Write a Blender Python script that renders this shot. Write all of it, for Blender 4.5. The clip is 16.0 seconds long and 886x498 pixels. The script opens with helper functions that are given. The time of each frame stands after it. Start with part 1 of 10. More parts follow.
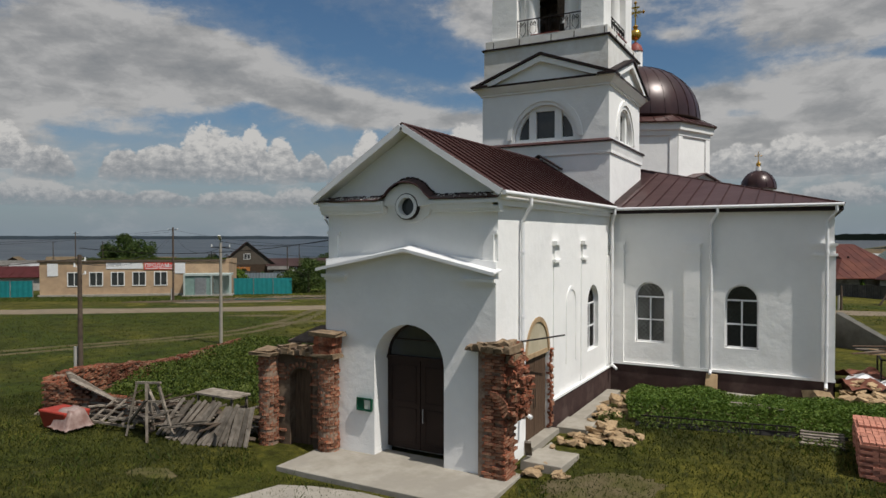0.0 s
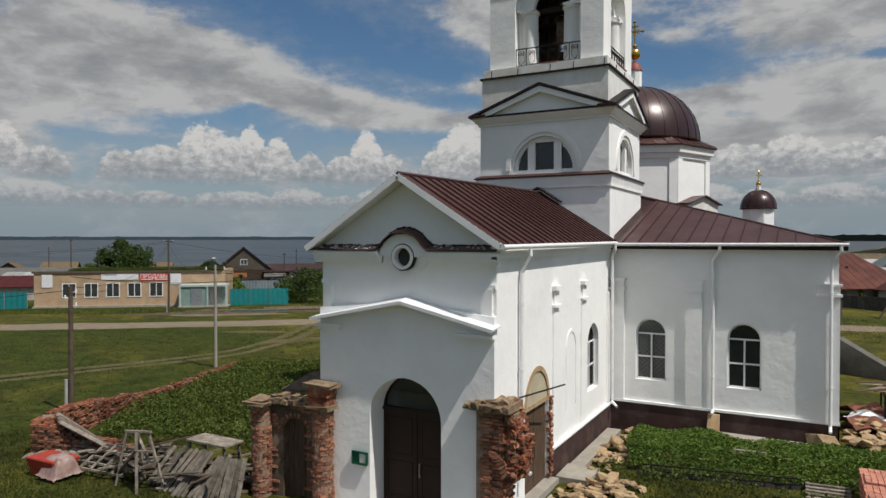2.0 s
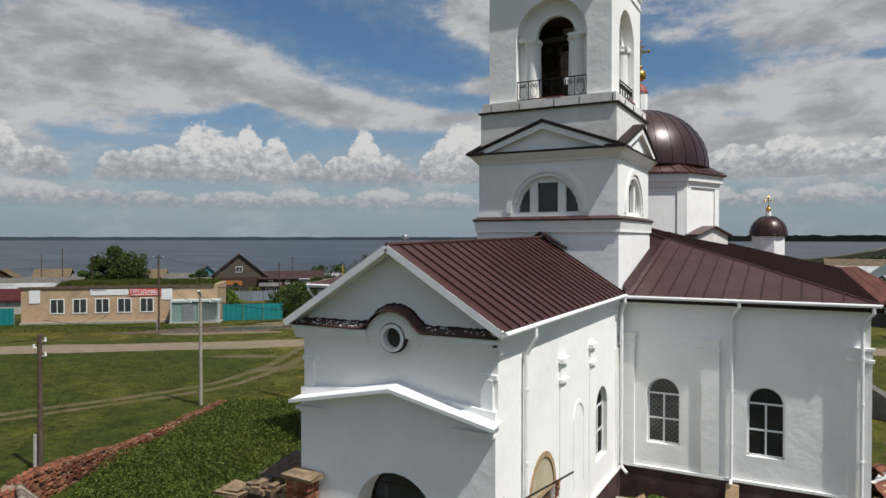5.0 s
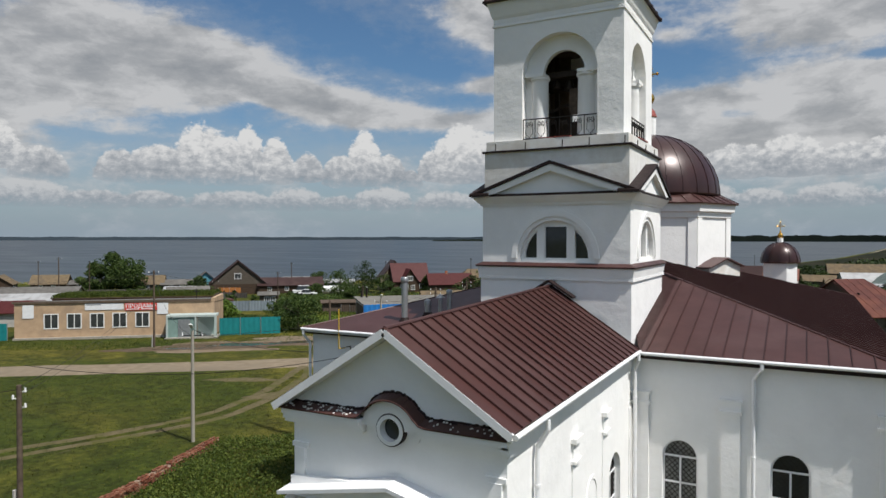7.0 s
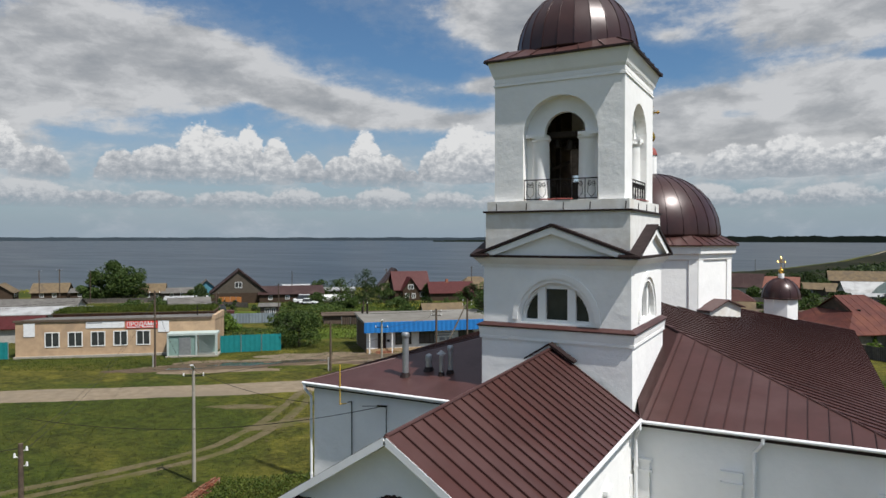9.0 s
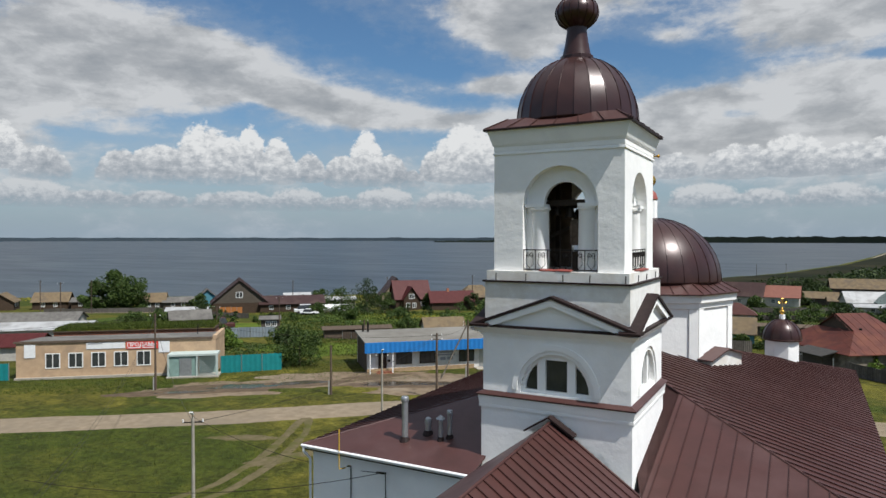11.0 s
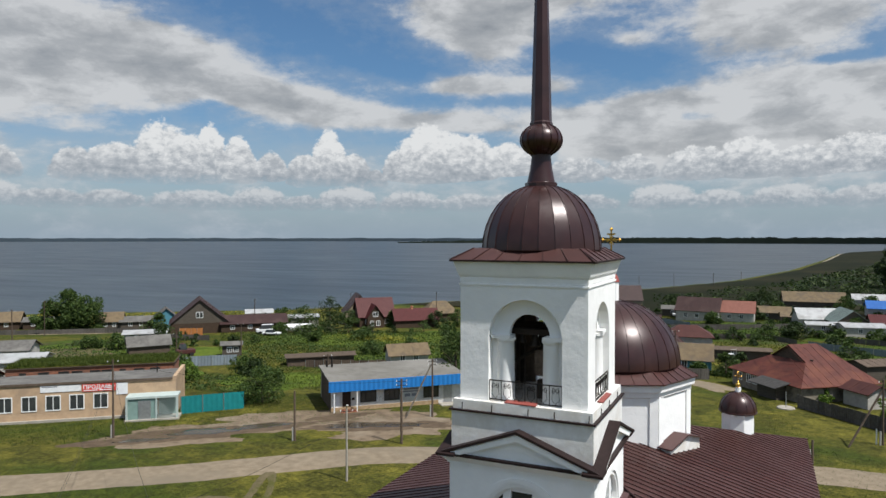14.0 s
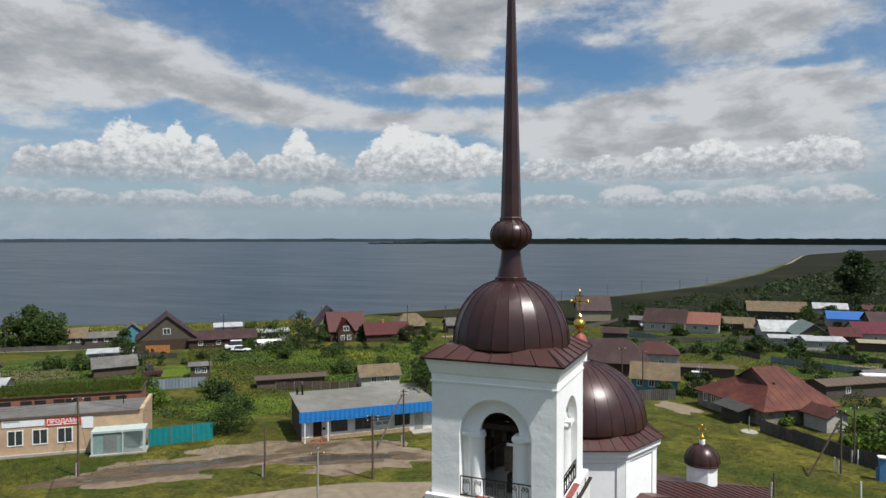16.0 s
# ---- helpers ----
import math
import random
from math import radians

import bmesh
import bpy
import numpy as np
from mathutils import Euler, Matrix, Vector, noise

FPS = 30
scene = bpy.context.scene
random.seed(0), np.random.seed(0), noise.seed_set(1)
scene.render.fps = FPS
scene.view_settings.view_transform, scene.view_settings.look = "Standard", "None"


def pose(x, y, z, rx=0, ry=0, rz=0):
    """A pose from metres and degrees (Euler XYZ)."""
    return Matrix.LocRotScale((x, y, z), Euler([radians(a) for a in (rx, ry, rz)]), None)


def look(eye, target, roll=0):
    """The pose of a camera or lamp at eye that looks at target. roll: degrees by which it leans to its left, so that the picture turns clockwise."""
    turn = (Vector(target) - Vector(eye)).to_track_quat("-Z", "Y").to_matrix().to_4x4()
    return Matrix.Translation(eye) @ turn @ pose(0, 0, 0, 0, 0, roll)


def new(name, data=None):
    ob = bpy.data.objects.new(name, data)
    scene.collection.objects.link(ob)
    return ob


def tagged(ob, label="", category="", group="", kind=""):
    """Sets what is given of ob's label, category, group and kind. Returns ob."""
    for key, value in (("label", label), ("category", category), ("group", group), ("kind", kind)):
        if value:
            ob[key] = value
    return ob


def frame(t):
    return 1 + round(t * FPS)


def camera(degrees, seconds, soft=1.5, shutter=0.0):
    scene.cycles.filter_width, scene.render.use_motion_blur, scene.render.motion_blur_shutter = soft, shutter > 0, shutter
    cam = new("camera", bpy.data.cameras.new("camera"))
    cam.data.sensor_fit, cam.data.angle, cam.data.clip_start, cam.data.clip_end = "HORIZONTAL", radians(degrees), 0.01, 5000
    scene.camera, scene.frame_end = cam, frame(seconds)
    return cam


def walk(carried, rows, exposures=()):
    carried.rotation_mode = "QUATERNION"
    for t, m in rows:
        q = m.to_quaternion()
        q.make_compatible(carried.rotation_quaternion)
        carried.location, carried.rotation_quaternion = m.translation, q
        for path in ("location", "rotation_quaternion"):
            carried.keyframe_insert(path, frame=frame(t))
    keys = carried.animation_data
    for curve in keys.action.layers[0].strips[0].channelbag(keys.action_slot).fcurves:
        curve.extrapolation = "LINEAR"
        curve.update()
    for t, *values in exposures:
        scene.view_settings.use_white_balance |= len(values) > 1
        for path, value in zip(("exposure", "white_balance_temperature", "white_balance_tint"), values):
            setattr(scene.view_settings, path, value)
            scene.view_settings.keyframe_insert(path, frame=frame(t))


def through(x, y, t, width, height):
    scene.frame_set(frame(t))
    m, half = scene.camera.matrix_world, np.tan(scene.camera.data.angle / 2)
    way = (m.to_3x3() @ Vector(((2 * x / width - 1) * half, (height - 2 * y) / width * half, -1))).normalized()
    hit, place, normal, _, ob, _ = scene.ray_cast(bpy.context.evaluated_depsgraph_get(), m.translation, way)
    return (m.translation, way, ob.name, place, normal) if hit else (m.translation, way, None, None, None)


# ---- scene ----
# camera and its path: seconds, place, tilt, lean, heading
cam = camera(66.81, 16.0, soft=1.5)
PATH = [
    (0, 9.058, -14.136, 5.551, -0.959, -0.025, 28.712),
    (0.5, 9.007, -14.053, 5.833, -0.931, -0.057, 28.63),
    (1, 8.967, -13.965, 6.166, -0.927, -0.063, 28.597),
    (1.5, 8.931, -13.859, 6.473, -0.912, -0.044, 28.562),
    (2, 8.856, -13.746, 6.773, -0.916, -0.052, 28.505),
    (2.5, 8.776, -13.591, 7.092, -0.906, -0.042, 28.462),
    (3, 8.699, -13.408, 7.395, -0.902, -0.044, 28.437),
    (3.5, 8.614, -13.204, 7.683, -0.886, -0.011, 28.441),
    (4, 8.489, -12.954, 7.932, -0.902, -0.03, 28.398),
    (6.5, 7.457, -11.063, 9.553, -0.915, -0.047, 28.307),
    (7, 7.38, -10.99, 10.047, -0.937, -0.032, 28.333),
    (7.5, 7.339, -10.97, 10.526, -0.94, -0.044, 28.317),
    (8, 7.336, -10.971, 11.013, -0.928, -0.044, 28.343),
    (8.5, 7.354, -10.984, 11.536, -0.915, -0.039, 28.375),
    (9, 7.361, -10.989, 12.116, -0.921, -0.047, 28.379),
    (11.5, 7.361, -10.836, 15.152, -0.931, -0.002, 28.49),
    (12, 7.348, -10.876, 15.844, -0.942, -0.001, 28.479),
    (12.5, 7.302, -10.895, 16.568, -0.938, -0.053, 28.491),
    (13, 7.29, -10.929, 17.345, -0.937, -0.004, 28.0),
    (13.5, 7.304, -10.956, 18.173, -0.947, 0.002, 26.666),
    (14, 7.313, -10.984, 19.022, -0.95, -0.001, 25.369),
    (14.5, 7.317, -10.999, 19.89, -0.946, -0.008, 24.406),
    (15, 7.34, -11.015, 20.762, -0.942, -0.01, 23.797),
    (15.5, 7.379, -11.107, 21.612, -0.949, -0.015, 23.359),
    (16, 7.406, -11.22, 22.478, -0.942, -0.029, 22.889),
]
walk(cam, [(t, pose(x, y, z, 90 + p, 0, h)) for t, x, y, z, p, r, h in PATH],
     exposures=[(0, -0.33, 6480, 10), (2, -0.24, 6450, 10), (3.5, -0.15, 6380, 10), (5.5, -0.05, 6330, 10), (7, 0.03, 6300, 10), (9, 0.13, 6250, 10), (11.5, 0.19, 6180, 9), (16, 0.18, 6180, 9)])

# ---- world, sun ----
SUN_TO = Vector((0.60, -0.14, 1.0)).normalized()
sun = new("sun", bpy.data.lights.new("sun", "SUN"))
sun.data.energy, sun.data.angle, sun.data.color = 5.0, radians(0.6), (1.0, 0.95, 0.88)
sun.matrix_world = look(SUN_TO * 100, (0, 0, 0))


class Nodes:
    """A short hand for building node trees."""

    def __init__(self, tree):
        self.t = tree

    def node(self, kind, **sets):
        n = self.t.nodes.new(kind)
        for k, v in sets.items():
            if k == "ramp":
                el = n.color_ramp.elements
                while len(el) < len(v):
                    el.new(0.5)
                for e, (p, c) in zip(el, v):
                    e.position, e.color = p, (*c, 1) if len(c) == 3 else c
            elif k == "op":
                n.operation = v
            elif k == "blend":
                n.data_type, n.blend_type = "RGBA", v
            else:
                n.inputs[k].default_value = v
        return n

    def link(self, a, b):
        self.t.links.new(a, b)

    def math(self, op, a, b=None, c=None, clamp=False):
        n = self.t.nodes.new("ShaderNodeMath")
        n.operation, n.use_clamp = op, clamp
        for i, v in enumerate((a, b, c)):
            if v is None:
                continue
            if isinstance(v, (int, float)):
                n.inputs[i].default_value = v
            else:
                self.link(v, n.inputs[i])
        return n.outputs[0]

    def noise(self, vec, scale, detail=4.0, rough=0.55, dist=0.0):
        n = self.node("ShaderNodeTexNoise", Scale=scale, Detail=detail, Roughness=rough, Distortion=dist)
        if vec is not None:
            self.link(vec, n.inputs["Vector"])
        return n.outputs["Fac"]

    def ramp(self, fac, *stops):
        n = self.node("ShaderNodeValToRGB", ramp=stops)
        self.link(fac, n.inputs["Fac"])
        return n.outputs["Color"]

    def mix(self, fac, a, b, blend="MIX"):
        n = self.node("ShaderNodeMix", blend=blend)
        for i, v in ((0, fac), (6, a), (7, b)):
            if isinstance(v, (int, float)):
                n.inputs[i].default_value = v
            elif isinstance(v, tuple):
                n.inputs[i].default_value = (*v, 1)
            else:
                self.link(v, n.inputs[i])
        return n.outputs[2]


world = bpy.data.worlds.new("sky")
scene.world = world
world.use_nodes = True
W = Nodes(world.node_tree)
for n in list(world.node_tree.nodes):
    world.node_tree.nodes.remove(n)
out = W.node("ShaderNodeOutputWorld")
bg = W.node("ShaderNodeBackground", Strength=0.78)
W.link(bg.outputs[0], out.inputs[0])
co = W.node("ShaderNodeTexCoord").outputs["Generated"]
sep = W.node("ShaderNodeSeparateXYZ")
W.link(co, sep.inputs[0])
dx, dy, dz = sep.outputs
sky = W.node("ShaderNodeTexSky")
sky.sky_type, sky.sun_disc = "NISHITA", False
sky.sun_elevation, sky.sun_rotation = math.asin(SUN_TO.z), math.atan2(SUN_TO.x, SUN_TO.y)
sky.air_density, sky.dust_density, sky.ozone_density = 1.0, 1.2, 2.0
W.link(co, sky.inputs[0]) if sky.inputs else None
clear = W.mix(1.0, sky.outputs[0], (0.074, 0.096, 0.108), "MULTIPLY")
# azimuth (degrees to the right of the walk's first heading) and elevation, degrees
HEAD = radians(28.7)
fx, fy = -math.sin(HEAD), math.cos(HEAD)
ahead = W.math("ADD", W.math("MULTIPLY", dx, fx), W.math("MULTIPLY", dy, fy))
aside = W.math("ADD", W.math("MULTIPLY", dx, fy), W.math("MULTIPLY", dy, -fx))
az = W.math("MULTIPLY", W.math("ARCTAN2", aside, ahead), 57.2958)
el = W.math("MULTIPLY", W.math("ARCSINE", dz), 57.2958)
elp = W.math("MAXIMUM", el, 0.0)
place = W.node("ShaderNodeCombineXYZ")
W.link(az, place.inputs[0])
W.link(el, place.inputs[1])
AT = place.outputs[0]


def mapped(sx, sy, turn=0.0, off=0.0):
    m = W.node("ShaderNodeMapping")
    m.inputs["Scale"].default_value, m.inputs["Rotation"].default_value, m.inputs["Location"].default_value = (sx, sy, 1), (0, 0, radians(turn)), (off, off * 0.7, off)
    W.link(AT, m.inputs[0])
    return m.outputs[0]


def puffs(vec, scale, detail):
    """Rounded, heaped cells: high inside a puff, low in the folds."""
    v = W.node("ShaderNodeTexVoronoi", Scale=scale, Detail=detail, Roughness=0.6, Lacunarity=2.3)
    v.feature, v.normalize = "SMOOTH_F1", True
    v.inputs["Smoothness"].default_value = 0.35
    W.link(vec, v.inputs["Vector"])
    return W.math("SUBTRACT", 0.5, v.outputs["Distance"])


def warped(vec, scale, amount):
    n = W.node("ShaderNodeTexNoise", Scale=scale, Detail=5.0, Roughness=0.6)
    W.link(vec, n.inputs["Vector"])
    sc = W.node("ShaderNodeVectorMath")
    sc.operation = "MULTIPLY_ADD"
    sc.inputs[1].default_value = (amount, amount * 0.6, 0)
    W.link(n.outputs["Color"], sc.inputs[0])
    W.link(vec, sc.inputs[2])
    return sc.outputs[0]


def step_(v, a, b):
    n = W.node("ShaderNodeMapRange")
    n.interpolation_type = "SMOOTHSTEP"
    n.inputs["From Min"].default_value, n.inputs["From Max"].default_value = a, b
    W.link(v, n.inputs["Value"])
    return n.outputs["Result"]


def lump(a, e, wa, we, amount, tilt=0.0):
    """A soft swelling or thinning of the cloud cover round one direction."""
    c, s = math.cos(radians(tilt)), math.sin(radians(tilt))
    u, v = W.math("SUBTRACT", az, a), W.math("SUBTRACT", el, e)
    uu = W.math("MULTIPLY_ADD", u, c / wa, W.math("MULTIPLY", v, s / wa))
    vv = W.math("MULTIPLY_ADD", v, c / we, W.math("MULTIPLY", u, -s / we))
    q = W.math("MULTIPLY_ADD", uu, uu, W.math("MULTIPLY", vv, vv))
    return W.math("MULTIPLY", W.math("EXPONENT", W.math("MULTIPLY", q, -1.0)), amount)


# the high broken sheet, drawn out along the wind: billows with torn, lit edges
wind = warped(mapped(0.085, 0.19, -7), 1.1, 0.75)
streak = W.noise(wind, 1.0, 11.0, 0.54, 0.15)
heap = puffs(warped(mapped(0.17, 0.34, -5, 3.0), 1.3, 0.8), 1.0, 4.0)
fray = W.noise(warped(mapped(0.55, 0.95, -8, 5.0), 1.0, 0.5), 1.0, 9.0, 0.64)
dens = W.math("MULTIPLY_ADD", heap, 0.50, W.math("MULTIPLY_ADD", streak, 0.95, -0.56))
dens = W.math("MULTIPLY_ADD", W.math("SUBTRACT", fray, 0.5), 0.30, dens)
SHEET = (
    (-25, 13.8, 9.5, 2.7, 0.46, -2), (-18, 15.2, 5, 1.3, 0.22, -10), (-13.5, 11.9, 7, 1.7, 0.44, -12), (-33, 10.4, 8, 3.0, 0.42, 0), (-5, 10.4, 7, 1.15, 0.42, -9), (5, 9.7, 4.5, 0.9, 0.34, -4), (-31, 17.2, 3, 0.6, 0.20, 0),
    (-9, 16.6, 9, 2.2, -0.34, -16), (-20, 19.2, 12, 1.2, -0.22, 0), (-1, 13.9, 4.5, 0.9, -0.22, -12), (-15.6, 10.8, 1.3, 0.5, -0.20, 0), (-18.5, 9.5, 3.0, 0.6, -0.22, 8), (-8.5, 8.2, 4.0, 0.8, -0.26, 0), (-26, 7.6, 3, 0.4, -0.18, 0), (0.0, 8.2, 2.0, 0.6, -0.18, 0),
    (5.5, 17.6, 5.5, 2.2, 0.46, -14), (13, 19.6, 10, 2.0, 0.40, 0), (29, 16.0, 8, 1.8, 0.42, -4), (18.6, 15.8, 1.8, 0.7, 0.26, 0), (33, 19, 9, 2.0, 0.30, 0),
    (4.2, 12.7, 4.2, 0.85, 0.46, 0), (11.8, 12.7, 2.6, 0.7, 0.34, 0),
    (17.5, 14.3, 5.5, 1.5, -0.36, -4), (13, 15.2, 3.5, 1.0, -0.26, 0), (9, 11.4, 6, 0.7, -0.18, 0), (33.5, 12.9, 2.5, 0.4, -0.26, 0), (23.5, 9.6, 1.4, 0.5, -0.24, 0),
    (27, 8.6, 13, 3.4, 0.42, 2), (17, 9.0, 6, 2.2, 0.30, 0), (30, 11.6, 6, 1.0, 0.22, 3),
)
for row in SHEET:
    dens = W.math("ADD", dens, lump(*row))
cover = step_(dens, 0.0, 0.26)
roll = W.noise(warped(mapped(0.15, 0.36, -5, 9.0), 1.2, 0.8), 1.0, 9.0, 0.54, 0.1)
lit = W.math("MULTIPLY_ADD", W.math("SUBTRACT", roll, 0.5), 1.75, W.math("MULTIPLY_ADD", heap, 1.25, W.math("MULTIPLY_ADD", dens, -0.50, 0.74)))
lit = W.math("MULTIPLY_ADD", W.math("SUBTRACT", fray, 0.5), 0.38, lit)
cloud = W.ramp(lit, (0.12, (0.24, 0.254, 0.272)), (0.42, (0.36, 0.37, 0.38)), (0.68, (0.49, 0.49, 0.487)), (0.95, (0.72, 0.708, 0.69)))
veil = W.math("MULTIPLY", step_(el, 10.5, 6.0), W.math("MULTIPLY_ADD", streak, 0.7, 0.05))
skycol = W.mix(veil, clear, (0.50, 0.525, 0.54))
thin = W.math("MULTIPLY", step_(W.math("MULTIPLY_ADD", fray, 0.35, dens), -0.12, 0.30), 0.22)
skycol = W.mix(thin, skycol, (0.52, 0.535, 0.54))
skycol = W.mix(W.math("MULTIPLY", cover, 0.93), skycol, cloud)


def cumulus(skycol, heaps, base, depth, seed, dim, soft_=0.10, grow=1.0):
    """Flat-based heaps of cloud standing in one row."""
    at = warped(mapped(0.42 * grow, 0.55 * grow, 0, seed), 1.1, 0.55)
    bump_ = puffs(at, 1.0, 3.0)
    best = None
    for a, e, w, h in heaps:
        u = W.math("DIVIDE", W.math("SUBTRACT", az, a), w)
        v = W.math("DIVIDE", W.math("SUBTRACT", el, e), h)
        v = W.math("MAXIMUM", v, W.math("MULTIPLY", v, -h / 0.42))
        q = W.math("SUBTRACT", 1.0, W.math("MULTIPLY_ADD", u, u, W.math("MULTIPLY", v, v)))
        best = q if best is None else W.math("SMOOTH_MAX", best, q, 0.15)
    d = W.math("MULTIPLY_ADD", bump_, 1.25, best)
    fine = W.noise(at, 2.6, 6.0, 0.65)
    d = W.math("MULTIPLY_ADD", W.math("SUBTRACT", fine, 0.5), 0.8, d)
    cov = W.math("MULTIPLY", step_(d, 0.0, soft_ * 2.2), step_(W.math("MULTIPLY_ADD", fine, 1.6, W.math("SUBTRACT", el, base - 0.1)), 0.2, 1.6))
    up = W.math("DIVIDE", W.math("SUBTRACT", el, base), depth, clamp=True)
    glow = W.math("MULTIPLY_ADD", up, 0.58, W.math("MULTIPLY_ADD", bump_, 0.95, W.math("MULTIPLY_ADD", W.math("SUBTRACT", fine, 0.5), 1.3, 0.02)))
    col = W.ramp(glow, (0.04, tuple(v * dim for v in (0.36, 0.39, 0.42))), (0.36, tuple(v * dim for v in (0.54, 0.555, 0.57))), (0.72, tuple(v * dim for v in (0.92, 0.905, 0.875))))
    return W.mix(cov, skycol, col)


FAR_ROW = [(-31.5, 2.7, 3.4, 1.6), (-27.0, 2.6, 2.6, 1.1), (-23.0, 2.7, 2.4, 1.0), (-17.0, 2.6, 3.4, 1.2), (-12.0, 2.6, 2.4, 1.5), (-8.4, 2.6, 1.6, 0.9), (-4.8, 2.7, 2.6, 1.6), (0.6, 2.5, 2.8, 1.4), (5.5, 2.6, 2.4, 1.1), (9.5, 2.6, 3, 1.2), (15, 2.6, 3, 1.0), (21.5, 2.7, 2.8, 1.6), (25.5, 2.6, 2.2, 1.2), (30.5, 2.6, 3, 1.4), (36, 2.6, 3, 1.3)]
MAIN_ROW = [(-19.2, 4.6, 2.4, 4.3), (-15.7, 4.8, 1.3, 3.9), (-17.4, 4.6, 2.6, 3.3), (-22.4, 4.6, 2.8, 2.5), (-25.4, 4.7, 1.6, 2.0), (-13.6, 4.8, 1.5, 3.1), (-11.0, 5.0, 1.3, 1.9), (-30.6, 4.6, 1.8, 2.0), (-33.8, 5.4, 2.2, 2.9), (-6.3, 4.7, 1.5, 4.0), (-8.2, 4.6, 1.6, 2.2), (-4.2, 4.6, 1.5, 2.3), (-2.6, 4.5, 1.2, 1.2), (2.2, 5.0, 3.0, 4.3), (5.6, 5.2, 2.4, 3.4), (-0.4, 5.2, 1.4, 2.0), (9.0, 5.6, 2.4, 2.2), (14.5, 5.0, 2.4, 1.6), (19.0, 5.2, 2.0, 1.5), (24, 5.0, 2.6, 2.2), (27.8, 5.0, 2.4, 2.6), (31.5, 5.0, 2.2, 1.8), (35, 5.2, 3, 2.4)]
skycol = cumulus(skycol, FAR_ROW, 2.5, 1.3, 5.0, 0.82, 0.2, 1.7)
skycol = cumulus(skycol, MAIN_ROW, 4.5, 3.8, 0.0, 0.94, 0.13, 1.3)
haze = W.math("POWER", W.math("SUBTRACT", 1.0, W.math("DIVIDE", elp, 7.5), clamp=True), 1.7)
skycol = W.mix(W.math("MULTIPLY", haze, 0.80), skycol, (0.345, 0.425, 0.50))
over = step_(el, 22.0, 58.0)
skycol = W.mix(W.math("MULTIPLY", over, 0.42), skycol, (1.05, 1.05, 1.04))
W.link(skycol, bg.inputs[0])

# ---- materials ----
MATS = {}


def mat(name, c1, c2=None, scale=4.0, rough=0.8, metal=0.0, bump=0.15, bump_scale=None, c3=None, scale3=0.4, detail=6.0,
        stretch=(1, 1, 1), per_object=0.0, spec=0.22, lo=0.35, hi=0.65, dist=0.0, bump_dist=0.02):
    """Two colours mixed by fine noise, a third by broad stains, relief from the same grain."""
    if name in MATS:
        return MATS[name]
    m = MATS[name] = bpy.data.materials.new(name)
    m.use_nodes = True
    N = Nodes(m.node_tree)
    p = m.node_tree.nodes["Principled BSDF"]
    p.inputs["Roughness"].default_value, p.inputs["Metallic"].default_value = rough, metal
    p.inputs["Specular IOR Level"].default_value = spec
    tc = N.node("ShaderNodeTexCoord").outputs["Object"]
    if stretch != (1, 1, 1):
        mp = N.node("ShaderNodeMapping")
        mp.inputs["Scale"].default_value = stretch
        N.link(tc, mp.inputs[0])
        tc = mp.outputs[0]
    if c2 is None:
        c2 = tuple(v * 0.82 for v in c1)
    n1 = N.noise(tc, scale, detail, 0.6, dist)
    col = N.ramp(n1, (lo, c1), (hi, c2))
    if c3 is not None:
        n3 = N.noise(tc, scale3, 5.0, 0.62, 0.2)
        f3 = N.ramp(n3, (0.48, (0, 0, 0)), (0.64, (1, 1, 1)))
        col = N.mix(f3, col, c3)
    if per_object:
        r = N.node("ShaderNodeObjectInfo").outputs["Random"]
        k = N.math("ADD", N.math("MULTIPLY", r, per_object * 2), 1 - per_object)
        g = N.node("ShaderNodeCombineXYZ")
        for i in range(3):
            N.link(k, g.inputs[i])
        col = N.mix(1.0, col, g.outputs[0], "MULTIPLY")
    N.link(col, p.inputs["Base Color"])
    rr = N.math("ADD", N.math("MULTIPLY", n1, 0.25), rough - 0.12, clamp=True)
    N.link(rr, p.inputs["Roughness"])
    if bump:
        nb = N.noise(tc, bump_scale or scale * 2.2, 5.0, 0.6)
        b = N.node("ShaderNodeBump", Strength=bump, Distance=bump_dist)
        N.link(nb, b.inputs["Height"])
        N.link(b.outputs[0], p.inputs["Normal"])
    return m


PLASTER = mat("white_plaster", (0.88, 0.872, 0.848), (0.85, 0.842, 0.818), 1.6, 0.85, bump=0.45, bump_scale=1.9, c3=(0.81, 0.802, 0.782), scale3=0.35, spec=0.25, bump_dist=0.06)
PLASTER_OLD = mat("weathered_plaster", (0.76, 0.75, 0.72), (0.66, 0.64, 0.60), 2.2, 0.88, bump=0.4, bump_scale=5.0, c3=(0.62, 0.58, 0.52), scale3=0.7, spec=0.25, bump_dist=0.04)
WHITE_METAL = mat("white_enamelled_metal", (0.80, 0.80, 0.80), (0.74, 0.74, 0.74), 3.0, 0.45, bump=0.02)
ROOF = mat("brown_metal_roof", (0.0688, 0.02666, 0.02236), (0.05332, 0.02236, 0.01892), 0.9, 0.42, metal=0.12, bump=0.09, bump_scale=1.5, c3=(0.078, 0.037, 0.033), scale3=0.35, spec=0.42)
DOME = mat("brown_dome_metal", (0.044, 0.017, 0.015), (0.032, 0.013, 0.012), 1.2, 0.33, metal=0.15, bump=0.22, bump_scale=1.6, c3=(0.054, 0.023, 0.020), scale3=0.5, spec=0.5)
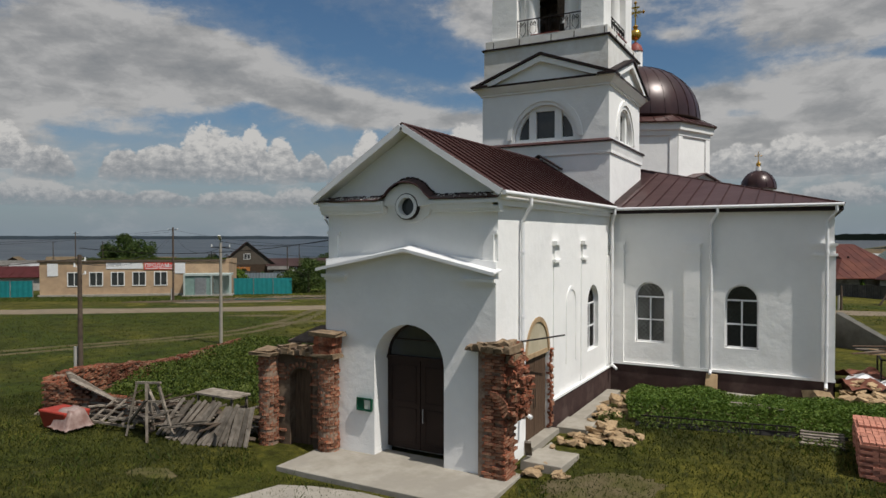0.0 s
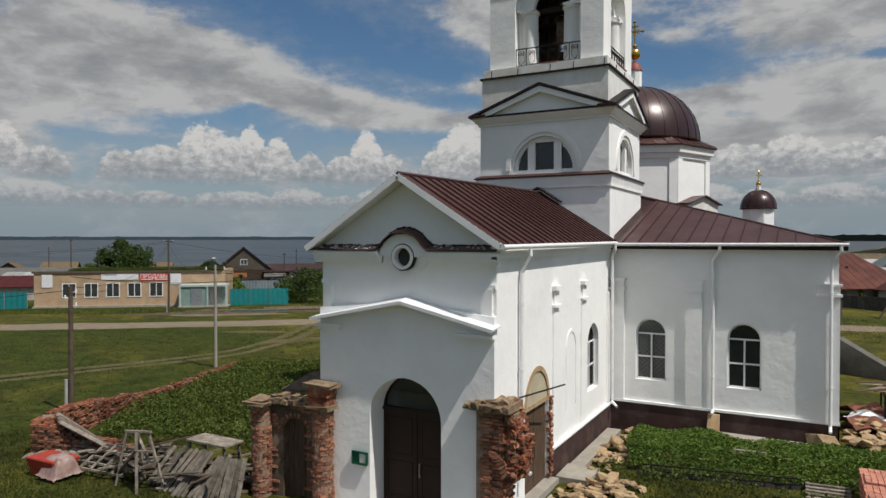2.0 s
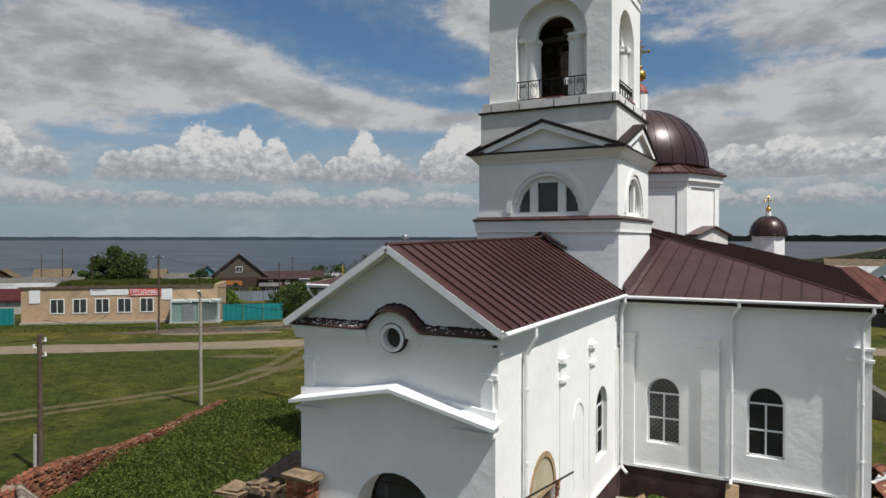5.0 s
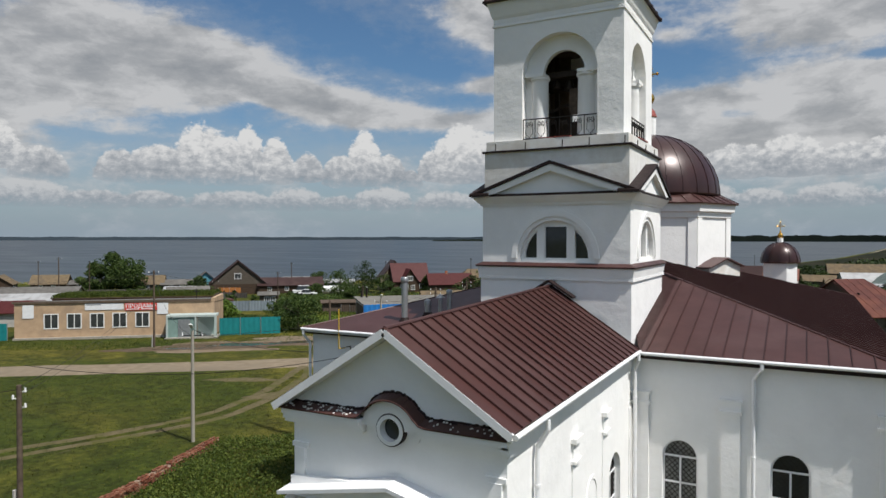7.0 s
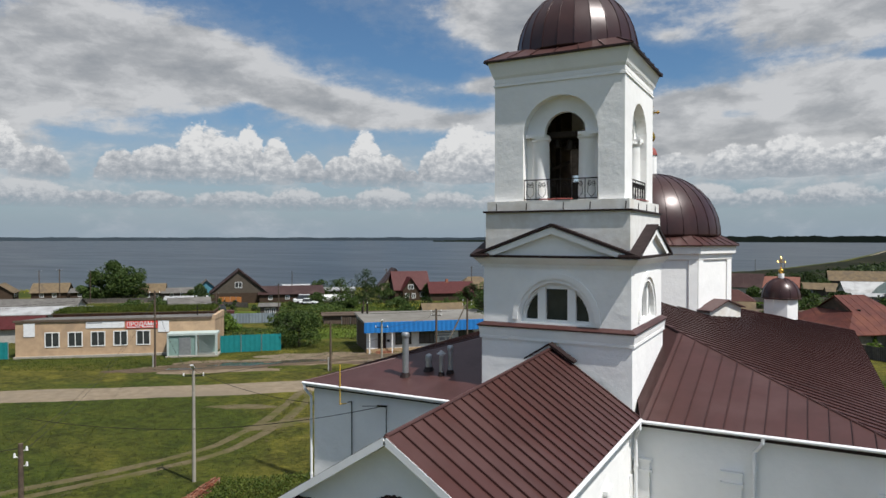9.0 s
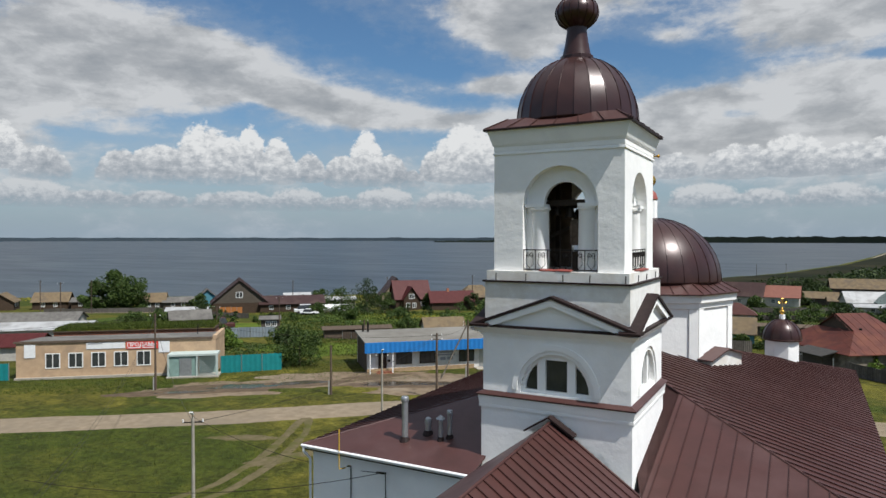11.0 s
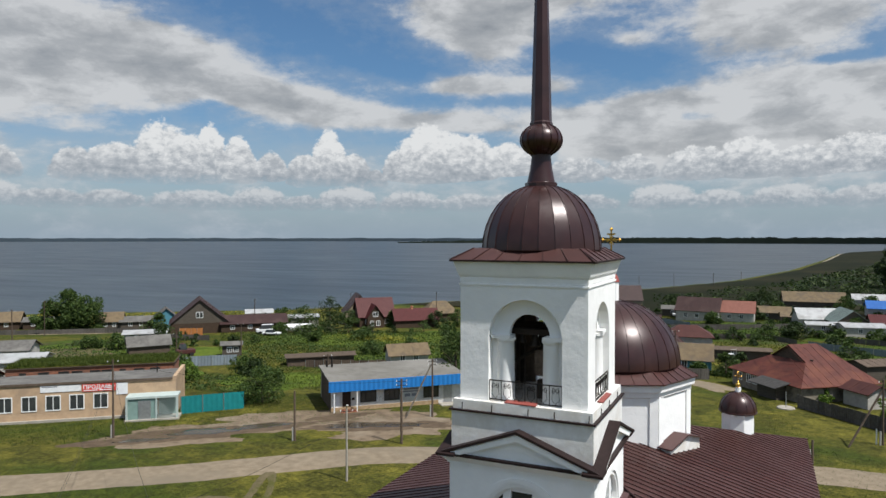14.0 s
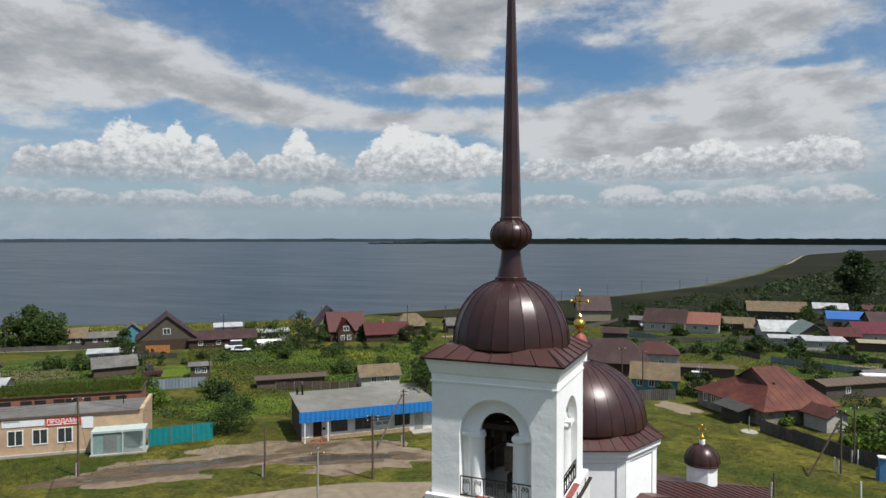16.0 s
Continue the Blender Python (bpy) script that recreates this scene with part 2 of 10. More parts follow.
TRIM = mat("dark_brown_trim", (0.024, 0.013, 0.012), (0.017, 0.010, 0.009), 3.0, 0.6, metal=0.0, bump=0.04)
PLINTH = mat("brown_plinth_paint", (0.060, 0.034, 0.030), (0.046, 0.027, 0.024), 2.0, 0.85, bump=0.35, c3=(0.085, 0.055, 0.048), scale3=1.2)
STEEL_DOOR = mat("dark_brown_steel_door", (0.030, 0.017, 0.013), (0.024, 0.014, 0.011), 2.5, 0.5, metal=0.1, bump=0.05)
OLD_DOOR = mat("old_brown_door", (0.115, 0.072, 0.045), (0.070, 0.043, 0.028), 3.0, 0.8, stretch=(6, 6, 0.6), bump=0.3)
BRICK = mat("old_red_brick", (0.275, 0.088, 0.044), (0.120, 0.044, 0.028), 9.0, 0.94, bump=0.7, bump_scale=18, per_object=0.48, c3=(0.36, 0.20, 0.125), scale3=3.4, bump_dist=0.03)
MORTAR = mat("lime_mortar", (0.31, 0.23, 0.17), (0.17, 0.105, 0.072), 8.0, 0.95, bump=0.5, bump_scale=20)
STONE = mat("sandstone", (0.40, 0.285, 0.165), (0.27, 0.185, 0.105), 3.0, 0.92, bump=0.5, bump_scale=9, per_object=0.22)
CONCRETE = mat("concrete", (0.36, 0.33, 0.28), (0.28, 0.255, 0.21), 2.5, 0.9, bump=0.25, bump_scale=18, c3=(0.28, 0.255, 0.215), scale3=0.9)
GREY_WOOD = mat("weathered_grey_wood", (0.25, 0.215, 0.175), (0.115, 0.098, 0.078), 5.0, 0.9, stretch=(1, 1, 1), bump=0.4, bump_scale=18, per_object=0.38, c3=(0.13, 0.105, 0.08), scale3=1.5)
DARK_WOOD = mat("dark_old_timber", (0.115, 0.085, 0.062), (0.065, 0.048, 0.036), 5.0, 0.9, bump=0.3, bump_scale=14, per_object=0.2)
STAINED = mat("stained_old_plaster", (0.135, 0.092, 0.062), (0.075, 0.052, 0.036), 2.5, 0.95, bump=0.6, bump_scale=8, c3=(0.20, 0.15, 0.105), scale3=1.2)
IRON = mat("black_iron", (0.022, 0.020, 0.019), (0.030, 0.024, 0.020), 9.0, 0.6, metal=0.5, bump=0.1)
GOLD = mat("gilt_metal", (0.78, 0.47, 0.10), (0.70, 0.40, 0.08), 5.0, 0.26, metal=1.0, bump=0.03)
BRONZE = mat("dark_bronze", (0.060, 0.045, 0.030), (0.040, 0.032, 0.024), 6.0, 0.5, metal=0.7, bump=0.05)
GALV = mat("galvanised_steel", (0.42, 0.43, 0.44), (0.33, 0.34, 0.35), 4.0, 0.4, metal=0.7, bump=0.05)
REDCAP = mat("red_painted_metal", (0.27, 0.075, 0.060), (0.22, 0.06, 0.05), 3.0, 0.5, bump=0.05)
BELL_WOOD = mat("dark_belfry_timber", (0.050, 0.036, 0.027), (0.032, 0.024, 0.018), 4.0, 0.9, bump=0.3)
BELFRY_LINING = mat("belfry_lining", (0.150, 0.112, 0.082), (0.100, 0.074, 0.054), 3.0, 0.9, bump=0.3, c3=(0.075, 0.055, 0.042), scale3=0.8)


def glass_mat(name, tint, rough=0.05):
    m = MATS[name] = bpy.data.materials.new(name)
    m.use_nodes = True
    N = Nodes(m.node_tree)
    p = m.node_tree.nodes["Principled BSDF"]
    tc = N.node("ShaderNodeTexCoord").outputs["Object"]
    n1 = N.noise(tc, 0.9, 3.0)
    N.link(N.ramp(n1, (0.35, tint), (0.7, tuple(v * 1.8 for v in tint))), p.inputs["Base Color"])
    p.inputs["Roughness"].default_value, p.inputs["IOR"].default_value = rough, 1.5
    b = N.node("ShaderNodeBump", Strength=0.04, Distance=0.05)
    N.link(N.noise(tc, 1.7, 2.0), b.inputs["Height"])
    N.link(b.outputs[0], p.inputs["Normal"])
    return m


GLASS = glass_mat("dark_window_glass", (0.030, 0.033, 0.034))
CURTAINED = glass_mat("curtained_window_glass", (0.13, 0.135, 0.125))

# ---- building helpers ----


def where(ob):
    p = Vector((0, 0, 0))
    while ob is not None:
        p = p + ob.location
        ob = ob.parent
    return p


def thing(name, at=(0, 0, 0), label="", category="", group="", kind=""):
    ob = new(name)
    ob.location = at
    ob.empty_display_size = 0.2
    return tagged(ob, label, category, group, kind)


def finish(name, bm, material, smooth=0.0):
    bmesh.ops.recalc_face_normals(bm, faces=bm.faces)
    me = bpy.data.meshes.new(name)
    bm.to_mesh(me)
    bm.free()
    me.materials.append(material)
    if smooth:
        me.shade_smooth()
        me.set_sharp_from_angle(angle=radians(smooth))
    return me


def part(name, bm, material, parent, label="", smooth=0.0, bevel=0.0, weld=False):
    """One mesh object under a thing or a part; the mesh comes in world places."""
    if weld:
        bmesh.ops.remove_doubles(bm, verts=bm.verts, dist=0.0005)
    base = where(parent)
    bmesh.ops.translate(bm, verts=bm.verts, vec=-base)
    ob = new(name, finish(name, bm, material, smooth))
    ob.parent = parent
    if bevel:
        b = ob.modifiers.new("bevel", "BEVEL")
        b.width, b.segments, b.limit_method, b.angle_limit = bevel, 2, "ANGLE", radians(40)
    return tagged(ob, label)


def solo(name, bm, material, at=(0, 0, 0), label="", category="", group="", kind="", smooth=0.0, bevel=0.0, weld=False):
    """A thing that is one mesh."""
    if weld:
        bmesh.ops.remove_doubles(bm, verts=bm.verts, dist=0.0005)
    bmesh.ops.translate(bm, verts=bm.verts, vec=-Vector(at))
    ob = new(name, finish(name, bm, material, smooth))
    ob.location = at
    if bevel:
        b = ob.modifiers.new("bevel", "BEVEL")
        b.width, b.segments, b.limit_method, b.angle_limit = bevel, 2, "ANGLE", radians(40)
    return tagged(ob, label, category, group, kind)


def solid(bm, a, b):
    """Close two matching loops of points into a prism."""
    va, vb = [bm.verts.new(p) for p in a], [bm.verts.new(p) for p in b]
    n = len(va)
    bm.faces.new(va)
    bm.faces.new(vb[::-1])
    for i in range(n):
        bm.faces.new((va[i], vb[i], vb[(i + 1) % n], va[(i + 1) % n]))


def box(bm, x0, y0, z0, x1, y1, z1):
    solid(bm, [(x0, y0, z0), (x1, y0, z0), (x1, y1, z0), (x0, y1, z0)], [(x0, y0, z1), (x1, y0, z1), (x1, y1, z1), (x0, y1, z1)])


def beam(bm, p, q, w, h=None, up=(0, 0, 1)):
    """A bar of section w by h between two points."""
    h = w if h is None else h
    p, q = Vector(p), Vector(q)
    d = (q - p).normalized()
    s = d.cross(Vector(up))
    s = s.normalized() if s.length > 1e-4 else Vector((1, 0, 0))
    u = s.cross(d).normalized()
    c = [s * (a * w / 2) + u * (b * h / 2) for a, b in ((-1, -1), (1, -1), (1, 1), (-1, 1))]
    solid(bm, [p + v for v in c], [q + v for v in c])


def tube(bm, p, q, r, r2=None, n=8):
    r2 = r if r2 is None else r2
    p, q = Vector(p), Vector(q)
    d = (q - p).normalized()
    s = d.cross(Vector((0, 0, 1)))
    s = s.normalized() if s.length > 1e-4 else Vector((1, 0, 0))
    u = s.cross(d)
    ring = [(math.cos(i * 2 * math.pi / n), math.sin(i * 2 * math.pi / n)) for i in range(n)]
    solid(bm, [p + (s * a + u * b) * r for a, b in ring], [q + (s * a + u * b) * r2 for a, b in ring])


def pipe(bm, pts, r, n=8):
    for a, b in zip(pts, pts[1:]):
        tube(bm, a, b, r, n=n)


def revolve(bm, c, profile, n=32, turn=0.0, cap=True):
    """A turned body round the upright through c; profile: (radius, z) from the bottom up."""
    rings = []
    for r, z in profile:
        rings.append([bm.verts.new((c[0] + r * math.cos(turn + i * 2 * math.pi / n), c[1] + r * math.sin(turn + i * 2 * math.pi / n), z)) for i in range(n)])
    for a, b in zip(rings, rings[1:]):
        for i in range(n):
            bm.faces.new((a[i], a[(i + 1) % n], b[(i + 1) % n], b[i]))
    if cap:
        bm.faces.new(rings[0][::-1])
        bm.faces.new(rings[-1])


def front(y0, x0=0.0):
    """Places on a wall that faces the negative y way: along it, into it, up."""
    return lambda u, d, z: (x0 + u, y0 + d, z)


def side(x0, y0=0.0):
    """Places on a wall that faces the positive x way."""
    return lambda u, d, z: (x0 - d, y0 + u, z)


def slab(bm, F, poly, d0, d1):
    """A flat outline (u, z) on the wall F, from depth d0 to d1."""
    solid(bm, [F(u, d0, z) for u, z in poly], [F(u, d1, z) for u, z in poly])


def arch_pts(c, w, spring, rise, n=14):
    return [(c - w * math.cos(math.pi * i / n), spring + rise * math.sin(math.pi * i / n)) for i in range(n + 1)]


def holed(bm, F, u0, u1, z0, z1, d0, d1, holes):
    """A wall with openings: holes of (centre, half width, sill, spring, rise); rise 0 is a flat head."""
    u = u0
    for c, w, sill, spring, rise in sorted(holes):
        slab(bm, F, [(u, z0), (c - w, z0), (c - w, z1), (u, z1)], d0, d1)
        if sill > z0:
            slab(bm, F, [(c - w, z0), (c + w, z0), (c + w, sill), (c - w, sill)], d0, d1)
        a = arch_pts(c, w, spring, rise) if rise else [(c - w, spring), (c + w, spring)]
        for p, q in zip(a, a[1:]):
            slab(bm, F, [p, q, (q[0], z1), (p[0], z1)], d0, d1)
        u = c + w
    slab(bm, F, [(u, z0), (u1, z0), (u1, z1), (u, z1)], d0, d1)


def band(bm, F, inner, outer, d0, d1):
    """A strip between two matching lines of (u, z)."""
    for i in range(len(inner) - 1):
        slab(bm, F, [inner[i], inner[i + 1], outer[i + 1], outer[i]], d0, d1)


def arched_window(parent, F, c, w, sill, spring, rise, d, frame_mat, bar=0.055, cols=2, rows=2, lattice=True, glass=None, label="white-framed arched window with iron lattice behind the panes"):
    """An arched window in its opening: frame, bars, panes, sill and iron lattice."""
    win = thing("window", F(c, d, sill), label)
    win.parent = parent
    win.location = Vector(F(c, d, sill)) - where(parent)
    bm = bmesh.new()
    o, i = arch_pts(c, w, spring, rise), arch_pts(c, w - bar, spring, rise - bar)
    band(bm, F, i, o, d, d + 0.07)
    for s in (-1, 1):
        a, b = c + s * w, c + s * (w - bar)
        slab(bm, F, [(min(a, b), sill), (max(a, b), sill), (max(a, b), spring), (min(a, b), spring)], d, d + 0.07)
    slab(bm, F, [(c - w, sill), (c + w, sill), (c + w, sill + bar), (c - w, sill + bar)], d, d + 0.07)
    slab(bm, F, [(c - w + bar, spring - bar / 2), (c + w - bar, spring - bar / 2), (c + w - bar, spring + bar / 2), (c - w + bar, spring + bar / 2)], d + 0.003, d + 0.067)
    for k in range(1, cols):
        x = c - w + 2 * w * k / cols
        slab(bm, F, [(x - bar / 2, sill + bar), (x + bar / 2, sill + bar), (x + bar / 2, spring - bar / 2), (x - bar / 2, spring - bar / 2)], d - 0.01, d + 0.06)
    for k in range(1, rows):
        z = sill + (spring - sill) * k / rows
        slab(bm, F, [(c - w + bar, z - bar / 2), (c + w - bar, z - bar / 2), (c + w - bar, z + bar / 2), (c - w + bar, z + bar / 2)], d + 0.002, d + 0.06)
    part("window_frame", bm, frame_mat, win)
    for k in range(cols):
        for j in range(rows):
            bm = bmesh.new()
            xa, xb = c - w + 2 * w * k / cols, c - w + 2 * w * (k + 1) / cols
            za, zb = sill + (spring - sill) * j / rows, sill + (spring - sill) * (j + 1) / rows
            slab(bm, F, [(xa, za), (xb, za), (xb, zb), (xa, zb)], d + 0.035, d + 0.041)
            part("pane", bm, glass or GLASS, win)
    bm = bmesh.new()
    a = arch_pts(c, w - 0.01, spring, rise - 0.01)
    for p, q in zip(a, a[1:]):
        slab(bm, F, [(p[0], spring), (q[0], spring), q, p], d + 0.035, d + 0.041)
    part("arched_pane", bm, glass or GLASS, win)
    if lattice:
        bm = bmesh.new()
        step, lo, hi = 0.16, sill, spring + rise
        k = -30
        while k < 30:
            for s in (-1, 1):
                pts = []
                for m in range(41):
                    z = lo + (hi - lo) * m / 40
                    u = c + k * step + s * (z - lo)
                    half = w if z <= spring else w * math.sqrt(max(0, 1 - ((z - spring) / rise) ** 2))
                    if abs(u - c) < half:
                        pts.append((u, z))
                if len(pts) > 1:
                    beam(bm, F(pts[0][0], d + 0.028, pts[0][1]), F(pts[-1][0], d + 0.028, pts[-1][1]), 0.018)
            k += 1
        part("lattice", bm, IRON, win, "thin black diamond lattice")
    return win

# ---- leaves and grass ----


def leaf_mat(name, lo, mid, hi, through=0.25):
    m = MATS[name] = bpy.data.materials.new(name)
    m.use_nodes = True
    N = Nodes(m.node_tree)
    p = m.node_tree.nodes["Principled BSDF"]
    p.inputs["Roughness"].default_value, p.inputs["Specular IOR Level"].default_value = 0.65, 0.25
    r = N.node("ShaderNodeNewGeometry").outputs["Random Per Island"]
    tc = N.node("ShaderNodeTexCoord").outputs["Object"]
    f = N.math("ADD", N.math("MULTIPLY", r, 0.6), N.math("MULTIPLY", N.noise(tc, 0.9, 4.0), 0.5))
    col = N.ramp(f, (0.2, lo), (0.5, mid), (0.85, hi))
    N.link(col, p.inputs["Base Color"])
    tr = N.node("ShaderNodeBsdfTranslucent")
    N.link(col, tr.inputs[0])
    mx = N.node("ShaderNodeMixShader")
    mx.inputs[0].default_value = through
    N.link(p.outputs[0], mx.inputs[1])
    N.link(tr.outputs[0], mx.inputs[2])
    N.link(mx.outputs[0], m.node_tree.nodes["Material Output"].inputs[0])
    return m


LEAF = leaf_mat("tree_leaves", (0.016, 0.034, 0.007), (0.040, 0.072, 0.013), (0.084, 0.118, 0.026))
LEAF_DARK = leaf_mat("dark_tree_leaves", (0.010, 0.021, 0.006), (0.024, 0.043, 0.010), (0.052, 0.075, 0.018))
LEAF_BED = leaf_mat("garden_leaves", (0.030, 0.062, 0.006), (0.072, 0.128, 0.014), (0.135, 0.190, 0.030))
LEAF_WEED = leaf_mat("nettle_leaves", (0.022, 0.040, 0.005), (0.056, 0.086, 0.011), (0.118, 0.142, 0.024))
BLADE_NEAR = leaf_mat("near_lawn_blades", (0.014, 0.021, 0.003), (0.034, 0.044, 0.006), (0.080, 0.084, 0.013), 0.3)
BLADE = leaf_mat("grass_blades", (0.024, 0.040, 0.005), (0.056, 0.084, 0.010), (0.105, 0.122, 0.021), 0.35)
BLADE_LAWN = leaf_mat("lawn_blades", (0.020, 0.025, 0.004), (0.050, 0.056, 0.008), (0.112, 0.104, 0.017), 0.3)
YELLOW_FLOWER = leaf_mat("yellow_flowers", (0.10, 0.11, 0.014), (0.20, 0.19, 0.02), (0.30, 0.26, 0.03), 0.2)


def leaf_cloud(name, pts, size, material, rng, at=(0, 0, 0), flat=0.35):
    """Many small leaves in one mesh: pts (n, 3) in the world."""
    n = len(pts)
    a = rng.normal(size=(n, 3))
    a[:, 2] *= flat
    a /= np.linalg.norm(a, axis=1)[:, None] + 1e-9
    b = np.cross(a, rng.normal(size=(n, 3)))
    b /= np.linalg.norm(b, axis=1)[:, None] + 1e-9
    s = (size * rng.uniform(0.6, 1.3, n))[:, None]
    p = np.asarray(pts) - np.asarray(at)
    quad = np.stack([p - a * s * 0.9, p + b * s * 0.42, p + a * s * 0.9, p - b * s * 0.42], 1).reshape(-1, 3)
    me = bpy.data.meshes.new(name)
    me.from_pydata(quad.tolist(), [], np.arange(4 * n).reshape(-1, 4).tolist())
    me.materials.append(material)
    ob = new(name, me)
    ob.location = at
    return ob


def blades(name, pts, height, material, rng, lean=0.35, width=0.02):
    """Upright grass blades, each one thin triangle."""
    n = len(pts)
    pts = np.asarray(pts)
    t = rng.uniform(0, 2 * np.pi, n)
    w = width * rng.uniform(0.6, 1.5, n)
    side_ = np.stack([np.cos(t) * w, np.sin(t) * w, np.zeros(n)], 1)
    h = height * rng.uniform(0.4, 1.3, n)
    tip = pts + np.stack([rng.normal(0, lean, n) * h, rng.normal(0, lean, n) * h, h], 1)
    v = np.stack([pts - side_, pts + side_, tip], 1).reshape(-1, 3)
    me = bpy.data.meshes.new(name)
    me.from_pydata(v.tolist(), [], np.arange(3 * n).reshape(-1, 3).tolist())
    me.materials.append(material)
    return new(name, me)


def inside(poly, x, y):
    r = False
    for (xa, ya), (xb, yb) in zip(poly, poly[1:] + poly[:1]):
        if (ya > y) != (yb > y) and x < (xb - xa) * (y - ya) / (yb - ya) + xa:
            r = not r
    return r


def scatter(poly, n, rng):
    """n points (x, y, ground) inside an outline."""
    xs_, ys_ = [p[0] for p in poly], [p[1] for p in poly]
    out = []
    while len(out) < n:
        x, y = rng.uniform(min(xs_), max(xs_)), rng.uniform(min(ys_), max(ys_))
        if inside(poly, x, y):
            out.append((x, y))
    return out


BARK = mat("grey_bark", (0.085, 0.066, 0.050), (0.050, 0.040, 0.031), 6.0, 0.95, bump=0.6, bump_scale=15)


def tree(at, h, spread_, seed, material=None, leaves=2600, leaf=0.16, low=0.2, label="leafy green tree", name="tree", category="tree", clumps=26, squash=1.0):
    """A trunk with limbs and a crown of many leaf clumps."""
    rng = np.random.default_rng(seed)
    x, y = at
    z = lie(x, y)
    t = thing(name, (x, y, z), label, category)
    bm = bmesh.new()
    r = 0.03 * h + 0.03
    tube(bm, (x, y, z - 0.3), (x + 0.1, y, z + h * 0.35), r, r * 0.7, 8)
    tube(bm, (x + 0.1, y, z + h * 0.35), (x, y + 0.1, z + h * 0.75), r * 0.7, r * 0.25, 7)
    for k in range(6):
        a = k * 1.05 + rng.uniform(0, 0.5)
        q = rng.uniform(0.45, 0.75)
        tube(bm, (x + 0.08, y, z + h * (0.18 + 0.07 * k)), (x + math.cos(a) * spread_ * q, y + math.sin(a) * spread_ * q, z + h * (0.35 + 0.09 * k)), r * 0.4, r * 0.12, 5)
    part("trunk", bm, BARK, t)
    pts = []
    for k in range(clumps):
        a = rng.uniform(0, 2 * np.pi)
        f = rng.uniform(low, 1.0)
        env = math.sin(min(1.0, (f - low) / (1 - low) * 0.86 + 0.17) * math.pi) ** 0.6
        rr = spread_ * env * rng.uniform(0.25, 0.95)
        c = np.array([x + math.cos(a) * rr, y + math.sin(a) * rr, z + h * f * 0.93])
        cr = spread_ * rng.uniform(0.24, 0.42)
        m = leaves // clumps
        d = rng.normal(size=(m, 3))
        d /= np.linalg.norm(d, axis=1)[:, None]
        d *= (cr * rng.uniform(0.45, 1.05, m) ** 0.6)[:, None]
        d[:, 2] *= 0.75 * squash
        pts.append(c + d)
    ob = leaf_cloud("crown", np.concatenate(pts), leaf, material or LEAF, rng, at=(x, y, z), flat=0.8)
    ob.parent = t
    ob.location = (0, 0, 0)
    return t

# ---- ground, lake, distance ----
SHORE = [(-600, -1200), (-300, -900), (-60, -450), (60, -285), (115, -198), (164, -126), (230, -78), (302, -37), (381, -3), (538, 32), (800, 71), (1112, 111), (1500, 260), (2200, 900), (2600, 2600), (4900, 4900)]
LAKE = -4.2


def shore_x(y):
    for (ya, xa), (yb, xb) in zip(SHORE, SHORE[1:]):
        if y <= yb:
            return xa + (xb - xa) * (y - ya) / (yb - ya)
    return SHORE[-1][1]


def soft(a, b, v):
    k = min(1.0, max(0.0, (v - a) / (b - a)))
    return k * k * (3 - 2 * k)


def lie(x, y):
    """Height of the ground."""
    s = -0.47 * x + 0.88 * y
    z = -0.023 * min(175.0, max(0.0, s))
    z += 0.10 * (noise.noise(Vector((x * 0.05, y * 0.05, 0))) + 0.5 * noise.noise(Vector((x * 0.17, y * 0.17, 3)))) * soft(12, 40, math.hypot(x - 2, y - 8))
    # the raised ground along the church's south side
    z += 0.30 * soft(2.2, 3.6, x) * soft(0.5, 4.5, y) * (1 - soft(30, 45, y)) * (1 - soft(16, 26, x))
    z -= 0.13 * (1 - soft(2.9, 4.6, math.hypot(x - 0.6, y + 2.6)))
    d = x - shore_x(y)
    if d < 60:
        k = soft(0, 60, d)
        z = z * k + (1 - k) * (LAKE + 0.25 if d > 0 else LAKE + max(-2.5, 0.25 + d * 0.06))
    if y > 150 and d > 60:
        z += min(3.0, (d - 60) * 0.006)
    return z


def spread(lo, hi, near, far, grow):
    """Grid lines: close together in the middle, wider outwards."""
    out, v, step = [], lo, near
    mid = [lo]
    while mid[-1] < hi:
        mid.append(mid[-1] + near)
    a, step = mid[0], near
    left = []
    while a > -far:
        step *= grow
        a -= step
        left.append(max(a, -far))
    b, step = mid[-1], near
    right = []
    while b < far:
        step *= grow
        b += step
        right.append(min(b, far))
    return left[::-1] + mid + right


def sheet(xs, ys, height):
    bm = bmesh.new()
    grid = [[bm.verts.new((x, y, height(x, y))) for x in xs] for y in ys]
    for j in range(len(ys) - 1):
        for i in range(len(xs) - 1):
            bm.faces.new((grid[j][i], grid[j][i + 1], grid[j + 1][i + 1], grid[j + 1][i]))
    return bm


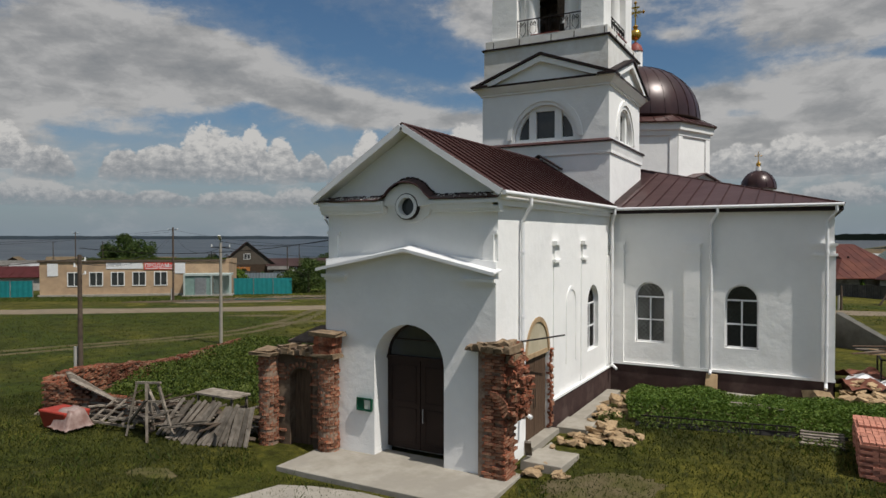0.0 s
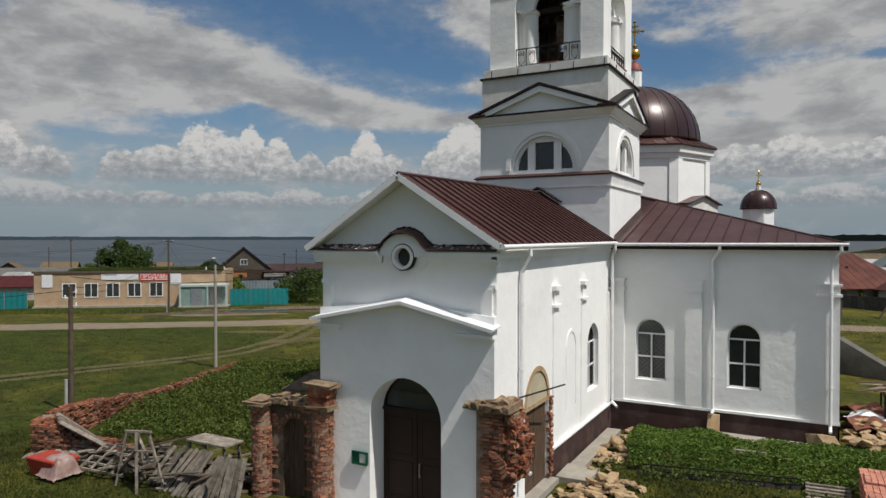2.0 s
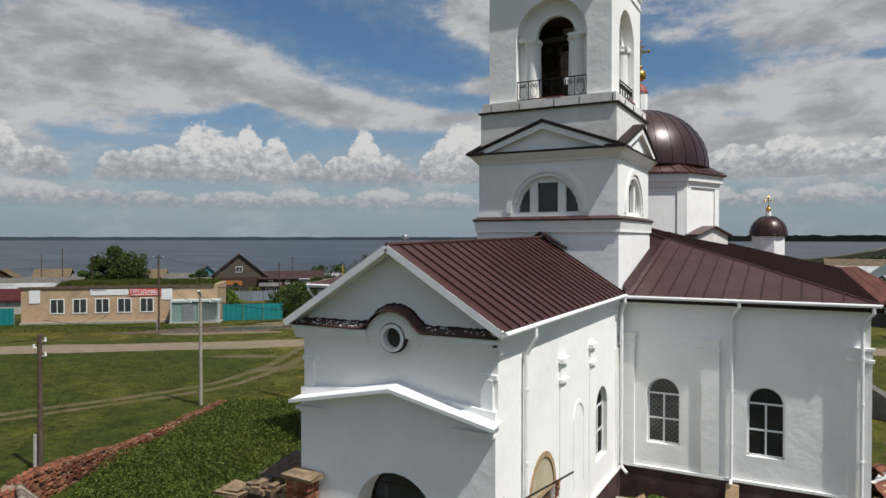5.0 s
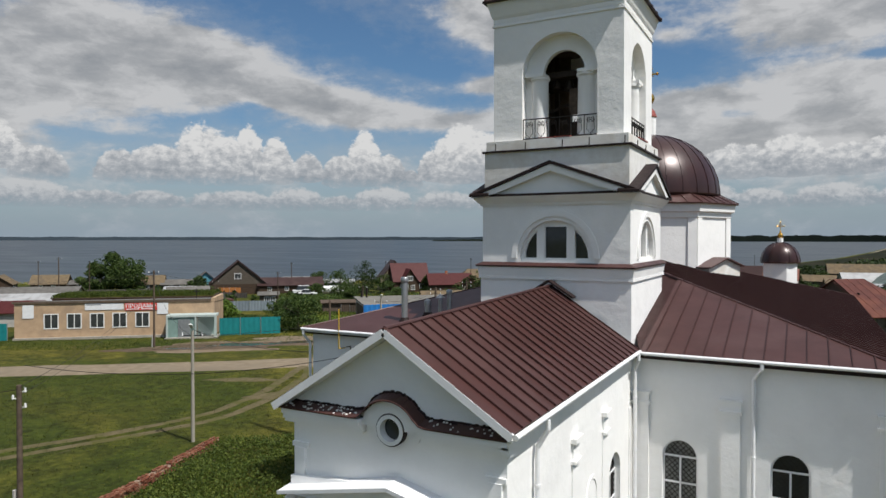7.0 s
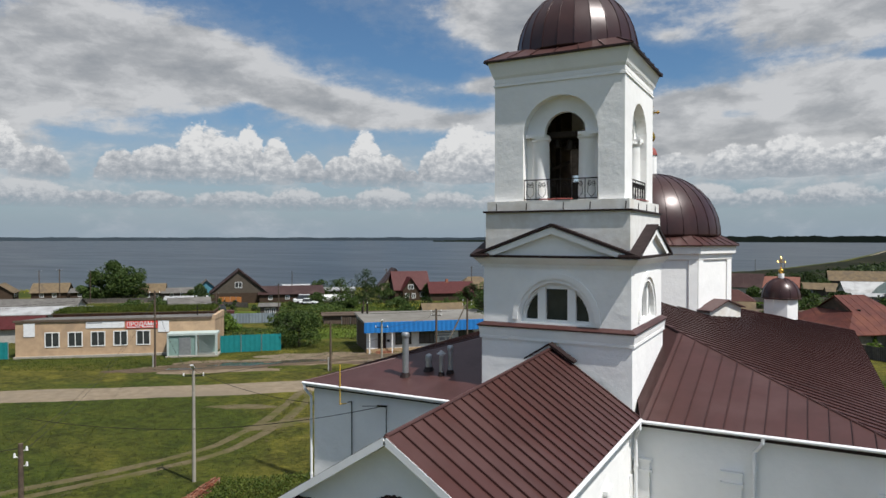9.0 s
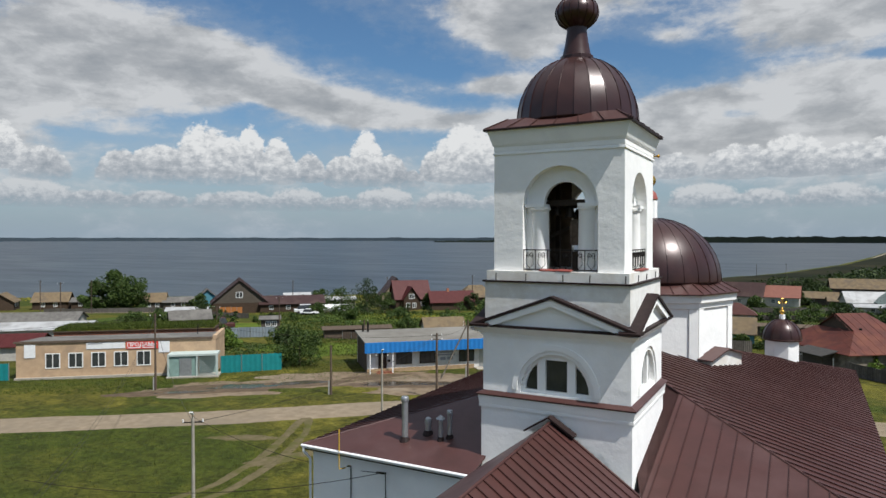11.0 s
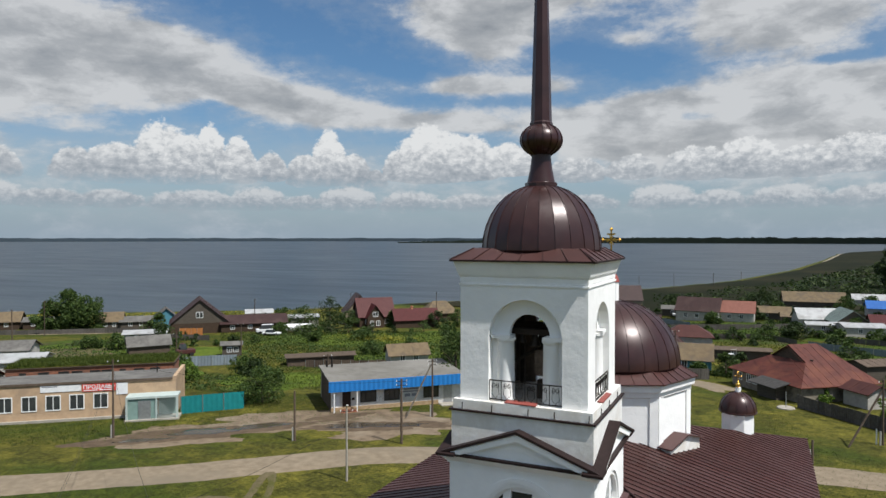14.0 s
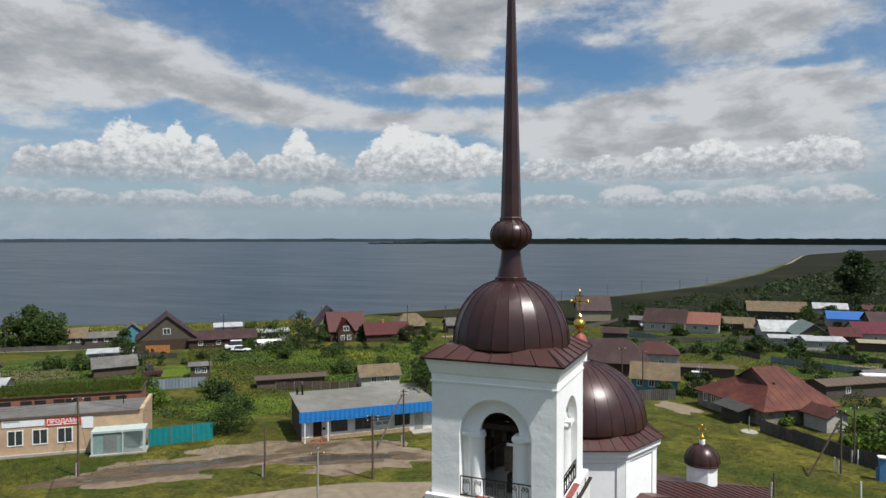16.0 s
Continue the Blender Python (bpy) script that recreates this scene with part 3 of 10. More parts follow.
def ground_mat():
    m = MATS["grass_ground"] = bpy.data.materials.new("grass_ground")
    m.use_nodes = True
    N = Nodes(m.node_tree)
    p = m.node_tree.nodes["Principled BSDF"]
    p.inputs["Roughness"].default_value, p.inputs["Specular IOR Level"].default_value = 0.95, 0.15
    tc = N.node("ShaderNodeTexCoord").outputs["Object"]
    fine = N.noise(tc, 3.2, 8.0, 0.7)
    mid = N.noise(tc, 0.22, 6.0, 0.6, 0.6)
    broad = N.noise(tc, 0.045, 5.0, 0.6, 0.8)
    grass = N.ramp(fine, (0.32, (0.022, 0.024, 0.004)), (0.50, (0.060, 0.060, 0.009)), (0.68, (0.118, 0.106, 0.020)))
    # dry tone brightened, lush tone darkened to take in sunlit and cloud-shaded parts
    dry = N.ramp(fine, (0.3, (0.096, 0.090, 0.010)), (0.7, (0.220, 0.192, 0.034)))
    col = N.mix(N.ramp(mid, (0.42, (0, 0, 0)), (0.68, (0.8, 0.8, 0.8))), grass, dry)
    lush = N.ramp(fine, (0.3, (0.016, 0.027, 0.003)), (0.7, (0.058, 0.078, 0.009)))
    col = N.mix(N.ramp(broad, (0.45, (0, 0, 0)), (0.60, (0.9, 0.9, 0.9))), col, lush)
    tuft = N.ramp(N.noise(tc, 0.9, 7.0, 0.72, 0.3), (0.36, (0.40, 0.42, 0.36)), (0.52, (0.92, 0.92, 0.88)), (0.68, (1.32, 1.25, 1.15)))
    col = N.mix(0.85, col, tuft, "MULTIPLY")
    soil = N.ramp(fine, (0.3, (0.060, 0.045, 0.028)), (0.7, (0.125, 0.095, 0.062)))
    bare = N.noise(tc, 0.5, 7.0, 0.65, 0.5)
    col = N.mix(N.ramp(bare, (0.66, (0, 0, 0)), (0.74, (0.8, 0.8, 0.8))), col, soil)
    N.link(col, p.inputs["Base Color"])
    b = N.node("ShaderNodeBump", Strength=0.9, Distance=0.12)
    N.link(N.noise(tc, 7.0, 6.0, 0.7), b.inputs["Height"])
    N.link(b.outputs[0], p.inputs["Normal"])
    return m


GRASS = ground_mat()
ROAD = mat("dirt_road", (0.225, 0.180, 0.125), (0.165, 0.130, 0.088), 1.2, 0.95, bump=0.4, bump_scale=9, c3=(0.165, 0.135, 0.096), scale3=0.12, spec=0.2)
MUD = mat("muddy_yard", (0.185, 0.138, 0.090), (0.110, 0.080, 0.052), 0.9, 0.9, bump=0.5, bump_scale=6, c3=(0.215, 0.175, 0.125), scale3=0.10, spec=0.25)
TRACK = mat("wheel_track_soil", (0.115, 0.092, 0.050), (0.080, 0.068, 0.030), 1.6, 0.95, bump=0.5, bump_scale=8, c3=(0.066, 0.066, 0.014), scale3=0.6, spec=0.2)
SAND = mat("beach_sand", (0.24, 0.205, 0.15), (0.17, 0.15, 0.11), 0.3, 0.95, bump=0.2)

xs = spread(-60, 24, 1.5, 4900, 1.09)
ys = spread(-16, 70, 1.5, 4900, 1.09)
bm = sheet(xs, ys, lie)
gr = solo("ground", bm, GRASS, kind="structure", smooth=180, label="rough village grass with bare and dry patches", category="ground")


def water_mat():
    m = MATS["lake_water"] = bpy.data.materials.new("lake_water")
    m.use_nodes = True
    N = Nodes(m.node_tree)
    p = m.node_tree.nodes["Principled BSDF"]
    tc = N.node("ShaderNodeTexCoord").outputs["Object"]
    big = N.noise(tc, 0.006, 4.0, 0.6, 0.6)
    N.link(N.ramp(big, (0.35, (0.010, 0.018, 0.026)), (0.65, (0.022, 0.034, 0.044))), p.inputs["Base Color"])
    p.inputs["Roughness"].default_value, p.inputs["IOR"].default_value = 0.22, 1.33
    mp = N.node("ShaderNodeMapping")
    mp.inputs["Scale"].default_value, mp.inputs["Rotation"].default_value = (1, 2.2, 1), (0, 0, radians(28))
    N.link(tc, mp.inputs[0])
    b = N.node("ShaderNodeBump", Strength=0.75, Distance=0.32)
    N.link(N.noise(mp.outputs[0], 0.24, 7.0, 0.66), b.inputs["Height"])
    # wind lanes: broad bands that run across the view, rougher and smoother water by turns
    m2 = N.node("ShaderNodeMapping")
    m2.inputs["Scale"].default_value, m2.inputs["Rotation"].default_value = (0.22, 1.0, 1), (0, 0, radians(-26))
    N.link(tc, m2.inputs[0])
    lanes = N.noise(m2.outputs[0], 0.05, 10.0, 0.7, 0.2)
    N.link(N.math("MULTIPLY_ADD", lanes, 0.30, 0.20), p.inputs["Roughness"])
    N.link(N.math("MULTIPLY_ADD", lanes, 0.36, 0.02), b.inputs["Strength"])
    N.link(b.outputs[0], p.inputs["Normal"])
    return m


WATER = water_mat()
bm = bmesh.new()
v = [bm.verts.new(p) for p in ((-4950, -2600, LAKE), (4000, -2600, LAKE), (4000, 4950, LAKE), (-4950, 4950, LAKE))]
bm.faces.new(v)
solo("lake_water", bm, WATER, kind="structure", label="grey-blue rippled lake reaching the far shore", category="water")


def draped(name, line, half, material, label, lift=0.03, wob=0.3, step=1.5, cols=5, category="road"):
    """A strip of made or worn ground that follows the lie of the land."""
    pts = []
    for (xa, ya), (xb, yb) in zip(line, line[1:]):
        n = max(1, int(math.hypot(xb - xa, yb - ya) / step))
        pts += [(xa + (xb - xa) * i / n, ya + (yb - ya) * i / n) for i in range(n)]
    pts.append(line[-1])
    for _ in range(4):
        pts = [pts[0]] + [((a[0] + 2 * b[0] + c[0]) / 4, (a[1] + 2 * b[1] + c[1]) / 4) for a, b, c in zip(pts, pts[1:], pts[2:])] + [pts[-1]]
    bm = bmesh.new()
    rows = []
    for i, (x, y) in enumerate(pts):
        a, b = pts[max(0, i - 1)], pts[min(len(pts) - 1, i + 1)]
        d = Vector((b[0] - a[0], b[1] - a[1])).normalized()
        row = []
        for k in range(cols):
            f = k / (cols - 1) * 2 - 1
            w = half * f
            if k in (0, cols - 1):
                w += wob * noise.noise(Vector((x * 0.45, y * 0.45, 7.0 + k)))
            px, py = x - d.y * w, y + d.x * w
            row.append(bm.verts.new((px, py, lie(px, py) + (lift if 0 < k < cols - 1 else -0.03))))
        rows.append(row)
    for a, b in zip(rows, rows[1:]):
        for k in range(cols - 1):
            bm.faces.new((a[k], a[k + 1], b[k + 1], b[k]))
    return solo(name, bm, material, kind="structure", label=label, category=category, smooth=180)


draped("road", [(-190, -70), (-110, -22), (-75, 4), (-51, 20), (-37, 31), (-25, 42.5), (-12, 48.5), (2, 52), (13, 53.6), (40, 54), (120, 50)], 2.9, ROAD, "pale dusty dirt road through the village", cols=7, lift=0.05)


def patch(name, c, rx, ry, turn, material, label, lift=0.04, seed=0, category="bare ground"):
    """A worn patch of ground with an uneven edge."""
    bm = bmesh.new()
    n = 56
    rings = []
    for f in (0.02, 0.3, 0.6, 0.85, 1.0):
        ring = []
        for i in range(n):
            t = i * 2 * math.pi / n
            w = 1 + 0.45 * noise.noise(Vector((math.cos(t) * 1.6 + seed * 9, math.sin(t) * 1.6, f * 0.3))) + 0.26 * noise.noise(Vector((math.cos(t) * 5, math.sin(t) * 5, seed)))
            u, q = rx * f * w * math.cos(t), ry * f * w * math.sin(t)
            x, y = c[0] + u * math.cos(turn) - q * math.sin(turn), c[1] + u * math.sin(turn) + q * math.cos(turn)
            ring.append(bm.verts.new((x, y, lie(x, y) + (lift if f < 1 else -0.03))))
        rings.append(ring)
    for a, b in zip(rings, rings[1:]):
        for i in range(n):
            bm.faces.new((a[i], a[(i + 1) % n], b[(i + 1) % n], b[i]))
    bm.faces.new(rings[0])
    return solo(name, bm, material, kind="structure", label=label, category=category, smooth=180)


# far shores: low wooded strips, too far off to shift
FOREST = mat("far_forest", (0.014, 0.020, 0.014), (0.022, 0.030, 0.020), 0.02, 1.0, bump=0)
FOREST_FAR = mat("far_shore_haze", (0.055, 0.072, 0.085), (0.045, 0.062, 0.076), 0.01, 1.0, bump=0)


def far_strip(name, a0, a1, dist, h, jag, material, label, lo=-8.0):
    bm = bmesh.new()
    n = 700
    tops, bots, backs = [], [], []
    for i in range(n + 1):
        a = radians(a0 + (a1 - a0) * i / n) + HEAD
        x, y = -math.sin(a) * dist, math.cos(a) * dist
        z = h * (0.12 + 0.88 * soft(0, 170, i)) + jag * noise.noise(Vector((i * 0.11, 1, dist))) + jag * 0.7 * noise.noise(Vector((i * 0.55, 4, dist)))
        bots.append(bm.verts.new((x, y, lo)))
        tops.append(bm.verts.new((x, y, z)))
        backs.append(bm.verts.new((x * 1.02, y * 1.02, lo)))
    for i in range(n):
        bm.faces.new((bots[i], bots[i + 1], tops[i + 1], tops[i]))
        bm.faces.new((tops[i], tops[i + 1], backs[i + 1], backs[i]))
    solo(name, bm, material, kind="structure", label=label, category="backdrop")


far_strip("backdrop_far_shore", 75, -75, 4700, 17, 4, FOREST_FAR, "thin hazy wooded shore far across the lake")
far_strip("backdrop_forest", 0.5, -75, 3000, 20, 5, FOREST, "dark wooded shore on the far side of the bay")


# heath with cloud shade painted into its colour; garden ground beyond the village
HEATH_SHADED = mat("cloud_shaded_heath", (0.005, 0.007, 0.002), (0.012, 0.014, 0.005), 0.12, 1.0, bump=0.5, bump_scale=0.6, c3=(0.024, 0.021, 0.009), scale3=0.012, spec=0.1)
GARDEN = mat("garden_ground", (0.026, 0.050, 0.006), (0.064, 0.094, 0.014), 1.1, 1.0, bump=0.6, bump_scale=4.0, c3=(0.055, 0.042, 0.026), scale3=0.22, spec=0.1)
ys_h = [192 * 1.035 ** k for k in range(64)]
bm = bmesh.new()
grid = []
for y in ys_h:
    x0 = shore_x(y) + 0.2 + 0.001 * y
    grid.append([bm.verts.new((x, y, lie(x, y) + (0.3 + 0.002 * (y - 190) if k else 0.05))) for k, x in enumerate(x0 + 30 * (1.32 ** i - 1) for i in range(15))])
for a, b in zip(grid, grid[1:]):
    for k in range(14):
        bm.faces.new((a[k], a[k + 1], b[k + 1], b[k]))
solo("heath", bm, HEATH_SHADED, kind="structure", label="olive heath along the bay shore with cloud shade in its dark colour", category="heath", smooth=180)

# ---- church ----
church = thing("church", (0, 10, 0), "white plastered church with brown metal roofs and bell tower", "church")
XL, XR = -2.23, 2.70          # entrance block
XM = 0.30                     # its middle
EAVE = 6.5
F0 = front(0.0)
FS = side(XR)

# entrance block: walls
bm = bmesh.new()
holed(bm, F0, XL, XR, -0.4, 4.95, 0.0, 0.8, [(0.33, 1.01, -0.4, 2.40, 1.0)])
slab(bm, F0, [(XL, 4.95), (XR, 4.95), (XR, 6.62), (XL, 6.62)], 0.12, 0.8)
slab(bm, F0, [(XL, 6.62), (XR, 6.62), (XM, 8.14)], 0.12, 0.6)
slab(bm, F0, [(XL, 4.95), (XR, 4.95), (XR, 5.0), (XM, 5.22), (XL, 5.0)], 0.0, 0.12)
part("front_wall", bm, PLASTER, church, "white plastered gabled entrance front", weld=True)
bm = bmesh.new()
holed(bm, FS, 0.8, 10.15, -0.4, 6.62, 0.0, 0.7, [(2.73, 0.87, -0.4, 2.45, 0.95), (7.91, 0.63, 1.83, 3.36, 0.63)])
part("side_wall", bm, PLASTER, church, weld=True)
bm = bmesh.new()
box(bm, XL, 0.8, -0.4, XL + 0.7, 9.6, 6.6)
part("side_wall", bm, PLASTER, church)
bm = bmesh.new()
box(bm, XL + 0.7, 0.8, 0.0, XR - 0.7, 9.6, 0.1)
part("inner_floor", bm, CONCRETE, church)

# entrance roof: two slopes with standing seams
RIDGE0, RIDGE1 = Vector((XM + 0.01, -0.24, 8.30)), Vector((0.0, 10.35, 8.47))


def slope(name, a, b, c, d, material, seams, thick=0.06, parent=church, seam_h=0.035, label="", clip=None):
    """A roof plane: a, b along the eave, c, d along the top (c above b, d above a), with standing seams from eave to top."""
    a, b, c, d = map(Vector, (a, b, c, d))
    nrm = (b - a).cross(d - a)
    nrm = nrm.normalized() if nrm.length else (b - a).cross(c - a).normalized()
    if nrm.z < 0:
        nrm = -nrm
    bm = bmesh.new()
    pts = [a, b, c] if (c - d).length < 1e-4 else [a, b, c, d]
    solid(bm, pts, [p - nrm * thick for p in pts])
    roof = part(name, bm, material, parent, label)
    return roof, nrm


# seam tone with the shading along the seams painted into it
SEAM = mat("shade_toned_seam", (0.060, 0.027, 0.024), (0.048, 0.022, 0.020), 3.0, 0.5, metal=0.2, bump=0)


def seam_set(roof, lines, nrm, material, h=0.045, w=0.026, length_label="seam"):
    for p, q in lines:
        bm = bmesh.new()
        beam(bm, Vector(p) + nrm * h * 0.4, Vector(q) + nrm * h * 0.4, w, h, up=nrm)
        part(length_label, bm, SEAM, roof)


aR, bR = Vector((2.95, -0.24, 6.64)), Vector((2.98, 9.85, 6.66))
roofR, nR = slope("roof_slope", aR, bR, RIDGE1, RIDGE0, ROOF, 0, label="brown standing-seam metal roof slope")
lines = []
for k in range(1, 23):
    f = k / 22.4
    lines.append((aR.lerp(bR, f), RIDGE0.lerp(RIDGE1, f)))
seam_set(roofR, lines, nR, ROOF)
aL, bL = Vector((-2.47, -0.24, 6.56)), Vector((-2.48, 9.3, 6.66))
roofL, nL = slope("roof_slope", aL, bL, RIDGE1, RIDGE0, ROOF, 0)
bm = bmesh.new()
tube(bm, RIDGE0 + Vector((0, 0, 0.02)), RIDGE1 + Vector((0, 0, 0.02)), 0.045)
part("ridge_cap", bm, ROOF, church)
# flashing where the ridge meets the tower
bm = bmesh.new()
for s in (-1, 1):
    beam(bm, (0, 10.05, 8.66), (s * 0.85, 10.05, 8.12), 0.35, 0.05, up=(s * 0.5, 0, 1))
part("flashing", bm, TRIM, church)
# pale soffit under the verge
for e in (aR, aL):
    bm = bmesh.new()
    q = [Vector((e.x, -0.23, e.z - 0.10)), Vector((RIDGE0.x, -0.23, RIDGE0.z - 0.10)), Vector((RIDGE0.x, 0.2, RIDGE0.z - 0.10)), Vector((e.x, 0.2, e.z - 0.10))]
    solid(bm, q, [v - Vector((0, 0, 0.03)) for v in q])
    part("soffit", bm, PLASTER, church)
# barge boards
for e in (aR, aL):
    bm = bmesh.new()
    p, q = Vector((RIDGE0.x, -0.27, RIDGE0.z - 0.055)), Vector((e.x, -0.27, e.z - 0.055))
    beam(bm, p, q, 0.06, 0.15, up=(0, 0, 1))
    part("barge_board", bm, WHITE_METAL, church, "white metal barge board")
    bm = bmesh.new()
    beam(bm, p + Vector((0, 0.03, 0.085)), q + Vector((0, 0.03, 0.085)), 0.10, 0.02, up=(0, 0, 1))
    part("verge_flashing", bm, ROOF, church)

# cornice of the front with its brown drip cap, rising over the round window
bm = bmesh.new()
for x0, x1 in ((XL - 0.12, XM - 0.66), (XM + 0.72, XR + 0.12)):
    box(bm, x0, -0.04, 6.16, x1, 0.14, 6.24)
    box(bm, x0, -0.10, 6.24, x1, 0.14, 6.36)
    box(bm, x0, -0.16, 6.36, x1, 0.14, 6.46)
box(bm, XR - 0.02, -0.1, 6.30, XR + 0.1, 9.7, 6.44)
box(bm, XR - 0.02, -0.1, 6.44, XR + 0.18, 9.7, 6.60)
part("cornice", bm, PLASTER, church)
OC = XM + 0.02
bm = bmesh.new()
ring_o, ring_i = arch_pts(OC, 0.66, 6.36, 0.52, 20), arch_pts(OC, 0.30, 6.32, 0.30, 20)
band(bm, F0, ring_i, ring_o, -0.06, 0.14)
low_o = [(OC - 0.66, 6.36), (OC - 0.56, 6.10), (OC - 0.3, 5.96), (OC, 5.92), (OC + 0.3, 5.96), (OC + 0.56, 6.10), (OC + 0.66, 6.36)]
low_i = [(OC - 0.30 * math.cos(math.pi * i / 6), 6.32 - 0.30 * math.sin(math.pi * i / 6)) for i in range(7)]
band(bm, F0, low_i, low_o, 0.06, 0.14)
part("oculus_surround", bm, PLASTER, church, weld=True)
bm = bmesh.new()
cap_line = [(XL - 0.16, 6.47), (OC - 0.86, 6.47), (OC - 0.70, 6.50)] + [(OC - 0.64 * math.cos(math.pi * (0.16 + 0.68 * i / 16)), 6.36 + 0.54 * math.sin(math.pi * (0.16 + 0.68 * i / 16))) for i in range(17)] + [(OC + 0.70, 6.50), (OC + 0.86, 6.47), (XR + 0.12, 6.47)]
rng_c = random.Random(12)
for k, ((ua, za), (ub, zb)) in enumerate(zip(cap_line, cap_line[1:])):
    n_ = max(1, round(abs(ub - ua) / 0.5))
    for i in range(n_):
        u0, u1 = ua + (ub - ua) * i / n_, ua + (ub - ua) * (i + 1) / n_
        z0, z1 = za + (zb - za) * i / n_, za + (zb - za) * (i + 1) / n_
        up = 0.11 + rng_c.uniform(-0.012, 0.012)
        solid(bm, [(u0, -0.20, z0), (u1, -0.20, z1), (u1, 0.125, z1 + up), (u0, 0.125, z0 + up)], [(u0, -0.20, z0 + 0.025), (u1, -0.20, z1 + 0.025), (u1, 0.125, z1 + up + 0.025), (u0, 0.125, z0 + up + 0.025)])
part("drip_cap", bm, ROOF, church, "brown sheet-metal drip cap", weld=True)
# dirt and crumbled plaster behind the cap, near black to carry the verge's shade
bm = bmesh.new()
for (ua, za), (ub, zb) in zip(cap_line, cap_line[1:]):
    n_ = max(1, round(abs(ub - ua) / 0.035))
    for i in range(n_):
        f = (i + rng_c.random()) / n_
        u, z = ua + (ub - ua) * f, za + (zb - za) * f
        h, d = rng_c.uniform(0.0, 0.035), rng_c.uniform(0.02, 0.07)
        w = rng_c.uniform(0.03, 0.07)
        solid(bm, [(u - w, 0.118 - d, z + 0.09), (u + w, 0.118 - d * 0.8, z + 0.09), (u + w, 0.118, z + 0.09), (u - w, 0.118, z + 0.09)], [(u - w * 0.6, 0.10 - d * 0.5, z + 0.12 + h), (u + w * 0.5, 0.11 - d * 0.5, z + 0.12 + h * 0.8), (u + w * 0.5, 0.118, z + 0.13 + h), (u - w * 0.5, 0.118, z + 0.13 + h)])
tagged(part("dirt_ridge", bm, TRIM, church, "dirt and moss behind the drip cap, darkened with painted verge shade"), kind="stuff")
rng_c = random.Random(14)
FLAKE = mat("plaster_flakes", (0.70, 0.69, 0.66), (0.60, 0.58, 0.54), 6.0, 0.9, bump=0.2)
bm = bmesh.new()
for _ in range(70):
    u = rng_c.choice((rng_c.uniform(XL, OC - 0.75), rng_c.uniform(XL, OC - 0.75), rng_c.uniform(OC + 0.8, XR)))
    y = rng_c.uniform(-0.17, 0.06)
    z = 6.497 + (y + 0.20) / 0.325 * 0.11
    w = rng_c.uniform(0.008, 0.028)
    solid(bm, [(u - w, y - w, z), (u + w, y - w * 0.6, z), (u + w * 0.7, y + w, z + 0.008), (u - w, y + w * 0.7, z + 0.008)], [(u - w * 0.7, y - w * 0.7, z + 0.02), (u + w * 0.7, y - w * 0.4, z + 0.02), (u + w * 0.5, y + w * 0.7, z + 0.024), (u - w * 0.6, y + w * 0.5, z + 0.022)])
tagged(part("plaster_flakes", bm, FLAKE, church, "fallen white plaster flakes"), kind="stuff")
# round window
ocu = thing("round_window", (OC, 0, 6.32), "small round window with white rim")
ocu.parent = church
ocu.location = Vector((OC, 0, 6.32)) - where(church)
bm = bmesh.new()
n = 28
po_ = [(OC + 0.30 * math.cos(i * 2 * math.pi / n), 6.32 + 0.30 * math.sin(i * 2 * math.pi / n)) for i in range(n + 1)]
pi_ = [(OC + 0.225 * math.cos(i * 2 * math.pi / n), 6.32 + 0.225 * math.sin(i * 2 * math.pi / n)) for i in range(n + 1)]
band(bm, F0, pi_, po_, -0.09, 0.10)
part("rim", bm, PLASTER, ocu)
bm = bmesh.new()
slab(bm, F0, pi_[:-1], 0.10, 0.118)
part("pane", bm, GLASS, ocu)
bm = bmesh.new()
pd_ = [(OC + 0.325 * math.cos(i * 2 * math.pi / n), 6.32 + 0.325 * math.sin(i * 2 * math.pi / n)) for i in range(n + 1)]
band(bm, F0, po_, pd_, -0.064, 0.10)
part("joint", bm, TRIM, ocu, "dark gap round the rim")

# little gabled hood over the door
bm = bmesh.new()
for x1, z1 in ((XL - 0.08, 4.74), (XR + 0.10, 4.74)):
    solid(bm, [(XM + 0.1, -0.32, 5.29), (x1, -0.32, z1 + 0.02), (x1, 0.14, z1 + 0.07), (XM + 0.1, 0.14, 5.39)], [(XM + 0.1, -0.32, 5.25), (x1, -0.32, z1 - 0.02), (x1, 0.14, z1 + 0.03), (XM + 0.1, 0.14, 5.35)])
part("door_hood", bm, WHITE_METAL, church, "white sheet-metal hood")
bm = bmesh.new()
for x1, z1 in ((XL - 0.08, 4.74), (XR + 0.10, 4.74)):
    beam(bm, (XM + 0.1, -0.335, 5.255), (x1, -0.335, z1 - 0.015), 0.02, 0.075)
part("hood_fascia", bm, WHITE_METAL, church)
for x0, x1 in ((XL - 0.03, XL + 0.72), (XR - 0.95, XR + 0.03)):
    bm = bmesh.new()
    box(bm, x0, -0.16, 4.52, x1, 0.01, 4.60)
    box(bm, x0 + 0.05, -0.09, 4.45, x1 - 0.05, 0.01, 4.52)
    part("hood_moulding", bm, PLASTER, church)
# corner pilaster caps of the front
for x0, x1 in ((XL, XL + 0.42), (XR - 0.42, XR)):
    bm = bmesh.new()
    box(bm, x0 + 0.08, 0.04, 5.02, x0 + 0.34 if x1 < 0 else x1 - 0.08, 0.125, 5.62)
    box(bm, x0, 0.06, 5.62, x1, 0.125, 5.72)
    part("pilaster", bm, PLASTER, church)

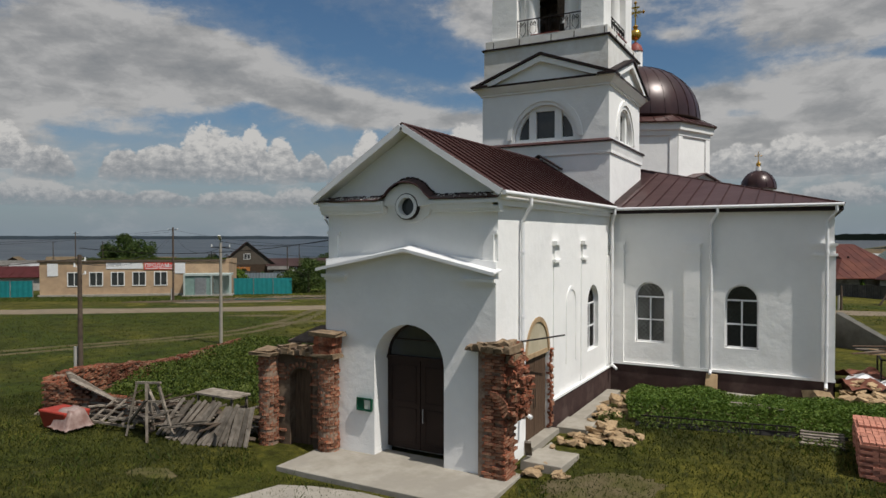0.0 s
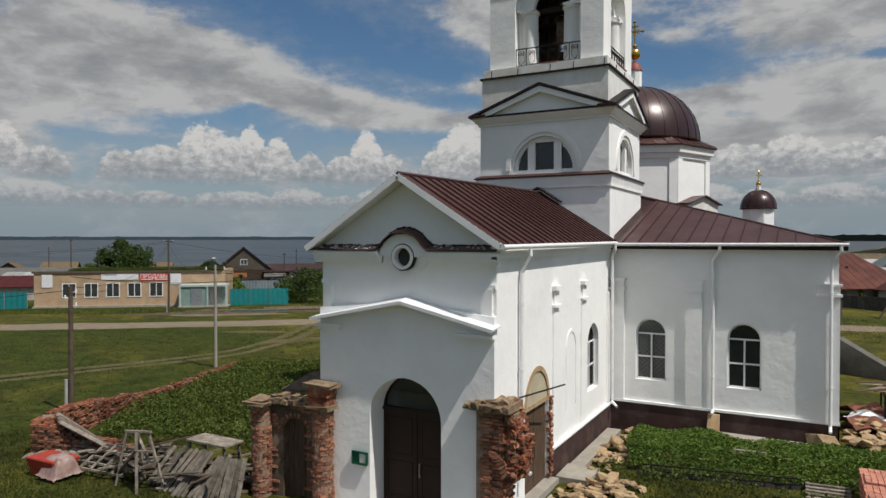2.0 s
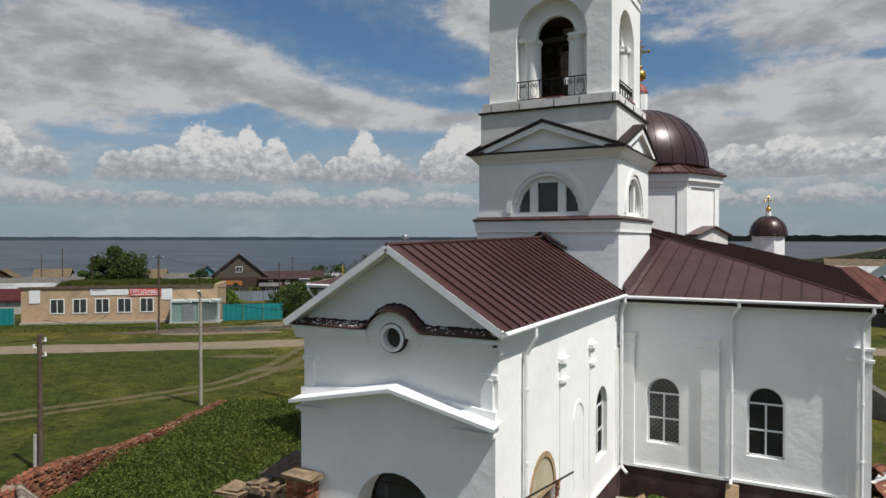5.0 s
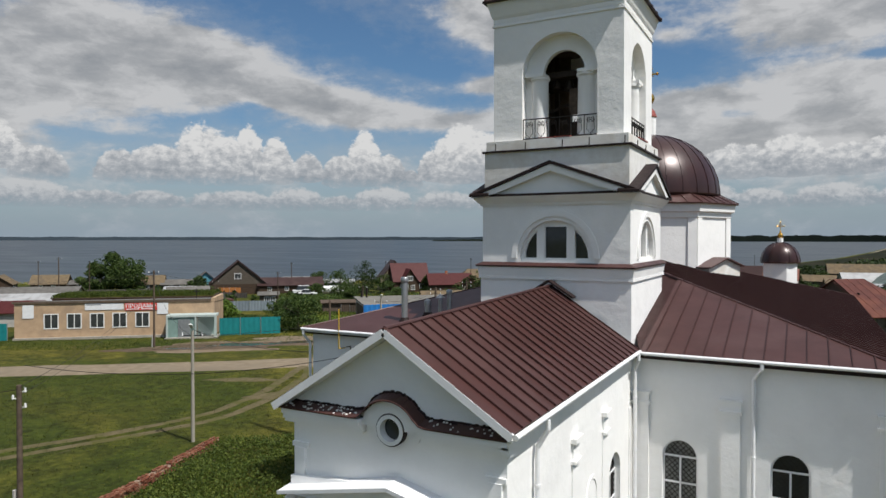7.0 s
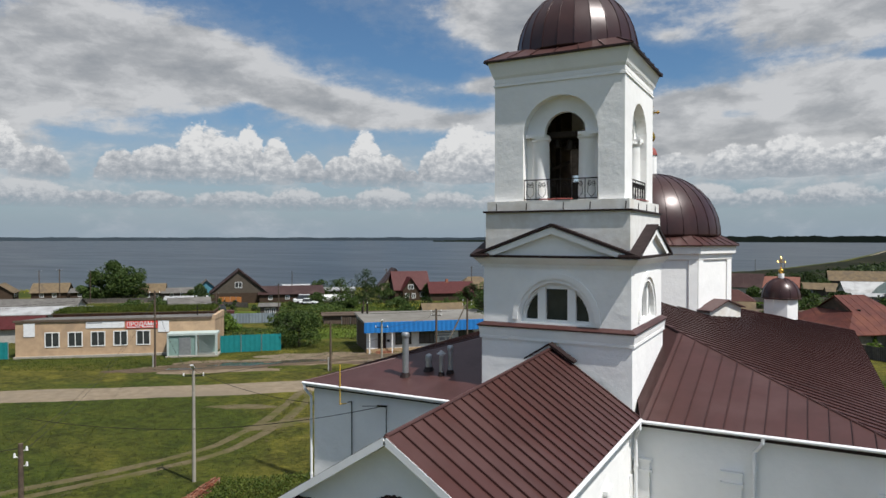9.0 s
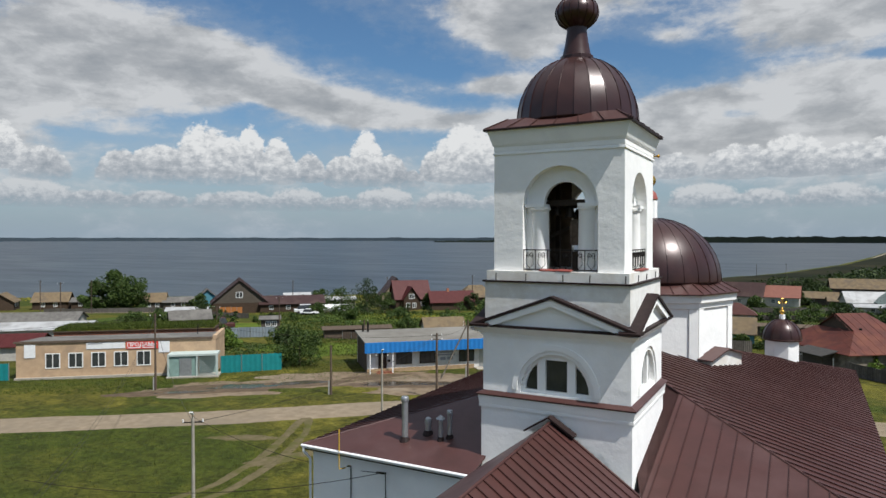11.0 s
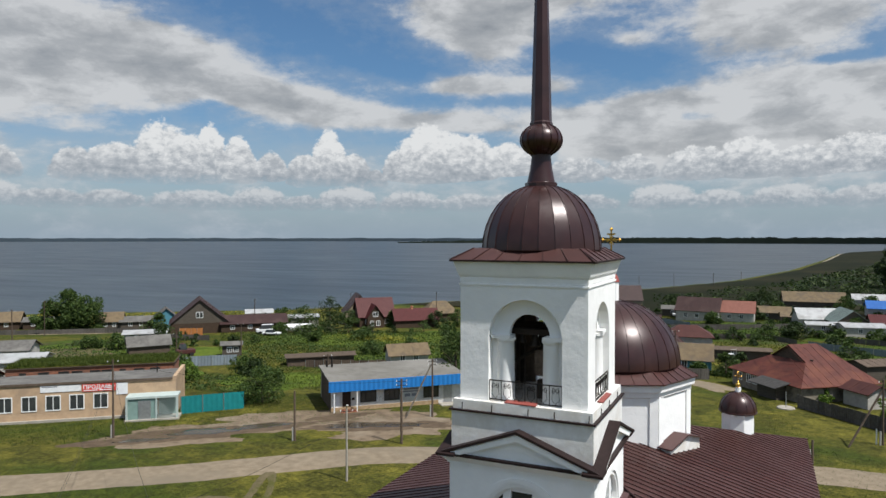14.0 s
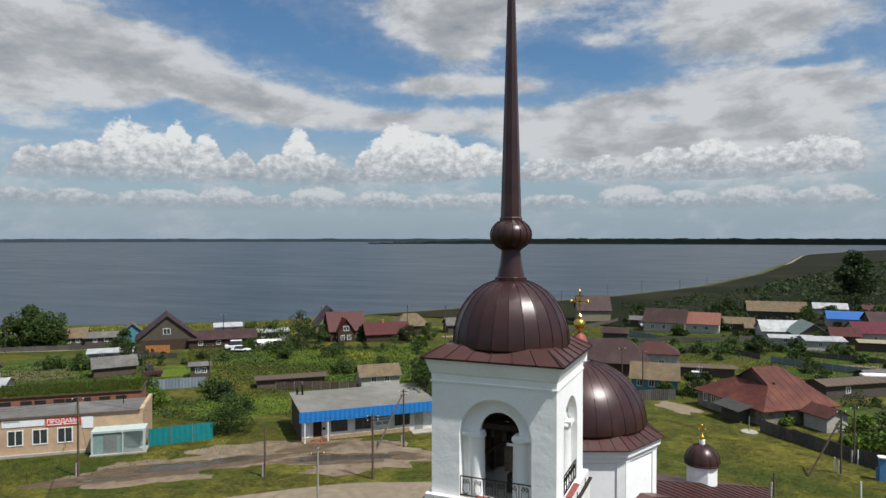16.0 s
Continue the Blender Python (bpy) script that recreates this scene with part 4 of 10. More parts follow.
# main door
door = thing("main_door", (0.33, 0.62, 0.1), "dark brown double steel door under a glazed arch")
door.parent = church
door.location = Vector((0.33, 0.62, 0.1)) - where(church)
for s in (-1, 1):
    bm = bmesh.new()
    xa, xb = sorted((0.33 + s * 0.008, 0.33 + s * 1.0))
    box(bm, xa, 0.60, 0.1, xb, 0.66, 2.40)
    leaf = part("door_leaf", bm, STEEL_DOOR, door, bevel=0.008)
    bm = bmesh.new()
    for za, zb in ((0.25, 1.15), (1.3, 2.25)):
        for q in ((xa + 0.12, za, xa + 0.15, zb), (xb - 0.15, za, xb - 0.12, zb), (xa + 0.12, za, xb - 0.12, za + 0.03), (xa + 0.12, zb - 0.03, xb - 0.12, zb)):
            box(bm, q[0], 0.588, q[1], q[2], 0.603, q[3])
    part("moulding", bm, STEEL_DOOR, leaf)
bm = bmesh.new()
tube(bm, (0.43, 0.54, 0.82), (0.43, 0.54, 1.18), 0.014)
for z in (0.84, 1.16):
    tube(bm, (0.43, 0.54, z), (0.43, 0.60, z), 0.01)
part("handle", bm, GALV, door, "slim upright metal handle")
bm = bmesh.new()
slab(bm, F0, [(-0.68, 2.40), (1.34, 2.40), (1.34, 2.50), (-0.68, 2.50)], 0.56, 0.66)
part("transom", bm, STEEL_DOOR, door)
bm = bmesh.new()
a = arch_pts(0.33, 1.0, 2.50, 0.9)
slab(bm, F0, a, 0.64, 0.66)
part("fanlight", bm, GLASS, door)
bm = bmesh.new()
band(bm, F0, arch_pts(0.33, 0.93, 2.5, 0.83), arch_pts(0.33, 1.0, 2.5, 0.9), 0.60, 0.64)
slab(bm, F0, [(-0.35, 2.93), (1.0, 2.93), (1.0, 2.955), (-0.35, 2.955)], 0.52, 0.54)
part("fanlight_frame", bm, STEEL_DOOR, door)

# side door with arched tympanum
sdoor = thing("side_door", (XR, 2.73, 0.3), "brown side door under a plain arched panel with broken brick jambs")
sdoor.parent = church
sdoor.location = Vector((XR, 2.73, 0.3)) - where(church)
for u0, u1 in ((1.87, 2.72), (2.74, 3.59)):
    bm = bmesh.new()
    slab(bm, FS, [(u0, 0.25), (u1, 0.25), (u1, 2.42), (u0, 2.42)], 0.10, 0.16)
    part("door_leaf", bm, OLD_DOOR, sdoor)
bm = bmesh.new()
slab(bm, FS, [(1.87, 2.42)] + arch_pts(2.73, 0.86, 2.5, 0.9) + [(3.59, 2.42)], 0.015, 0.2)
part("tympanum", bm, mat("beige_panel", (0.50, 0.44, 0.32), (0.43, 0.375, 0.265), 2.0, 0.8, bump=0.15, c3=(0.38, 0.33, 0.23), scale3=0.8), sdoor, "beige arched panel")
bm = bmesh.new()
band(bm, FS, arch_pts(2.73, 0.80, 2.45, 0.87), arch_pts(2.73, 0.92, 2.45, 1.0), -0.02, 0.12)
slab(bm, FS, [(1.86, 2.40), (3.6, 2.40), (3.6, 2.52), (1.86, 2.52)], 0.0, 0.12)
part("arch_rim", bm, STONE, sdoor, "tan stone arch rim")
bm = bmesh.new()
for u in (2.66, 2.80):
    tube(bm, FS(u, 0.10, 1.0), FS(u, 0.10, 1.5), 0.012)
part("handle", bm, IRON, sdoor)
bm = bmesh.new()
slab(bm, FS, [(1.75, -0.2), (3.75, -0.2), (3.75, 0.25), (1.75, 0.25)], -0.25, 0.3)
part("threshold", bm, CONCRETE, sdoor)

# blind niche, window and small brackets of the side wall
bm = bmesh.new()
band(bm, FS, arch_pts(5.55, 0.42, 3.55, 0.44), arch_pts(5.55, 0.50, 3.55, 0.54), -0.025, 0.02)
for u in (5.05, 5.97):
    slab(bm, FS, [(u, 1.8), (u + 0.08, 1.8), (u + 0.08, 3.55), (u, 3.55)], -0.025, 0.02)
part("blind_niche", bm, PLASTER, church)
for u in (4.12, 6.76):
    bm = bmesh.new()
    slab(bm, FS, [(u - 0.28, 5.34), (u + 0.28, 5.34), (u + 0.28, 5.46), (u - 0.28, 5.46)], -0.14, 0.01)
    slab(bm, FS, [(u - 0.20, 4.94), (u + 0.20, 4.94), (u + 0.20, 5.34), (u - 0.20, 5.34)], -0.05, 0.01)
    slab(bm, FS, [(u - 0.26, 4.86), (u + 0.26, 4.86), (u + 0.26, 4.94), (u - 0.26, 4.94)], -0.12, 0.01)
    part("bracket", bm, PLASTER, church)
for u0, u1 in ((3.9, 4.35), (6.5, 7.0), (9.55, 10.0)):
    bm = bmesh.new()
    slab(bm, FS, [(u0, 1.0), (u1, 1.0), (u1, 4.9), (u0, 4.9)], -0.035, 0.01)
    part("side_pilaster", bm, PLASTER, church)
arched_window(church, FS, 7.91, 0.63, 1.83, 3.36, 0.63, 0.14, WHITE_METAL)
# dark plinth of the side wall
bm = bmesh.new()
slab(bm, FS, [(3.78, -0.4), (10.0, -0.4), (10.0, 0.92), (3.78, 0.98)], -0.06, 0.05)
part("plinth", bm, PLINTH, church, "dark brown painted plinth")
bm = bmesh.new()
slab(bm, FS, [(3.75, 0.98), (10.0, 0.92), (10.0, 0.98), (3.75, 1.05)], -0.10, 0.05)
part("plinth_ledge", bm, PLASTER, church)

# ---- hall: two wings, hip roof ----
HX, HXL, HY0, HY1 = 9.70, -9.35, 10.0, 35.6
HYL = 9.45
FW = front(HY0)
bm = bmesh.new()
holed(bm, FW, XR - 0.3, HX, -0.6, 6.42, 0.0, 0.7, [(4.12, 0.51, 1.88, 3.47, 0.53), (7.07, 0.51, 1.88, 3.47, 0.53)])
part("front_wall", bm, PLASTER, church, weld=True)
bm = bmesh.new()
box(bm, HX - 0.7, HY0 + 0.7, -0.6, HX, HY1, 6.42)
part("side_wall", bm, PLASTER, church)
bm = bmesh.new()
box(bm, HXL, HYL, -0.8, XL + 0.3, HYL + 0.7, 6.42)
part("front_wall", bm, PLASTER, church)
bm = bmesh.new()
box(bm, HXL, HYL + 0.7, -0.8, HXL + 0.7, HY1, 6.42)
part("side_wall", bm, PLASTER, church)
bm = bmesh.new()
box(bm, HXL + 0.7, HY1 - 0.7, -0.8, HX - 0.7, HY1, 6.42)
part("side_wall", bm, PLASTER, church)
for c in (4.12, 7.07):
    arched_window(church, FW, c, 0.51, 1.88, 3.47, 0.53, 0.13, WHITE_METAL, glass=CURTAINED if c < 5 else None)
# pilasters, ledge and plinth of the wing
for x0, x1 in ((2.76, 3.22), (5.28, 5.78), (9.16, 9.74)):
    bm = bmesh.new()
    slab(bm, FW, [(x0, 1.1), (x1, 1.1), (x1, 4.98), (x0, 4.98)], -0.09, 0.01)
    slab(bm, FW, [(x0 - 0.06, 4.98), (x1 + 0.06, 4.98), (x1 + 0.06, 5.06), (x0 - 0.06, 5.06)], -0.16, 0.01)
    slab(bm, FW, [(x0, 5.06), (x1, 5.06), (x1, 5.30), (x0, 5.30)], -0.09, 0.01)
    slab(bm, FW, [(x0 - 0.06, 5.30), (x1 + 0.06, 5.30), (x1 + 0.06, 5.38), (x0 - 0.06, 5.38)], -0.15, 0.01)
    part("pilaster", bm, PLASTER, church)
bm = bmesh.new()
slab(bm, FW, [(XR + 0.1, 1.05), (HX + 0.06, 1.05), (HX + 0.06, 1.13), (XR + 0.1, 1.13)], -0.10, 0.01)
part("plinth_ledge", bm, PLASTER, church)
bm = bmesh.new()
slab(bm, FW, [(XR, -0.6), (HX + 0.05, -0.6), (HX + 0.05, 1.05), (XR, 1.05)], -0.06, 0.05)
box(bm, HX, HY0 - 0.06, -0.6, HX + 0.05, HY1, 1.0)
part("plinth", bm, PLINTH, church)
# roof
K = 0.268
EX, EXL, EY, EYL, EY1, EZ = 9.95, -9.62, 9.70, 9.12, 35.9, 6.60
AP = (-0.0, EY + 9.85, EZ + 9.85 * K)
AP2 = (-0.0, EY1 - 9.85, EZ + 9.85 * K)
hr, hn = slope("roof_slope", (XR + 0.3, EY, EZ), (EX, EY, EZ), AP, (XR + 0.3, EY + 6.95, EZ + 6.95 * K), ROOF, 0)
lines = []
for k in range(0, 13):
    x = 9.6 - k * 0.535
    top = (x, EY + (EX - x), EZ + (EX - x) * K)
    lines.append(((x, EY, EZ), top))
seam_set(hr, lines, Vector((0, -K, 1)).normalized(), ROOF)
hs, hn2 = slope("roof_slope", (EX, EY, EZ), (EX, EY1, EZ), AP2, AP, ROOF, 0, label="brown standing-seam metal roof slope")
lines = []
for k in range(1, 58):
    y = EY + k * 0.455
    if y > EY1 - 0.1:
        break
    run = min(y - EY, 9.85, EY1 - y)
    lines.append(((EX, y, EZ), (EX - run, y, EZ + run * K)))
seam_set(hs, lines, Vector((K, 0, 1)).normalized(), ROOF)
lf, ln = slope("roof_slope", (EXL, EYL, EZ), (XL - 0.2, EYL, EZ), (XL - 0.2, EYL + 7.2, EZ + 7.2 * K), AP, ROOF, 0)
ls, ln2 = slope("roof_slope", (EXL, EYL, EZ), (EXL, EY1, EZ), AP2, AP, ROOF, 0)
lines = []
for k in range(1, 58):
    y = EYL + k * 0.455
    run = min((y - EYL) * 0.93, 9.4, EY1 - y)
    if run <= 0:
        break
    lines.append(((EXL, y, EZ), (EXL + run, y, EZ + run * K * 1.02)))
seam_set(ls, lines, Vector((-K, 0, 1)).normalized(), ROOF)
slope("roof_slope", (EX, EY1, EZ), (EXL, EY1, EZ), AP2, AP2, ROOF, 0)
bm = bmesh.new()
for p, q in (((EX, EY, EZ), AP), ((EX, EY1, EZ), AP2), ((EXL, EYL, EZ), AP), (AP, AP2)):
    tube(bm, Vector(p) + Vector((0, 0, 0.01)), Vector(q) + Vector((0, 0, 0.01)), 0.035, n=6)
part("hip_cap", bm, ROOF, church)
bm = bmesh.new()
box(bm, XR, EY + 0.04, EZ - 0.20, EX - 0.02, HY0 + 0.0, EZ - 0.065)
box(bm, HX, HY0, EZ - 0.20, EX - 0.02, EY1, EZ - 0.065)
box(bm, EXL + 0.02, EYL + 0.04, EZ - 0.20, XL, HYL, EZ - 0.065)
part("soffit", bm, TRIM, church, "dark brown boxed eave")
bm = bmesh.new()
box(bm, EXL, EYL - 0.01, EZ - 0.13, XL - 0.2, EYL + 0.02, EZ + 0.0)
part("fascia", bm, WHITE_METAL, church)


def gutter(p, q, parent=church):
    bm = bmesh.new()
    tube(bm, p, q, 0.055, n=10)
    part("gutter", bm, WHITE_METAL, parent, "white metal gutter", smooth=40)


gutter((XR + 0.35, EY - 0.04, EZ - 0.04), (EX, EY - 0.04, EZ - 0.02))
gutter((aR.x + 0.05, -0.22, 6.58), (bR.x + 0.03, 9.65, 6.61))
gutter((EXL, EYL - 0.04, EZ - 0.03), (XL - 0.3, EYL - 0.04, EZ - 0.03))


def downpipe(top, wall, bottom, kick, clip_z):
    bm = bmesh.new()
    pts = [top, (top[0], top[1], top[2] - 0.18), wall, bottom, (bottom[0] + kick[0], bottom[1] + kick[1], bottom[2] - 0.12)]
    pipe(bm, pts, 0.05, 10)
    for z in clip_z:
        tube(bm, (wall[0], wall[1], z - 0.03), (wall[0], wall[1], z + 0.03), 0.066, n=10)
    part("downpipe", bm, WHITE_METAL, church, "white metal downpipe", smooth=40)


downpipe((3.02, 1.40, 6.52), (2.80, 1.40, 5.95), (2.80, 1.40, 1.25), (0.28, -0.1), (5.2, 3.6, 2.0))
downpipe((3.02, 9.45, 6.58), (2.86, 9.72, 6.05), (2.86, 9.72, 1.05), (0.22, -0.2), (5.2, 3.6, 2.2))
downpipe((6.35, EY - 0.04, 6.56), (6.13, HY0 - 0.09, 6.05), (6.13, HY0 - 0.09, 1.12), (0.0, -0.15), (5.3, 3.8, 2.2))
downpipe((9.75, EY - 0.04, 6.56), (9.50, HY0 - 0.17, 6.05), (9.50, HY0 - 0.17, 1.0), (0.0, -0.2), (5.1, 3.8, 2.2))
downpipe((EXL + 0.1, EYL - 0.04, 6.55), (HXL - 0.08, HYL - 0.08, 6.0), (HXL - 0.08, HYL - 0.08, 0.8), (-0.1, -0.1), (5.1, 3.0))

# ---- bell tower ----
TY = 12.84
tower = thing("bell_tower", (0, TY, 0), "white bell tower with brown dome and tall spire", "bell tower")


def square(bm, h, z0, z1, hy=None):
    hy = h * 0.97 if hy is None else hy
    box(bm, -h, TY - hy, z0, h, TY + hy, z1)


def ring(bm, h0, h1, z0, z1):
    """A square ledge with sloping faces."""
    a = [(-h0, TY - h0 * 0.97, z0), (h0, TY - h0 * 0.97, z0), (h0, TY + h0 * 0.97, z0), (-h0, TY + h0 * 0.97, z0)]
    b = [(-h1, TY - h1 * 0.97, z1), (h1, TY - h1 * 0.97, z1), (h1, TY + h1 * 0.97, z1), (-h1, TY + h1 * 0.97, z1)]
    solid(bm, a, b)


bm = bmesh.new()
square(bm, 2.60, 5.0, 9.06)
part("base_stage", bm, PLASTER, tower)
bm = bmesh.new()
square(bm, 2.66, 8.66, 8.757)
part("string_course", bm, PLASTER, tower)
bm = bmesh.new()
ring(bm, 2.65, 2.70, 8.76, 9.066)
part("base_cornice", bm, PLASTER, tower)
bm = bmesh.new()
ring(bm, 2.74, 2.74, 9.07, 9.12)
ring(bm, 2.76, 2.52, 9.12, 9.24)
part("ledge", bm, ROOF, tower, "brown metal ledge")
# second stage with lunette windows on two sides
H2 = 2.55
FT, FTS = front(TY - H2 * 0.97), side(H2)
bm = bmesh.new()
holed(bm, FT, -H2, H2, 9.1, 11.35, 0.0, 0.5, [(0.06, 1.22, 9.28, 9.36, 1.28)])
holed(bm, FTS, TY - H2 * 0.97 + 0.5, TY + H2 * 0.97, 9.1, 11.35, 0.0, 0.5, [(TY, 1.22, 9.28, 9.36, 1.28)])
box(bm, -H2, TY - H2 * 0.97 + 0.5, 9.1, -H2 + 0.5, TY + H2 * 0.97, 11.35)
box(bm, -H2 + 0.5, TY + H2 * 0.97 - 0.5, 9.1, H2 - 0.5, TY + H2 * 0.97, 11.35)
part("second_stage", bm, PLASTER, tower, weld=True)


def lunette(F, c, d):
    win = thing("lunette_window", F(c, d, 9.36), "half-round window in three lights, white frame")
    win.parent = tower
    win.location = Vector(F(c, d, 9.36)) - where(tower)
    bm = bmesh.new()
    band(bm, F, arch_pts(c, 1.34, 9.36, 1.42), arch_pts(c, 1.52, 9.36, 1.60), -0.05, 0.02)
    part("arch_moulding", bm, PLASTER, win)
    bm = bmesh.new()
    band(bm, F, arch_pts(c, 1.10, 9.36, 1.16), arch_pts(c, 1.24, 9.36, 1.30), d, d + 0.1)
    for x0, x1 in ((-0.66, -0.38), (0.38, 0.66)):
        slab(bm, F, [(c + x0, 9.28), (c + x1, 9.28), (c + x1, 10.5), (c + x0, 10.5)], d - 0.05, d + 0.12)
    slab(bm, F, [(c - 1.22, 9.28), (c + 1.22, 9.28), (c + 1.22, 9.38), (c - 1.22, 9.38)], d - 0.03, d + 0.12)
    slab(bm, F, arch_pts(c, 0.62, 10.42, 0.24), d - 0.02, d + 0.12)
    part("window_frame", bm, PLASTER, win)
    for x0, x1, zz in ((-1.14, -0.66, 10.2), (-0.38, 0.38, 10.45), (0.66, 1.14, 10.2)):
        bm = bmesh.new()
        slab(bm, F, [(c + x0, 9.38), (c + x1, 9.38), (c + x1, zz), (c + x0, zz)], d + 0.085, d + 0.095)
        part("pane", bm, GLASS, win)


lunette(FT, 0.06, 0.16)
lunette(FTS, TY, 0.16)
# pediments on the four sides
bm = bmesh.new()
square(bm, 2.62, 11.16, 11.24)
ring(bm, 2.66, 2.84, 11.24, 11.46)
part("cornice", bm, PLASTER, tower)
HP = 2.86
for F, c, lab in ((front(TY - 2.84 * 0.97), 0.0, 1), (side(2.84), TY, 0), (lambda u, d, z: (-2.84 + d, u, z), TY, 0), (lambda u, d, z: (u, TY + 2.84 * 0.97 - d, z), 0.0, 0)):
    bm = bmesh.new()
    slab(bm, F, [(c - 2.5, 11.46), (c + 2.5, 11.46), (c, 12.36)], 0.16, 0.5)
    band(bm, F, [(c - 2.3, 11.44), (c, 12.26), (c + 2.3, 11.44)], [(c - 2.86, 11.44), (c, 12.48), (c + 2.86, 11.44)], 0.0, 0.5)
    part("pediment", bm, PLASTER, tower)
    bm = bmesh.new()
    band(bm, F, [(c - 2.88, 11.47), (c, 12.50), (c + 2.88, 11.47)], [(c - 2.88, 11.555), (c, 12.60), (c + 2.88, 11.555)], -0.06, 0.62)
    slab(bm, F, [(c - 2.25, 11.46), (c + 2.25, 11.46), (c + 2.25, 11.54), (c - 2.25, 11.54)], 0.0, 0.2)
    part("pediment_cap", bm, TRIM, tower, "dark brown metal capping")
bm = bmesh.new()
square(bm, 2.50, 11.3, 12.99)
part("pedestal", bm, PLASTER_OLD, tower)
bm = bmesh.new()
ring(bm, 2.58, 2.58, 12.99, 13.05)
part("ledge", bm, TRIM, tower)
# belfry
bm = bmesh.new()
square(bm, 2.46, 13.05, 13.38)
part("parapet", bm, PLASTER_OLD, tower, "worn white parapet with rust streaks")
HB = 2.26
yF = TY - HB * 0.97
FB = front(yF)
FBS = side(HB)
FBL = lambda u, d, z: (-HB + d, u, z)
FBB = lambda u, d, z: (u, TY + HB * 0.97 - d, z)
for F, c in ((FB, 0.10), (FBB, 0.0)):
    bm = bmesh.new()
    holed(bm, F, -HB, HB, 13.38, 17.5, 0.0, 0.35, [(c, 1.30, 13.38, 15.62, 1.30)])
    part("belfry_wall", bm, PLASTER, tower, weld=True)
    bm = bmesh.new()
    holed(bm, F, -HB + 0.35, HB - 0.35, 13.38, 17.5, 0.35, 0.56, [(c + 0.06, 0.72, 13.38, 15.66, 0.74)])
    part("inner_arch", bm, PLASTER, tower, weld=True)
for F in (FBS, FBL):
    bm = bmesh.new()
    holed(bm, F, TY - HB * 0.97 + 0.35, TY + HB * 0.97 - 0.35, 13.38, 17.5, 0.0, 0.35, [(TY, 1.15, 13.38, 15.62, 1.15)])
    part("belfry_wall", bm, PLASTER, tower, weld=True)
    bm = bmesh.new()
    holed(bm, F, TY - HB * 0.97 + 0.80, TY + HB * 0.97 - 0.80, 13.38, 17.5, 0.35, 0.56, [(TY, 0.70, 13.38, 15.66, 0.72)])
    part("inner_arch", bm, PLASTER, tower, weld=True)
for F, c in ((FB, 0.10), (FBS, TY), (FBL, TY)):
    for s in (-1, 1):
        bm = bmesh.new()
        p = F(c + s * 0.82, 0.46, 13.4)
        revolve(bm, p, [(0.33, 13.38), (0.31, 13.5), (0.285, 15.38), (0.30, 15.44), (0.34, 15.47), (0.34, 15.55), (0.31, 15.56)], 20)
        part("column", bm, PLASTER, tower, smooth=40)
        bm = bmesh.new()
        a, b = sorted((c + s * 0.58, c + s * 1.26))
        slab(bm, F, [(a, 15.55), (b, 15.55), (b, 15.66), (a, 15.66)], 0.12, 0.70)
        part("impost", bm, PLASTER, tower)
bm = bmesh.new()
square(bm, 2.0, 13.30, 13.40)
part("belfry_floor", bm, CONCRETE, tower)
bm = bmesh.new()
square(bm, 2.0, 17.0, 17.4)
part("belfry_ceiling", bm, BELFRY_LINING, tower)
bm = bmesh.new()
square(bm, 2.30, 17.38, 17.44)
part("string_course", bm, PLASTER, tower)
bm = bmesh.new()
square(bm, 2.27, 17.503, 17.657)
part("frieze", bm, PLASTER, tower)
bm = bmesh.new()
ring(bm, 2.28, 2.32, 17.66, 17.737)
part("bed_moulding", bm, PLASTER, tower)
bm = bmesh.new()
ring(bm, 2.32, 2.46, 17.74, 18.197)
part("belfry_cornice", bm, PLASTER, tower)
bm = bmesh.new()
ring(bm, 2.57, 2.57, 18.20, 18.26)
part("skirt_edge", bm, TRIM, tower)
bm = bmesh.new()
ring(bm, 2.55, 1.9, 18.263, 18.66)
skirt = part("skirt_roof", bm, ROOF, tower, "brown metal skirt roof")
for k in range(-3, 4):
    f = k / 3.0
    for p, q in (((f * 2.5, -2.5), (f * 1.9, -1.85)), ((f * 2.5, 2.5), (f * 1.9, 1.85)), ((2.58, f * 2.42), (1.9, f * 1.84)), ((-2.58, f * 2.42), (-1.9, f * 1.84))):
        bm = bmesh.new()
        beam(bm, (p[0], TY + p[1], 18.28), (q[0], TY + q[1], 18.67), 0.03, 0.03)
        part("seam", bm, SEAM, skirt)
# dome
bm = bmesh.new()
prof = [(2.05, 18.50), (2.15, 18.58)] + [(2.16 * math.cos(t) ** 0.92 if t < 1.45 else 0.45, 18.60 + 2.36 * math.sin(t)) for t in [i * 1.5 / 16 for i in range(0, 16)]] + [(0.52, 20.96)]
revolve(bm, (0, TY), prof, 24)
dome = part("dome", bm, DOME, tower, "brown ribbed metal dome", smooth=11)


def dome_ribs(parent, c, prof, n, r=0.02):
    for k in range(n):
        t = k * 2 * math.pi / n
        bm = bmesh.new()
        pts = [(c[0] + q * math.cos(t), c[1] + q * math.sin(t), z) for q, z in prof]
        for a, b in zip(pts, pts[1:]):
            beam(bm, a, b, r, 0.05, up=(math.cos(t), math.sin(t), 0.4))
        part("rib", bm, DOME, parent)


dome_ribs(dome, (0, TY), prof[2:-1:2], 24)
